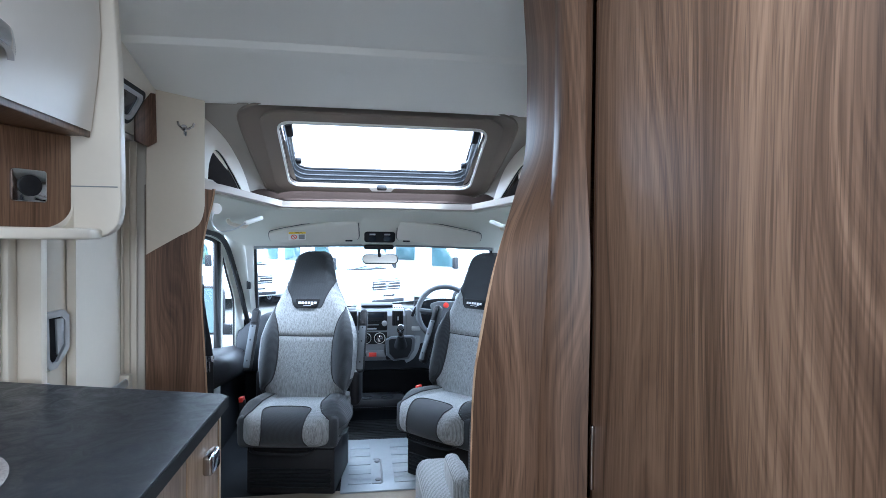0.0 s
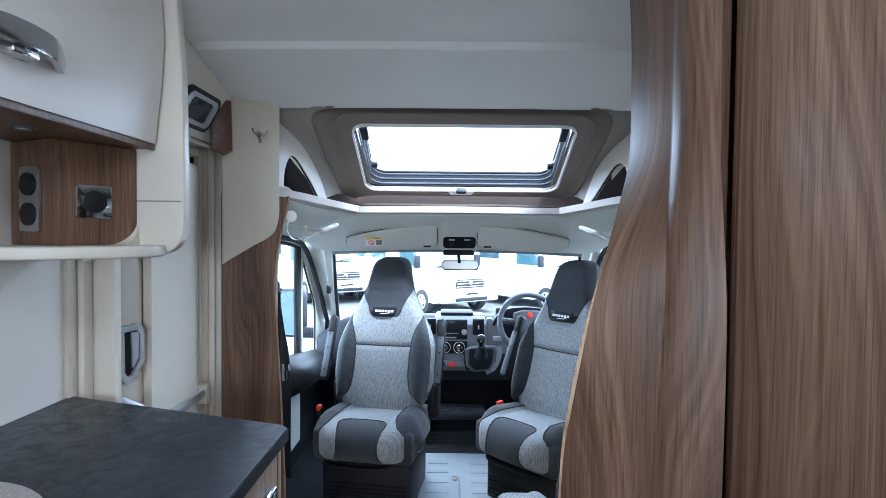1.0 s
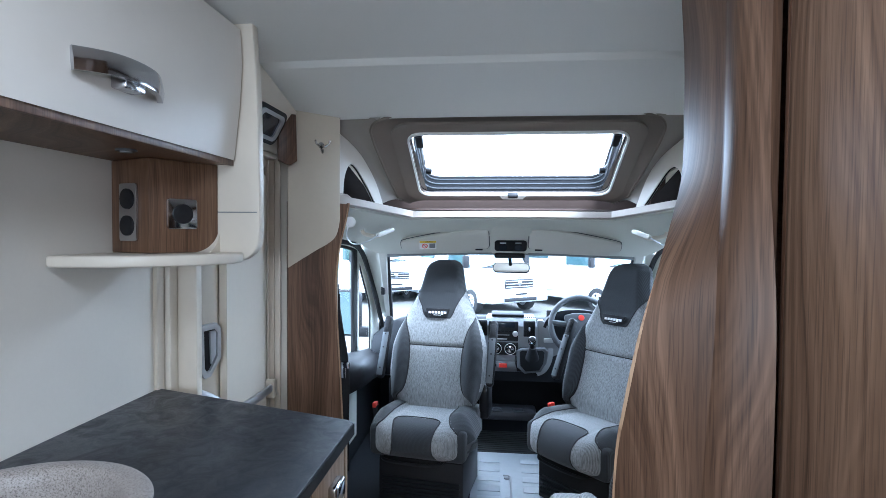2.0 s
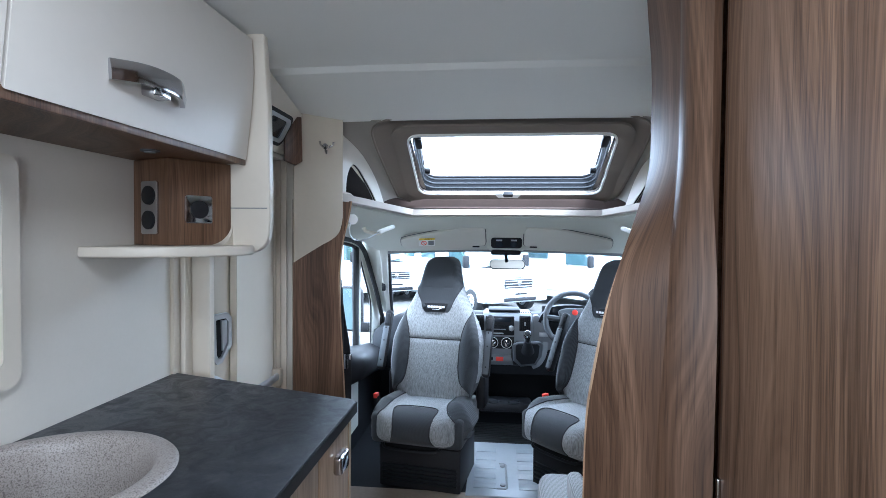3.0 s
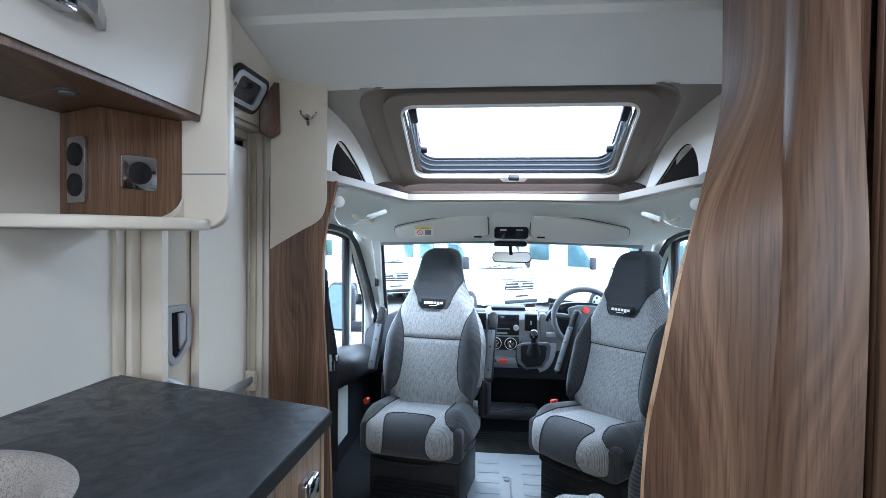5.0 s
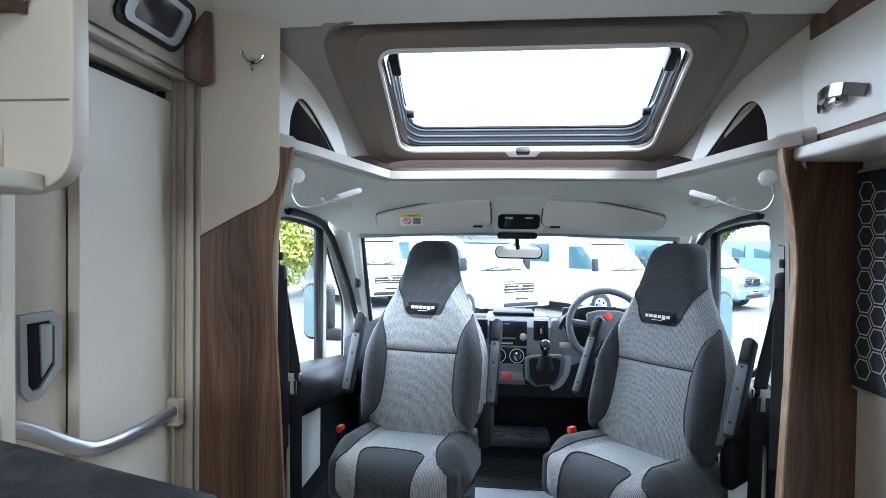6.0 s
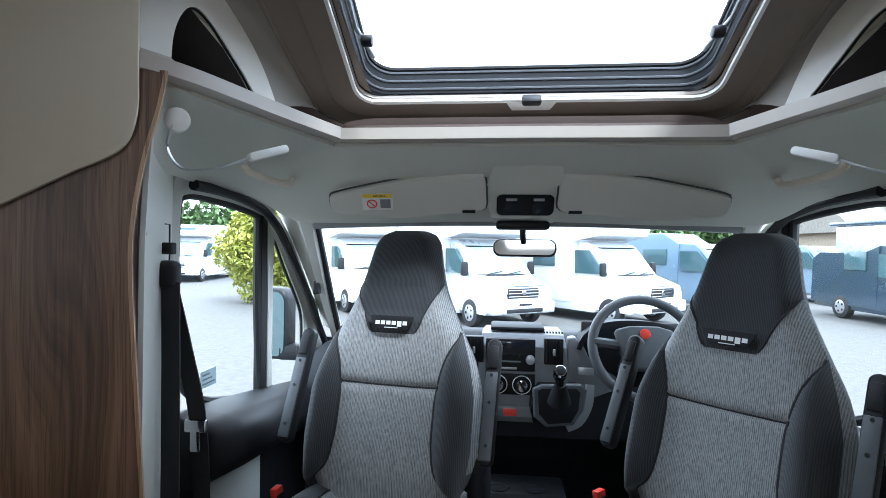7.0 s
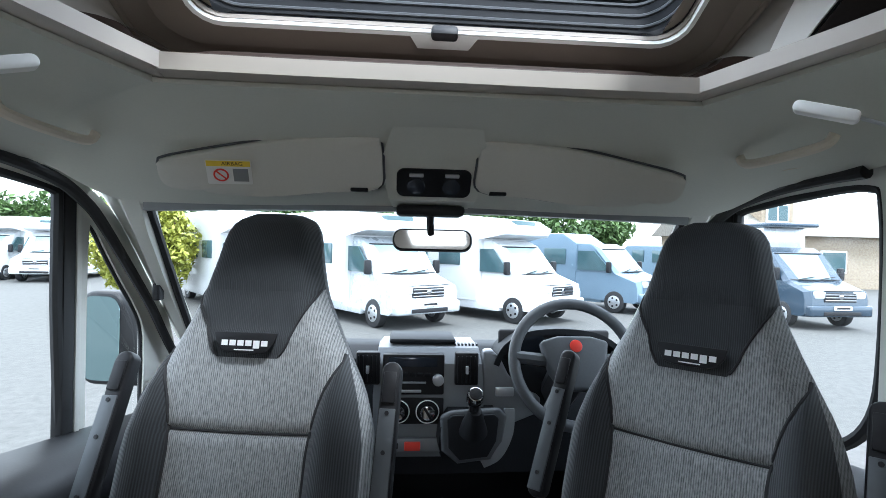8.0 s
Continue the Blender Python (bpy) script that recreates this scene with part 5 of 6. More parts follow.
part("stalk", tube([(0.012, 2.70, 1.27), (0.014, 2.74, 1.245), (0.018, 2.755, 1.215)], 0.011, 10), BLACK, mir)
mm = at_plane((0.022, 2.752, 1.198), (1, -0.07, 0), (0, 0.12, 1))
part("shell", prism(rounded(0.235, 0.066, 0.028), -0.03, mm, 0.008), BLACK, mir)
part("glass", prism(rounded(0.222, 0.054, 0.024), 0.003, mm), MIRROR, mir, "silvered mirror glass")

# ---------------------------------------------------------------- dashboard
dash = thing("dashboard", "dark grey dashboard with silver centre console", "dashboard")
prof = [(2.98, 0.42), (2.95, 0.56), (2.96, 0.70), (2.99, 0.80), (3.05, 0.835), (3.2, 0.83), (3.42, 0.72), (3.42, 0.30)]
rows = []
for x in [-0.95, -0.85, -0.75, -0.65, -0.45, -0.2, 0.0, 0.2, 0.45, 0.65, 0.75, 0.85, 0.95]:
    bow = -0.05 * (1 - (x / 0.95) ** 2) + 0.03
    end = max(0.0, (abs(x) - 0.6) / 0.35) ** 2
    rows.append([Vector((x, y + (bow + 0.06 * end if y < 3.3 else 0), z - (0.16 * end if z > 0.6 else 0))) for y, z in prof])
part("body", capped(rows), BLACK_SOFT, dash, smooth=40)
part("centre_block", capped([[Vector((0.03 + x, y, z)) for x, y in ((-w, 3.05), (-w, fy), (w, fy), (w, 3.05))] for z, w, fy in ((0.49, 0.165, 2.93), (0.53, 0.175, 2.905), (0.70, 0.178, 2.89), (0.80, 0.172, 2.905), (0.845, 0.165, 2.94), (0.862, 0.15, 3.0))]), CONSOLE, dash, "silver-grey centre console", smooth=25)
part("top_tray", box(-0.10, 0.12, 2.95, 3.12, 0.855, 0.872, bevel=0.008), BLACK_SOFT, dash)
rad = part("radio", box(-0.118, 0.078, 2.882, 2.91, 0.705, 0.835, bevel=0.006), BLACK, dash, "black radio")
part("display", box(-0.10, 0.055, 2.879, 2.884, 0.795, 0.825, bevel=0.002), SCREEN, rad)
for k in range(6):
    part("radio_button", box(-0.105 + 0.024 * k, -0.086 + 0.024 * k, 2.877, 2.884, 0.765, 0.776, bevel=0.001), BLACK_SOFT, rad)
part("disc_slot", box(-0.10, 0.02, 2.878, 2.884, 0.742, 0.748, bevel=0.001), GREY, rad)
part("radio_bar", box(-0.07, 0.005, 2.877, 2.884, 0.714, 0.722, bevel=0.001), SILVER, rad)
part("volume_knob", cyl(0.018, 0.022, pose(0.058, 2.875, 0.755, 90), 20, bevel=0.003), SILVER, rad)
hv = part("heater_panel", box(-0.118, 0.078, 2.882, 2.905, 0.612, 0.695, bevel=0.004), BLACK, dash, "black heater panel")
for x in (-0.068, 0.026):
    dl = part("dial", cyl(0.038, 0.012, pose(x, 2.879, 0.655, 90), 28, bevel=0.002), BLACK_SOFT, hv)
    part("dial_ring", sweep([Vector((x + 0.036 * math.cos(a), 2.872, 0.655 + 0.036 * math.sin(a))) for a in [2 * math.pi * k / 28 for k in range(28)]], circle(0.0018, 6), up=(0, 1, 0), loop=True), WHITE, dl)
    part("dial_knob", cyl(0.023, 0.024, pose(x, 2.866, 0.655, 90), 24, bevel=0.003), CHROME, dl)
    part("pointer", box(-0.004, 0.004, -0.021, 0.021, -0.002, 0.002, pose(x, 2.853, 0.655, 90, 0, 0) @ pose(0, 0, 0, 0, 0, -40 if x < 0 else 30), 0.001), BLACK, dl)
sp = part("switch_panel", box(-0.118, 0.10, 2.885, 2.905, 0.522, 0.565, bevel=0.004), CONSOLE, dash)
part("hazard_switch", box(-0.045, 0.006, 2.878, 2.888, 0.528, 0.556, bevel=0.003), RED, sp, "red hazard switch")
for x in (-0.075, -0.10):
    part("switch", box(x - 0.010, x + 0.010, 2.881, 2.888, 0.533, 0.552, bevel=0.002), BLACK, sp)
for x in (0.150, -0.165):
    vt = part("air_vent", box(x - 0.038, x + 0.038, 2.885, 2.915, 0.735, 0.84, bevel=0.006), BLACK, dash, "black slatted air vent")
    for k in range(5):
        part("slat", box(x - 0.030 + 0.0135 * k, x - 0.027 + 0.0135 * k, 2.876, 2.89, 0.745, 0.83, bevel=0), BLACK_SOFT, vt)
    part("vent_tab", box(x - 0.005, x + 0.005, 2.868, 2.88, 0.775, 0.80, bevel=0.002), SILVER, vt)
part("lower_shelf", box(-0.16, 0.20, 2.80, 2.98, 0.20, 0.26, bevel=0.02), BLACK, dash)
for x in (-0.06, 0.08):
    part("cup_ring", sweep([Vector((x + 0.04 * math.cos(a), 2.84 + 0.03 * math.sin(a), 0.262)) for a in [2 * math.pi * k / 20 for k in range(20)]], circle(0.005, 6), loop=True), BLACK_SOFT, dash)
for k in range(7):
    part("top_slot", box(0.115 + 0.012 * k, 0.121 + 0.012 * k, 2.955, 2.985, 0.846, 0.856, bevel=0), BLACK, dash)
facing = at_plane((0, 2.955, 0), (1, 0, 0), (0, 0, 1))
part("fascia_panel", prism([(0.205, 0.600), (0.205, 0.842), (0.235, 0.846), (0.265, 0.815), (0.29, 0.765), (0.335, 0.715), (0.40, 0.69), (0.40, 0.640), (0.30, 0.60)], 0.045, facing, 0.010, 3), CONSOLE, dash, "silver-grey panel beside the instruments")
# gear lever
gl = thing("gear_lever", "gear lever with chrome-topped knob and black gaiter", "gear lever")
part("housing", capped([[Vector((0.165 + x * w, y, z)) for x, y in ((-1, 2.98), (-0.9, f), (0.9, f), (1, 2.98))] for z, w, f in ((0.50, 0.10, 2.90), (0.56, 0.115, 2.85), (0.62, 0.11, 2.83), (0.665, 0.08, 2.85))]), BLACK_SOFT, gl, "black housing")
part("side_arc", sweep(smooth_path([(0.285, 2.86, 0.67), (0.278, 2.845, 0.60), (0.245, 2.84, 0.535), (0.20, 2.85, 0.505)], 5), [(-0.016, -0.01), (0.016, -0.01), (0.016, 0.012), (-0.016, 0.012)], up=(0, -1, 0)), CONSOLE, gl, "silver-grey side arc")
part("surround", prism([(0.062, 0.655), (0.10, 0.672), (0.25, 0.680), (0.272, 0.655), (0.262, 0.575), (0.225, 0.518), (0.12, 0.505), (0.07, 0.545)], 0.022, at_plane((0, 2.848, 0), (1, 0, 0), (0, 0, 1)), 0.012, 3), HUB, gl, "dark grey gear surround")
part("gaiter_base", prism([(0.085, 0.648), (0.10, 0.66), (0.23, 0.664), (0.245, 0.65), (0.238, 0.58), (0.212, 0.532), (0.125, 0.522), (0.09, 0.56)], 0.012, at_plane((0, 2.828, 0), (1, 0, 0), (0, 0, 1)), 0.004, 2), BLACK_SOFT, gl)
part("gaiter", cyl(0.046, 0.085, pose(0.165, 2.80, 0.650, 30, 0, 0), 16, 0.020), BLACK_SOFT, gl, "black leather gaiter")
part("stick", tube([(0.165, 2.81, 0.65), (0.160, 2.765, 0.72)], 0.016, 10), BLACK, gl)
part("knob", cyl(0.027, 0.042, pose(0.159, 2.748, 0.738, 50, 0, 0), 20, 0.024, bevel=0.007), CHROME, gl, "chrome gear knob")
part("knob_top", cyl(0.019, 0.008, pose(0.159, 2.732, 0.751, 50, 0, 0), 20, bevel=0.002), BLACK, gl)
# instrument hood and steering wheel
ic = thing("instrument_cluster", "black instrument hood with dark dials", "instruments")
hood = [(0.24, 0.80), (0.27, 0.86), (0.34, 0.905), (0.46, 0.918), (0.58, 0.905), (0.66, 0.86), (0.69, 0.80)]
hs = smooth_path([Vector((x, 2.90, z)) for x, z in hood], 5)
part("hood", grid([[v + Vector((0, 0, 0)) for v in hs], [v + Vector((0, 0.16, -0.015)) for v in hs]], solid=0.018), BLACK_SOFT, ic)
part("dial_panel", box(0.27, 0.66, 2.99, 3.01, 0.78, 0.90, bevel=0.01), BLACK, ic)
for x in (0.38, 0.54):
    part("dial", cyl(0.055, 0.01, pose(x, 2.987, 0.845, 90), 24, bevel=0.002), SCREEN, ic)
wheel = thing("steering_wheel", "black four-spoke steering wheel", "steering wheel")
wm = at_plane((0.462, 2.76, 0.838), (1, 0, 0), (0, 0.42, 0.91))
part("rim", sweep([wm @ Vector((0.186 * math.cos(a), 0.186 * math.sin(a), 0)) for a in [2 * math.pi * k / 48 for k in range(48)]], circle(0.018, 12, 1.0, 0.9), up=wm.to_3x3() @ Vector((0, 0, 1)), loop=True), HUB, wheel)
hub = [(-0.105, 0.062), (-0.05, 0.078), (0.05, 0.078), (0.105, 0.062), (0.085, -0.03), (0.05, -0.085), (-0.05, -0.085), (-0.085, -0.03)]
part("hub", prism(hub, 0.045, wm @ Matrix.Translation((0, 0, -0.02)), 0.012, 3), HUB, wheel, "dark grey hub pad")
part("badge", cyl(0.019, 0.006, wm @ Matrix.Translation((0, 0.045, 0.026)), 20, bevel=0.002), RED, wheel, "round red badge")
for x, y in ((-1, 0.10), (1, 0.10), (-0.55, -0.85), (0.55, -0.85)):
    part("spoke", tube([wm @ Vector((x * 0.08, y * 0.07, -0.004)), wm @ Vector((x * 0.18, y * 0.175, 0))], 0.019, 8), HUB, wheel)
for s in (-1, 1):
    st = part("stalk", tube([wm @ Vector((s * 0.06, 0.0, -0.05)), wm @ Vector((s * 0.175, 0.02, -0.045))], 0.009, 8), BLACK, wheel)
part("column", tube([wm @ Vector((0, 0, -0.02)), wm @ Vector((0, -0.05, -0.20))], 0.06, 12), BLACK, wheel)
part("control_plate", box(0.245, 0.305, 2.885, 2.90, 0.70, 0.728, bevel=0.003), SILVER, dash)

# ---------------------------------------------------------------- cab seats
DARK_METAL = plain("dark_grey_metal", (0.085, 0.092, 0.10), 0.45, 0.2, grain=0.08, spec=0.3)


def interp(z, table):
    """A smooth curve through the table's (height, value) pairs."""
    n = len(table)
    if z >= table[-1][0]:
        return table[-1][1]
    i = 0
    while i < n - 2 and z > table[i + 1][0]:
        i += 1
    (a, va), (b, vb) = table[i], table[i + 1]
    d = (vb - va) / (b - a)
    before = (va - table[i - 1][1]) / (a - table[i - 1][0]) if i else d
    after = (table[i + 2][1] - vb) / (table[i + 2][0] - b) if i < n - 2 else d
    m0 = 0.0 if before * d <= 0 else 2 * before * d / (before + d)
    m1 = 0.0 if after * d <= 0 else 2 * after * d / (after + d)
    k = max(0.0, (z - a) / (b - a))
    h = b - a
    return (1 + 2 * k) * (1 - k) ** 2 * va + k * (1 - k) ** 2 * h * m0 + k * k * (3 - 2 * k) * vb + k * k * (k - 1) * h * m1


def cab_seat(at, turn, label):
    t = thing("cab_seat", label, "seat", at, turn, group="swivelled cab seats")
    W = [(0.44, 0.225), (0.52, 0.265), (0.62, 0.285), (0.72, 0.285), (0.82, 0.262), (0.92, 0.212), (1.0, 0.172), (1.06, 0.146), (1.14, 0.125), (1.20, 0.112), (1.235, 0.088), (1.25, 0.05)]
    C = [(0.44, 0.222), (0.475, 0.222), (0.50, 0.205), (0.53, 0.176), (0.57, 0.162), (0.64, 0.154), (0.72, 0.154), (0.80, 0.163), (0.86, 0.180), (0.90, 0.199), (0.926, 0.212), (0.95, 0.21), (0.985, 0.19)]
    H = [(0.925, 0.070), (0.95, 0.086), (0.985, 0.098), (1.03, 0.122), (1.07, 0.1425)]
    Y = [(0.44, 0.165), (0.55, 0.150), (0.75, 0.165), (0.95, 0.175), (1.05, 0.172), (1.15, 0.180), (1.22, 0.195), (1.25, 0.225)]
    T = [(0.44, 0.10), (0.7, 0.12), (0.95, 0.10), (1.1, 0.095), (1.22, 0.075), (1.25, 0.02)]
    zs = [0.44, 0.46, 0.475, 0.487, 0.50, 0.515, 0.53, 0.55, 0.58, 0.62, 0.66, 0.70, 0.74, 0.762, 0.768, 0.774, 0.78, 0.80, 0.83, 0.86, 0.89, 0.91, 0.924, 0.94, 0.955, 0.97, 0.985, 1.0, 1.015, 1.03, 1.05, 1.07, 1.09, 1.12, 1.15, 1.18, 1.205, 1.222, 1.235, 1.244, 1.25]
    pieces = {"light": bmesh.new(), "dark": bmesh.new(), "head": bmesh.new(), "shell": bmesh.new()}

    def front(x, z, w, c, lower):
        y = interp(z, Y) + 0.22 * (z - 1.05)
        e = abs(x) / max(w, 1e-4)
        y += 0.075 * max(0.0, (e - 0.72) / 0.28) ** 2.2
        if lower:
            b = max(0.0, min(1.0, (abs(x) - c) / max(w - c, 1e-4)))
            y -= 0.055 * math.sin(math.pi * min(1, b * 1.15)) ** 0.8 * min(1, max(0, (0.985 - z) / 0.2))
            y -= 0.008 * math.cos(min(1, abs(x) / c) * math.pi / 2)
        if abs(z - 0.771) < 0.004 and lower and abs(x) <= c + 1e-4:
            y += 0.007
        if z > 1.07:
            y -= 0.008 * math.cos(min(1, e) * math.pi / 2)
        return Vector((x, y, z))

    nc, no = 10, 7
    for za, zb in zip(zs, zs[1:]):
        mid = (za + zb) / 2
        for key_in, key_out, table in ((("light", "dark", C) if mid < 0.925 else ("head", "light", H) if mid < 1.07 else ("head", None, None)),):
            def xs(z):
                w = interp(z, W)
                c = min(interp(z, table), w * 0.98) if table else w
                return w, c
            (wa, ca), (wb, cb) = xs(za), xs(zb)
            low = mid < 0.985
            la, lb = interp(za, C), interp(zb, C)

            def quad(key, fa0, fa1, fb0, fb1):
                bmq = pieces[key]
                bmq.faces.new([bmq.verts.new(front(fa0, za, wa, la, za < 0.985)), bmq.verts.new(front(fa1, za, wa, la, za < 0.985)), bmq.verts.new(front(fb1, zb, wb, lb, zb < 0.985)), bmq.verts.new(front(fb0, zb, wb, lb, zb < 0.985))])
            for i in range(-nc, nc):
                quad(key_in, ca * i / nc, ca * (i + 1) / nc, cb * i / nc, cb * (i + 1) / nc)
            if key_out:
                for s in (-1, 1):
                    for i in range(no):
                        u0, u1 = i / no, (i + 1) / no
                        quad("light" if table is C and i == no - 1 and 0.53 < mid else key_out, s * (ca + (wa - ca) * u0), s * (ca + (wa - ca) * u1), s * (cb + (wb - cb) * u0), s * (cb + (wb - cb) * u1))
    # back shell
    for za, zb in zip(zs, zs[1:]):
        n = 14
        b = pieces["shell"]

        def backp(k, z):
            w = interp(z, W)
            a = math.pi * k / n
            yf = front(w, z, w, interp(z, C), z < 0.985).y
            return Vector((w * math.cos(a), yf + interp(z, T) * math.sin(a) ** 0.7, z))
        for k in range(n):
            b.faces.new([b.verts.new(backp(k, za)), b.verts.new(backp(k + 1, za)), b.verts.new(backp(k + 1, zb)), b.verts.new(backp(k, zb))])
    for bm in pieces.values():
        bmesh.ops.remove_doubles(bm, verts=bm.verts, dist=0.0006)
    back = part("backrest", pieces["light"], LIGHT_CLOTH, t, "pale grey woven backrest", 60)
    for s in (-1, 1):
        half = pieces["dark"].copy()
        bmesh.ops.delete(half, geom=[f for f in half.faces if f.calc_center_median().x * s < 0], context="FACES")
        part("side_bolster", half, DARK_CLOTH, back, "charcoal ribbed side bolster", 60)
    part("back_shell", pieces["shell"], DARK_CLOTH, back, "charcoal back cover", 60)
    head = part("headrest", pieces["head"], DARK_CLOTH, t, "charcoal ribbed headrest", 60)
    # badge: black patch with plain pale marks
    pts = [(-0.072, 0.03), (0.072, 0.03), (0.066, 0.008), (0.052, -0.010), (0.03, -0.015), (-0.03, -0.015), (-0.052, -0.010), (-0.066, 0.008)]
    bmx = at_plane((0, 0.134, 0.95), (1, 0, 0), (0, 0.24, 1))
    badge = part("badge", prism(pts, 0.006, bmx @ Matrix.Translation((0, 0, 0)), 0.002), BLACK, head, "black badge patch")
    marks = bmesh.new()
    for k in range(6):
        x = -0.045 + 0.018 * k
        slab(marks, x - 0.007, x + 0.007, 0.001 if k != 4 else -0.004, 0.013, 0.0062, 0.0072, bmx)
    slab(marks, -0.022, 0.022, -0.009, -0.0065, 0.0062, 0.0072, bmx)
    part("badge_marks", marks, LOGO_WHITE, badge, "pale stitched marks", 0)
    part("seam", tube([front(0.158 * k / 8, 0.771, 0.28, 0.16, True) + Vector((0, -0.002, 0)) for k in range(-8, 9)], 0.0025, 6), PIPING, back)
    for s in (-1, 1):
        line = [front(s * min(interp(z, C), interp(z, W) * 0.98), z, interp(z, W), interp(z, C), True) + Vector((0, -0.001, 0)) for z in [0.475 + 0.015 * k for k in range(31)]]
        part("piping", tube(line, 0.004, 6), PIPING, back)
        line = [front(s * min(interp(z, H), interp(z, W) * 0.97), z, interp(z, W), interp(z, C), z < 0.985) + Vector((0, -0.001, 0)) for z in [0.93 + 0.014 * k for k in range(11)]]
        part("piping", tube(line, 0.003, 6), PIPING, head)
    # cushion: light and dark patches by turns
    keys = {"light": bmesh.new(), "dark": bmesh.new()}
    path = [(-0.10, 0.292), (-0.265, 0.284), (-0.325, 0.305), (-0.352, 0.348), (-0.342, 0.402), (-0.295, 0.442), (-0.20, 0.456), (-0.10, 0.449), (-0.075, 0.447), (0.0, 0.438), (0.08, 0.430), (0.16, 0.425), (0.20, 0.415)]
    fine = smooth_path([Vector((0, y, z)) for y, z in path], 6)
    cols = [k / 30 for k in range(-30, 31)]

    def cush(u, i):
        p = fine[i]
        half = 0.288 - 0.075 * max(0, (-p.y - 0.20) / 0.15) ** 2 - 0.035 * max(0, p.y / 0.2)
        e = max(0.0, (abs(u) - 0.62) / 0.38)
        rear = min(1.0, max(0.0, (p.y + 0.27) / 0.10)) if p.z > 0.39 else 0.0
        lift = 0.030 * rear * math.sin(math.pi * max(0.0, min(1.0, (abs(u) - 0.46) / 0.54))) ** 0.8
        sag = 0.010 * math.cos(u * math.pi / 2)
        wt = min(1.0, max(0.0, (p.z - 0.33) / 0.10))
        wt = wt * wt * (3 - 2 * wt)
        ahead = min(1.0, max(0.0, (-p.y - 0.12) / 0.18))
        out = Vector((u * half, p.y + (0.05 * e ** 2 + 0.03 * u * u) * ahead, p.z + lift + sag * wt - 0.085 * e ** 2.6 * wt + 0.035 * e ** 2 * (1 - wt)))
        return out
    def front_edge(k):
        return (0.44 + 0.02 * (5.0 - k)) if k < 5.0 else 0.44 * max(0.0, 1 - ((k - 5.0) / 0.9) ** 4) ** 0.25

    def side_edge(u):
        return 6.3 - 1.5 * max(0.0, 1 - ((0.99 - u) / 0.45) ** 2) ** 0.5
    for i in range(len(fine) - 1):
        k = (i + 0.5) / 6
        for a, b in zip(cols, cols[1:]):
            um = abs(a + b) / 2
            key = "dark" if (k < 1.3 or um < front_edge(k) or (um > 0.54 and k > side_edge(um))) else "light"
            bq = keys[key]
            bq.faces.new([bq.verts.new(cush(a, i)), bq.verts.new(cush(b, i)), bq.verts.new(cush(b, i + 1)), bq.verts.new(cush(a, i + 1))])

    def cush_at(u, k):
        i = min(int(k * 6), len(fine) - 2)
        return cush(u, i).lerp(cush(u, i + 1), k * 6 - i) + Vector((0, -0.001, 0.001))
    for bm in keys.values():
        bmesh.ops.remove_doubles(bm, verts=bm.verts, dist=0.0006)
    cu = part("seat_cushion", keys["light"], LIGHT_CLOTH, t, "pale grey woven cushion panels", 60)
    part("cushion_bolster", keys["dark"], DARK_CLOTH, cu, "charcoal ribbed cushion panels", 60)
    part("skirt", box(-0.255, 0.255, -0.27, 0.22, 0.265, 0.43, bevel=0.03, seg=3), DARK_CLOTH, cu, "charcoal cushion sides")
    ks = [2.0 + 0.15 * n for n in range(20)] + [5.0 + 0.1 * n for n in range(8)] + [5.78, 5.84, 5.88, 5.9]
    arc = [cush_at(-front_edge(k), k) for k in ks] + [cush_at(0.0, 5.9)] + [cush_at(front_edge(k), k) for k in ks[::-1]]
    part("piping", tube(arc, 0.0034, 6), PIPING, cu)
    for s in (-1, 1):
        us = [0.93 - 0.39 * math.sin(math.pi / 2 * n / 12) for n in range(13)]
        arc = [cush_at(s * u, side_edge(u)) for u in us] + [cush_at(s * 0.54, 6.4 + 0.3 * n) for n in range(15)]
        part("piping", tube(arc, 0.0034, 6), PIPING, cu)
    # base
    base = part("seat_base", box(-0.23, 0.23, -0.19, 0.20, -0.0, 0.235, bevel=0.012), BLACK, t, "black plastic seat base")
    for k in range(5):
        part("louvre", box(-0.21, 0.21, -0.202, -0.188, 0.035 + 0.022 * k, 0.046 + 0.022 * k, bevel=0.003), BLACK_SOFT, base)
    part("swivel_plate", box(-0.22, 0.22, -0.20, 0.22, 0.235, 0.275, bevel=0.006), BLACK_SOFT, t)
    part("adjust_bar", tube(smooth_path([(-0.20, -0.15, 0.262), (-0.19, -0.235, 0.245), (-0.12, -0.25, 0.235), (0.05, -0.25, 0.235), (0.12, -0.235, 0.245), (0.13, -0.15, 0.262)], 5), 0.008, 8), BLACK, t, "black adjuster bar")
    # folded-up armrests
    for s in (-1, 1):
        am = at_plane((s * 0.318, 0.11, 0.752), (1, 0, 0), (-s * 0.05, 0.44, 0.90))
        ar = part("armrest", prism(rounded(0.044, 0.37, 0.021), -0.042, am, 0.009, 3), BLACK, t, "black folded armrest")
        part("armrest_cover", box(-0.018, 0.018, -0.17, 0.08, 0.0005, 0.006, am, 0.002), DARK_METAL, ar, "grey metal armrest strip")
        part("armrest_recess", box(-0.015, 0.015, 0.092, 0.16, 0.0005, 0.007, am, 0.003), BLACK, ar)
        for y in (-0.13, -0.01, 0.07):
            part("screw", cyl(0.005, 0.003, am @ Matrix.Translation((0.0, y, 0.007)), 8), BLACK, ar)
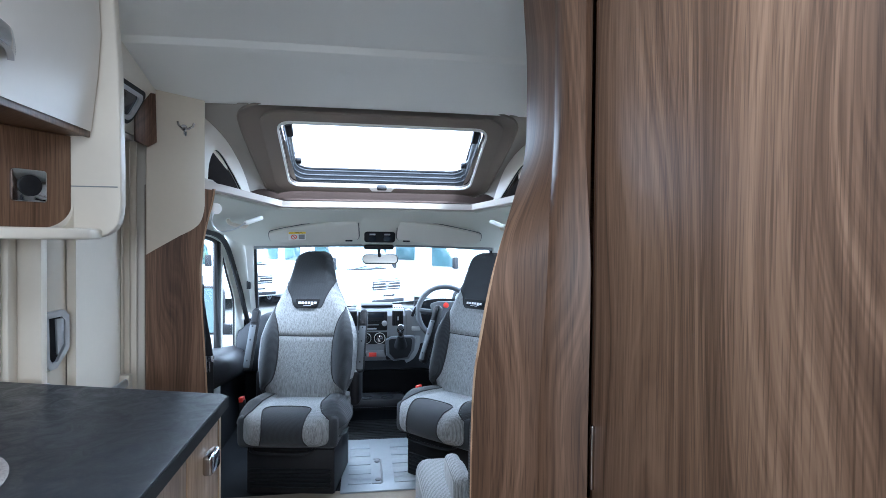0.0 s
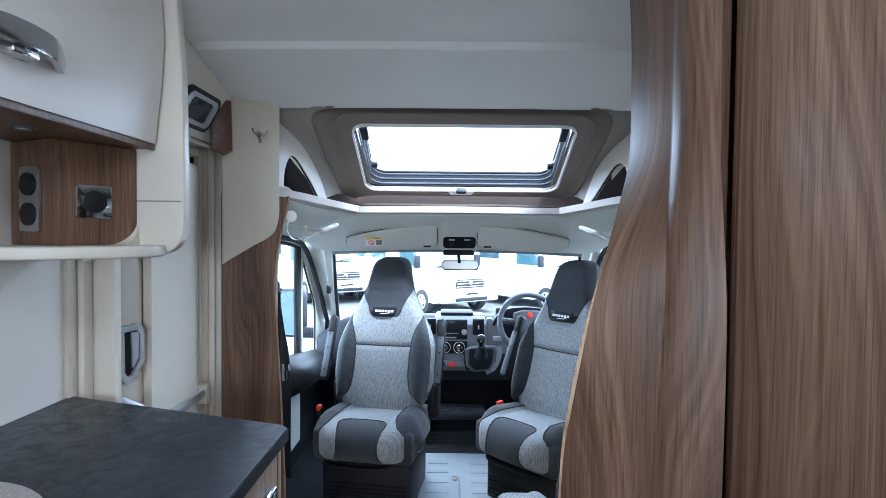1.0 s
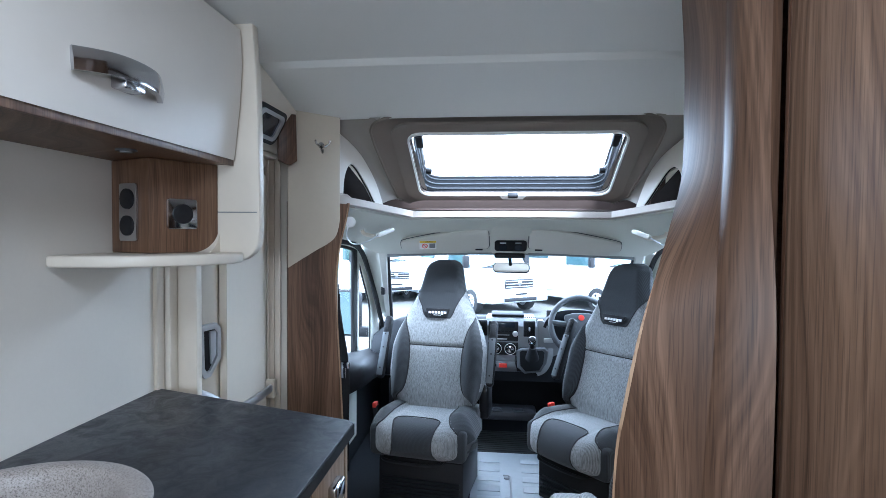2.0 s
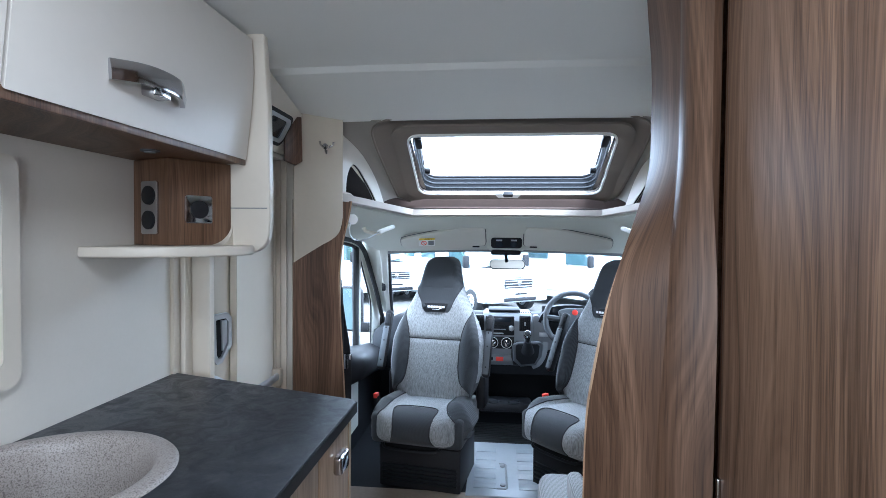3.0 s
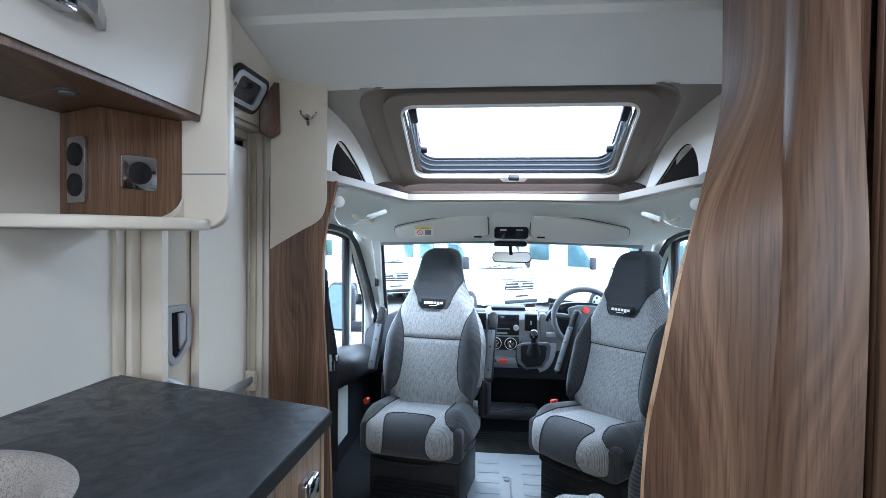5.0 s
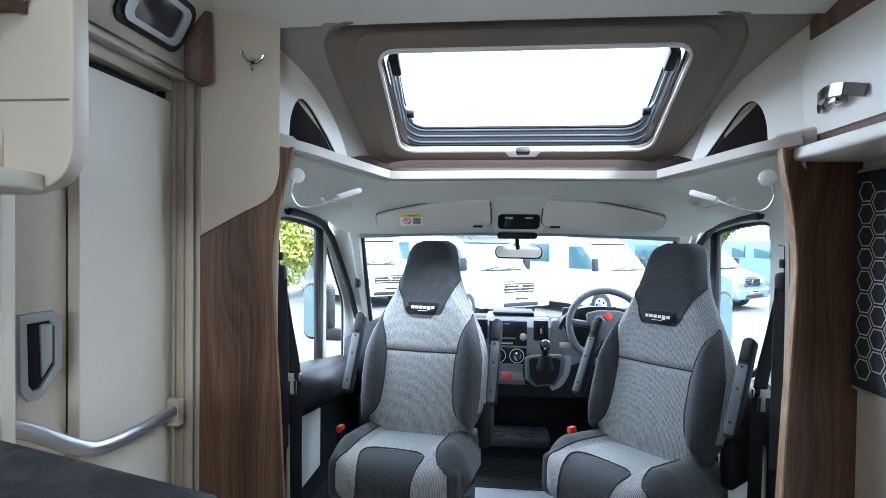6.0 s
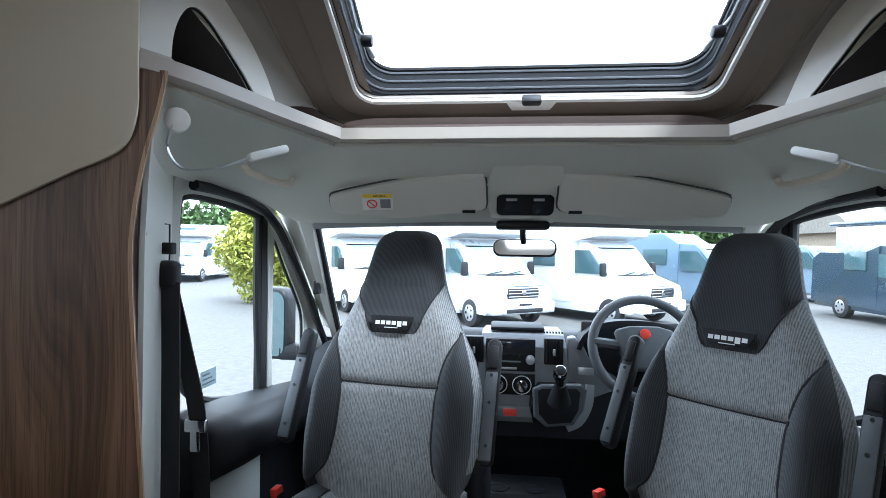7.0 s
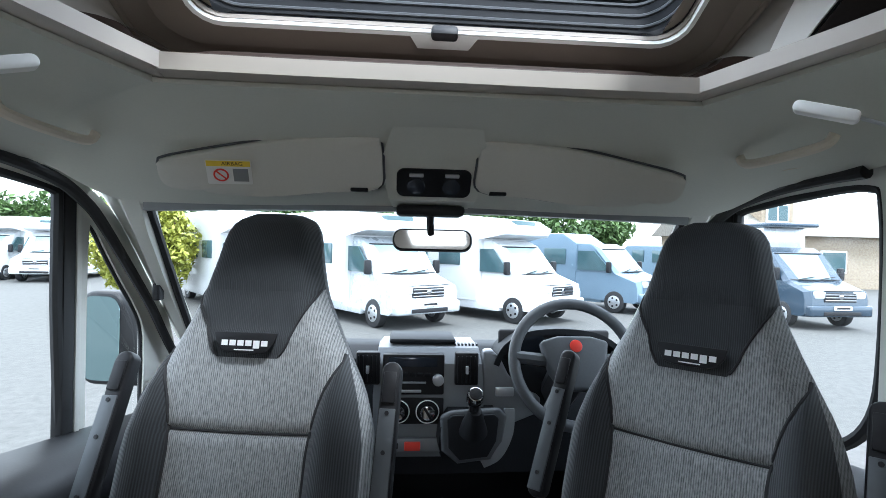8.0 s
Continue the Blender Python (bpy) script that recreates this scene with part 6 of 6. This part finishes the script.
        part("hinge_cover", box(s * 0.245, s * 0.30, 0.13, 0.28, 0.36, 0.56, bevel=0.02, seg=3), BLACK, t, "black recliner cover")
    bk = part("belt_buckle", box(-0.315, -0.285, 0.03, 0.07, 0.34, 0.45, pose(0, 0, 0, 0, -6, 0), 0.006), BLACK, t, "black belt buckle")
    part("release_button", box(-0.312, -0.288, 0.028, 0.068, 0.44, 0.468, pose(0, 0, 0, 0, -6, 0), 0.004), RED, bk, "red release button")
    return t


seat = cab_seat((-0.425, 2.265, 0), -9, "grey two-tone cab seat turned to face the living space")
driver = copy_thing(seat, pose(0.460, 2.20, 0, 0, 0, -46))
driver["label"] = "grey two-tone cab seat turned diagonally towards the aisle"

# floor plate between the seats
plate = thing("floor_plate", "grey metal floor plate with raised ribs between the cab seats", "floor plate")
part("sheet", box(-0.20, 0.25, 2.04, 2.76, 0.0, 0.010, bevel=0.003), MAT_GREY, plate)
for x in (-0.10, 0.15):
    for k in range(5):
        part("rib", box(x - 0.062, x + 0.062, 2.12 + 0.12 * k, 2.185 + 0.12 * k, 0.009, 0.015, bevel=0.0025), MAT_GREY, plate)
part("channel", tube([(-0.035, 2.12, 0.010), (0.015, 2.12, 0.010), (0.022, 2.135, 0.010), (0.022, 2.42, 0.010), (0.01, 2.435, 0.010), (-0.02, 2.435, 0.010)], 0.006, 8), GREY, plate, "grey pressed channel")
for x, y in ((0.0, 2.16), (0.0, 2.40)):
    part("floor_bolt", cyl(0.016, 0.010, Matrix.Translation((x, y, 0.014)), 16, bevel=0.003), GREY, plate)
mat = thing("rubber_mat", "black ribbed rubber mat on the cab floor", "mat")
part("sheet", box(-0.24, 0.34, 2.765, 3.16, -0.012, 0.0, bevel=0.003), RUBBER, mat)
for k in range(12):
    part("rib", box(-0.22, 0.32, 2.78 + 0.031 * k, 2.788 + 0.031 * k, -0.001, 0.004, bevel=0), RUBBER, mat)

# ---------------------------------------------------------------- outside
GROUND = -0.80
ASPHALT = speckled("gravel_yard", [(0.3, (0.058, 0.056, 0.052)), (0.5, (0.075, 0.073, 0.069)), (0.75, (0.098, 0.094, 0.088))], 9.0, 0.9, 0.4)
bm = bmesh.new()
bmesh.ops.create_grid(bm, x_segments=2, y_segments=2, size=400, matrix=Matrix.Translation((0, 0, GROUND)))
structure("ground", bm, ASPHALT, "grey gravel yard", "ground")
VAN_WHITE = plain("van_white", (0.66, 0.67, 0.68), 0.25, grain=0.02, scale=5, bump=0, coat=0.4)
VAN_SILVER = plain("van_silver", (0.50, 0.53, 0.56), 0.28, 0.3, grain=0.02, scale=5, bump=0, coat=0.4)
VAN_BLUE = plain("van_blue_grey", (0.14, 0.20, 0.26), 0.25, 0.2, grain=0.03, scale=5, bump=0, coat=0.5)
VAN_NAVY = plain("van_navy", (0.03, 0.05, 0.075), 0.2, 0.2, grain=0.03, scale=5, bump=0, coat=0.5)
# paler than the side glass: the sky's reflection is painted into it
VAN_SCREEN = plain("van_windscreen_sky", (0.22, 0.30, 0.31), 0.08, grain=0.1, scale=3, bump=0)
VAN_GLASS = plain("van_glass", (0.05, 0.09, 0.10), 0.06, grain=0.1, scale=3, bump=0)
PLATE = plain("plate_white", (0.8, 0.8, 0.78), 0.4)
LENS = plain("headlight_lens", (0.65, 0.68, 0.70), 0.12, 0.3, grain=0.05)


def vehicle(name, label, category, at, turn, paint, length, height, width, coach, lower=None, group=""):
    """A parked van or coachbuilt motorhome; its nose looks along its own -y."""
    t = thing(name, label, category, at, turn, group=group)
    lower = lower or paint
    w, hw = width, width / 2
    cabw = min(width, 2.0) / 2
    # cab: side profile drawn across
    nose = [(0.0, 0.42), (0.0, 0.80), (0.06, 1.02), (0.75, 1.25), (1.45, 2.02), (1.75, 2.16), (2.3, 2.18), (2.3, 0.38), (0.1, 0.35)]
    def across(prof, half, inset_top=0.10):
        rows = []
        for k, x in enumerate((-half, -half * 0.86, half * 0.86, half)):
            edge = k in (0, 3)
            rows.append([Vector((x * (1 - (inset_top * max(0, z - 1.0) if edge else 0)), y + (0.10 if edge and y < 1.5 else 0), z - (0.03 if edge and z > 1.0 else 0))) for y, z in prof])
        return capped(rows)
    cabp = part("cab_body", across(nose, cabw), lower, t, smooth=20)
    part("front_window", grid([[Vector((x * cabw * 0.84, 0.755 + 0.07 * x * x, 1.29)), Vector((x * cabw * 0.76, 1.365 + 0.06 * x * x, 1.98))] for x in (-1, -0.5, 0, 0.5, 1)], solid=0.02), VAN_SCREEN, cabp, "windscreen with a pale sky reflection in its colour")
    for y, z, f in ((0.735, 1.275, 0.86), (1.36, 1.985, 0.78)):
        part("screen_edge", tube([(x * cabw * f, y + 0.065 * x * x, z) for x in (-1, -0.5, 0, 0.5, 1)], 0.022, 6), BLACK, cabp)
    for x in (-0.55, 0.1):
        part("wiper", tube([(x * cabw, 0.74, 1.29), (x * cabw + 0.5, 0.79, 1.36)], 0.012, 6), BLACK, cabp)
    part("bonnet_gap", tube([(-cabw * 0.84, 0.10, 1.03), (-0.3, 0.035, 1.028), (0.3, 0.035, 1.028), (cabw * 0.84, 0.10, 1.03)], 0.010, 6), BLACK, cabp)
    for s in (-1, 1):
        part("door_window", prism([(0.95, 1.30), (2.15, 1.30), (2.15, 1.92), (1.55, 1.92)], 0.05, at_plane((s * cabw * 0.975 + (0.0 if s > 0 else -0.05), 0, 0), (0, 1, 0), (0, 0, 1))), VAN_GLASS, cabp, "dark cab window")
        part("headlight", box(s * cabw * 0.62 - 0.17, s * cabw * 0.62 + 0.17, -0.02, 0.2, 0.82, 1.02, bevel=0.05), LENS, cabp, "clear headlight")
        part("fog_light", cyl(0.06, 0.05, pose(s * cabw * 0.72, 0.0, 0.52, 90), 14), LENS, cabp)
        mi = part("wing_mirror", box(s * (cabw + 0.06) - 0.09, s * (cabw + 0.06) + 0.09, 0.95, 1.08, 1.25, 1.60, bevel=0.04), BLACK, cabp)
        for y in (0.85, length - 1.3):
            wh = part("wheel", cyl(0.34, 0.22, pose(s * (cabw - 0.10), y, 0.34, 0, 90), 24, bevel=0.03), RUBBER, t, "black tyre")
            part("rim", cyl(0.21, 0.235, pose(s * (cabw - 0.10), y, 0.34, 0, 90), 18, bevel=0.02), ALLOY, wh, "silver wheel")
            for k in range(5):
                a = 2 * math.pi * k / 5
                part("rim_gap", cyl(0.035, 0.245, pose(s * (cabw - 0.10), y + 0.13 * math.cos(a), 0.34 + 0.13 * math.sin(a), 0, 90), 8), BLACK, wh)
    part("grille", box(-0.48, 0.48, -0.02, 0.06, 0.74, 0.98, bevel=0.02), BLACK, cabp, "dark grille")
    for k in range(3):
        part("grille_bar", box(-0.46, 0.46, -0.035, 0.0, 0.77 + 0.075 * k, 0.80 + 0.075 * k, bevel=0.008), CHROME, cabp)
    part("grille_badge", cyl(0.07, 0.03, pose(0, -0.03, 0.88, 90), 16, bevel=0.01), CHROME, cabp)
    part("bumper", box(-cabw * 0.97, cabw * 0.97, -0.08, 0.25, 0.36, 0.66, bevel=0.06, seg=3), lower, cabp)
    part("lower_grille", box(-0.55, 0.55, -0.095, 0.0, 0.40, 0.50, bevel=0.02), BLACK, cabp)
    part("number_plate", box(-0.26, 0.26, -0.105, -0.08, 0.545, 0.645, bevel=0.004), PLATE, cabp, "plain number plate")
    part("plate_bar", box(-0.20, 0.20, -0.11, -0.10, 0.57, 0.62, bevel=0), BLACK, cabp)
    if coach:
        side = [(2.0, 0.50), (2.0, 2.2), (1.15, 2.32), (1.05, 2.50), (1.5, 2.74), (2.6, height), (length, height), (length + 0.05, 0.5)]
        part("living_body", across(side, hw, 0.02), paint, t, smooth=20)
        part("roof_window", box(-0.45, 0.45, 1.22, 1.75, 2.46, 2.72, pose(0, 0, 0), 0.05), VAN_GLASS, t, "dark roof window")
    else:
        side = [(2.25, 0.40), (2.25, 2.17), (2.8, height), (length - 0.3, height), (length, height - 0.2), (length + 0.02, 0.40)]
        part("living_body", across(side, cabw, 0.06), paint, t, smooth=20)
    for s in (-1, 1):
        hx = hw if coach else cabw * 0.97
        for y0, y1 in ((2.65, 3.5), (4.0, 4.7)):
            if y1 < length - 0.2:
                part("side_window", box(s * hx - 0.02, s * hx + 0.02, y0, y1, 1.45, 1.98, bevel=0.015), VAN_GLASS, t, "dark side window")
    part("skirt", box(-hw * 0.95 if coach else -cabw * 0.95, hw * 0.95 if coach else cabw * 0.95, 1.3, length - 0.1, 0.28, 0.5, bevel=0.02), lower, t)
    return t


def on_bearing(across, dist):
    """A place on the yard: metres across per 10 m ahead, and distance."""
    return (across * dist / 10.0, dist + 1.2, GROUND)


ROWV = "parked motorhomes across the yard"
vehicle("motorhome", "white and silver motorhome parked across the yard", "motorhome", on_bearing(0.45, 12.5), 36, VAN_WHITE, 6.9, 2.85, 2.28, True, VAN_SILVER, ROWV)
vehicle("motorhome", "white coachbuilt motorhome parked across the yard", "motorhome", on_bearing(3.05, 13.5), 40, VAN_WHITE, 6.9, 2.85, 2.28, True, None, ROWV)
vehicle("motorhome", "white coachbuilt motorhome partly hidden by its neighbour", "motorhome", on_bearing(-2.2, 14.5), 36, VAN_WHITE, 6.9, 2.9, 2.28, True, None, ROWV)
vehicle("camper_van", "blue-grey panel van camper in the row of motorhomes", "camper van", on_bearing(4.9, 16.0), 40, VAN_BLUE, 5.9, 2.5, 2.05, False, None, ROWV)
vehicle("camper_van", "dark blue-grey camper van parked beside the motorhomes", "camper van", on_bearing(6.6, 20.0), 20, VAN_BLUE, 5.4, 2.2, 1.95, False, None, ROWV)
vehicle("camper_van", "navy camper van with its roof raised", "camper van", on_bearing(8.76, 12.9), 4, VAN_NAVY, 4.9, 1.98, 1.9, False, None, ROWV)
for bx, d, turn, lb in ((-7.75, 24.0, 4, "white motorhome beside the hedge"), (-6.6, 23.7, 8, "white motorhome at the far side of the yard"), (-8.9, 24.5, 2, "white motorhome at the end of the far row")):
    vehicle("motorhome", lb, "motorhome", on_bearing(bx, d), turn, VAN_WHITE, 6.9, 2.9, 2.28, True, None, ROWV)

# trees, hedge and shrub
LEAF = speckled("leaves", [(0.3, (0.03, 0.06, 0.015)), (0.55, (0.07, 0.125, 0.03)), (0.8, (0.13, 0.19, 0.05))], 2.0, 0.6, 0)
LEAF_YELLOW = speckled("golden_leaves", [(0.3, (0.12, 0.14, 0.02)), (0.55, (0.30, 0.31, 0.04)), (0.8, (0.45, 0.42, 0.07))], 2.0, 0.6, 0)
BARK = plain("bark", (0.10, 0.075, 0.05), 0.9, grain=0.3, scale=12, bump=0.5)


def leaves(centre, radii, count, size, seed, shape=1.0):
    rnd = random.Random(seed)
    verts, faces = [], []
    for _ in range(count):
        while True:
            p = Vector((rnd.uniform(-1, 1), rnd.uniform(-1, 1), rnd.uniform(-1, 1)))
            if p.length < 1 and rnd.random() < 0.25 + p.length:
                break
        k = 1.0 + 0.28 * noise.noise(p * 2.3 + Vector((seed, 0, 0)))
        taper = 1.0 - shape * 0.5 * max(0, p.z)
        c = Vector(centre) + Vector((p.x * radii[0] * k * taper, p.y * radii[1] * k * taper, p.z * radii[2] * k))
        e = Euler((rnd.uniform(-1.2, 1.2), rnd.uniform(-1.2, 1.2), rnd.uniform(0, 6.3))).to_matrix()
        s = size * rnd.uniform(0.6, 1.4)
        b = len(verts)
        for q in ((-s, 0, 0), (0, -s * 0.45, s * 0.1), (s, 0, 0), (0, s * 0.45, s * 0.1)):
            verts.append(c + e @ Vector(q))
        faces.append((b, b + 1, b + 2, b + 3))
    return verts, faces


def foliage(name, label, category, trunk_at, height, centre, radii, count, size, seed, mat, shape=1.0):
    t = thing(name, label, category, trunk_at)
    rows = [[Vector((r * math.cos(2 * math.pi * k / 8), r * math.sin(2 * math.pi * k / 8), z)) for k in range(8)] for r, z in ((0.16, 0), (0.12, height * 0.3), (0.07, height * 0.7), (0.02, height * 0.95))]
    part("trunk", capped(rows), BARK, t)
    for k in range(4):
        a = 1.57 * k + seed
        part("limb", tube([(0, 0, height * 0.3), (radii[0] * 0.4 * math.cos(a), radii[1] * 0.4 * math.sin(a), height * 0.55), (radii[0] * 0.7 * math.cos(a), radii[1] * 0.7 * math.sin(a), height * 0.75)], 0.04, 6), BARK, t)
    v, f = leaves(centre, radii, count, size, seed, shape)
    me = bpy.data.meshes.new("crown")
    me.from_pydata(v, [], f)
    me.materials.append(mat)
    c = new("crown", me)
    c.parent = t
    return t


foliage("shrub", "tall golden-green conifer shrub", "shrub", (-7.9, 17.8, GROUND), 3.5, (0, 0, 1.95), (1.55, 1.5, 1.75), 9000, 0.10, 3, LEAF_YELLOW, 1.0)
for x, y, h, sd in ((-5.0, 48, 7.5, 5), (6.0, 50, 7.0, 7), (10, 55, 6.5, 8), (22, 58, 7, 9)):
    foliage("tree", "green broadleaf tree behind the yard", "tree", (x, y, GROUND), h, (0, 0, h * 0.62), (h * 0.45, h * 0.4, h * 0.38), 2600, 0.36, sd, LEAF)
v, f = [], []
for k in range(26):
    a, b = leaves((-60 + 2.9 * k, 46 - 0.12 * k, 1.7), (2.7, 1.3, 3.1 + 0.35 * math.sin(k * 1.7)), 1500, 0.30, 40 + k, 0.3)
    f += [tuple(i + len(v) for i in q) for q in b]
    v += a
me = bpy.data.meshes.new("hedge")
me.from_pydata(v, [], f)
me.materials.append(LEAF)
tagged(new("hedge", me), "long green hedge behind the parked motorhomes", "hedge", kind="stuff")

# building on the far side
BRICK = speckled("tan_brick", [(0.35, (0.22, 0.17, 0.12)), (0.6, (0.32, 0.26, 0.19)), (0.8, (0.38, 0.32, 0.24))], 8, 0.85, 0.2)
ROOFING = speckled("brown_shingle", [(0.35, (0.13, 0.12, 0.10)), (0.7, (0.22, 0.20, 0.17))], 6, 0.85, 0.2)
house = thing("bungalow", "brick building with a brown roof and white window", "building", (25.5, 30.0, GROUND), 0)
part("walls", box(-7, 7, 0, 8, 0, 3.2, bevel=0), BRICK, house)
part("roof", prism([(-0.6, 3.0), (8.6, 3.0), (4.0, 5.6)], 15, at_plane((-7.5, 0, 0), (0, 1, 0), (0, 0, 1))), ROOFING, house)
part("dormer", box(-4.6, -2.6, 0.8, 3.0, 3.5, 5.2, bevel=0.05), BRICK, house)
wdw = part("dormer_window", box(-4.3, -2.9, 0.72, 0.82, 3.8, 4.9, bevel=0.02), WHITE, house, "white dormer window")
for x in (-4.2, -3.55):
    part("pane", box(x, x + 0.55, 0.70, 0.73, 3.9, 4.8, bevel=0), VAN_GLASS, wdw)
for x in (-5.5, -1.5, 2.5):
    wdw = part("window", box(x, x + 1.6, -0.08, 0.02, 0.9, 2.2, bevel=0.02), WHITE, house, "white window")
    part("pane", box(x + 0.1, x + 1.5, -0.10, -0.07, 1.0, 2.1, bevel=0), VAN_GLASS, wdw)

# door mirrors of the cab
for s in (-1, 1):
    dm = thing("door_mirror", "black-cased door mirror outside the cab", "mirror", group="door mirrors")
    mm = at_plane((s * 1.20, 3.30, 0.80), (1, s * 0.25, 0), (0, 0, 1))
    part("case", prism(rounded(0.19, 0.36, 0.06), -0.09, mm, 0.02, 3), BLACK, dm)
    part("glass", prism(rounded(0.165, 0.32, 0.05), 0.004, mm), TEAL_REFLECTION, dm, "mirror glass with a teal reflection in its colour")
    part("arm", box(s * 1.0, s * 1.16, 3.28, 3.36, 0.62, 0.70, bevel=0.02), BLACK, dm)
# raised roof of the navy camper
rr = thing("raised_roof", "grey canvas pop-up roof on the navy camper van", "camper roof", on_bearing(8.76, 12.9), 4)
part("canvas", box(-0.7, 0.7, 1.9, 4.2, 1.97, 2.75, bevel=0.05), VAN_SILVER, rr)
part("lid", box(-0.78, 0.78, 1.5, 4.4, 2.75, 2.87, bevel=0.05), VAN_NAVY, rr)
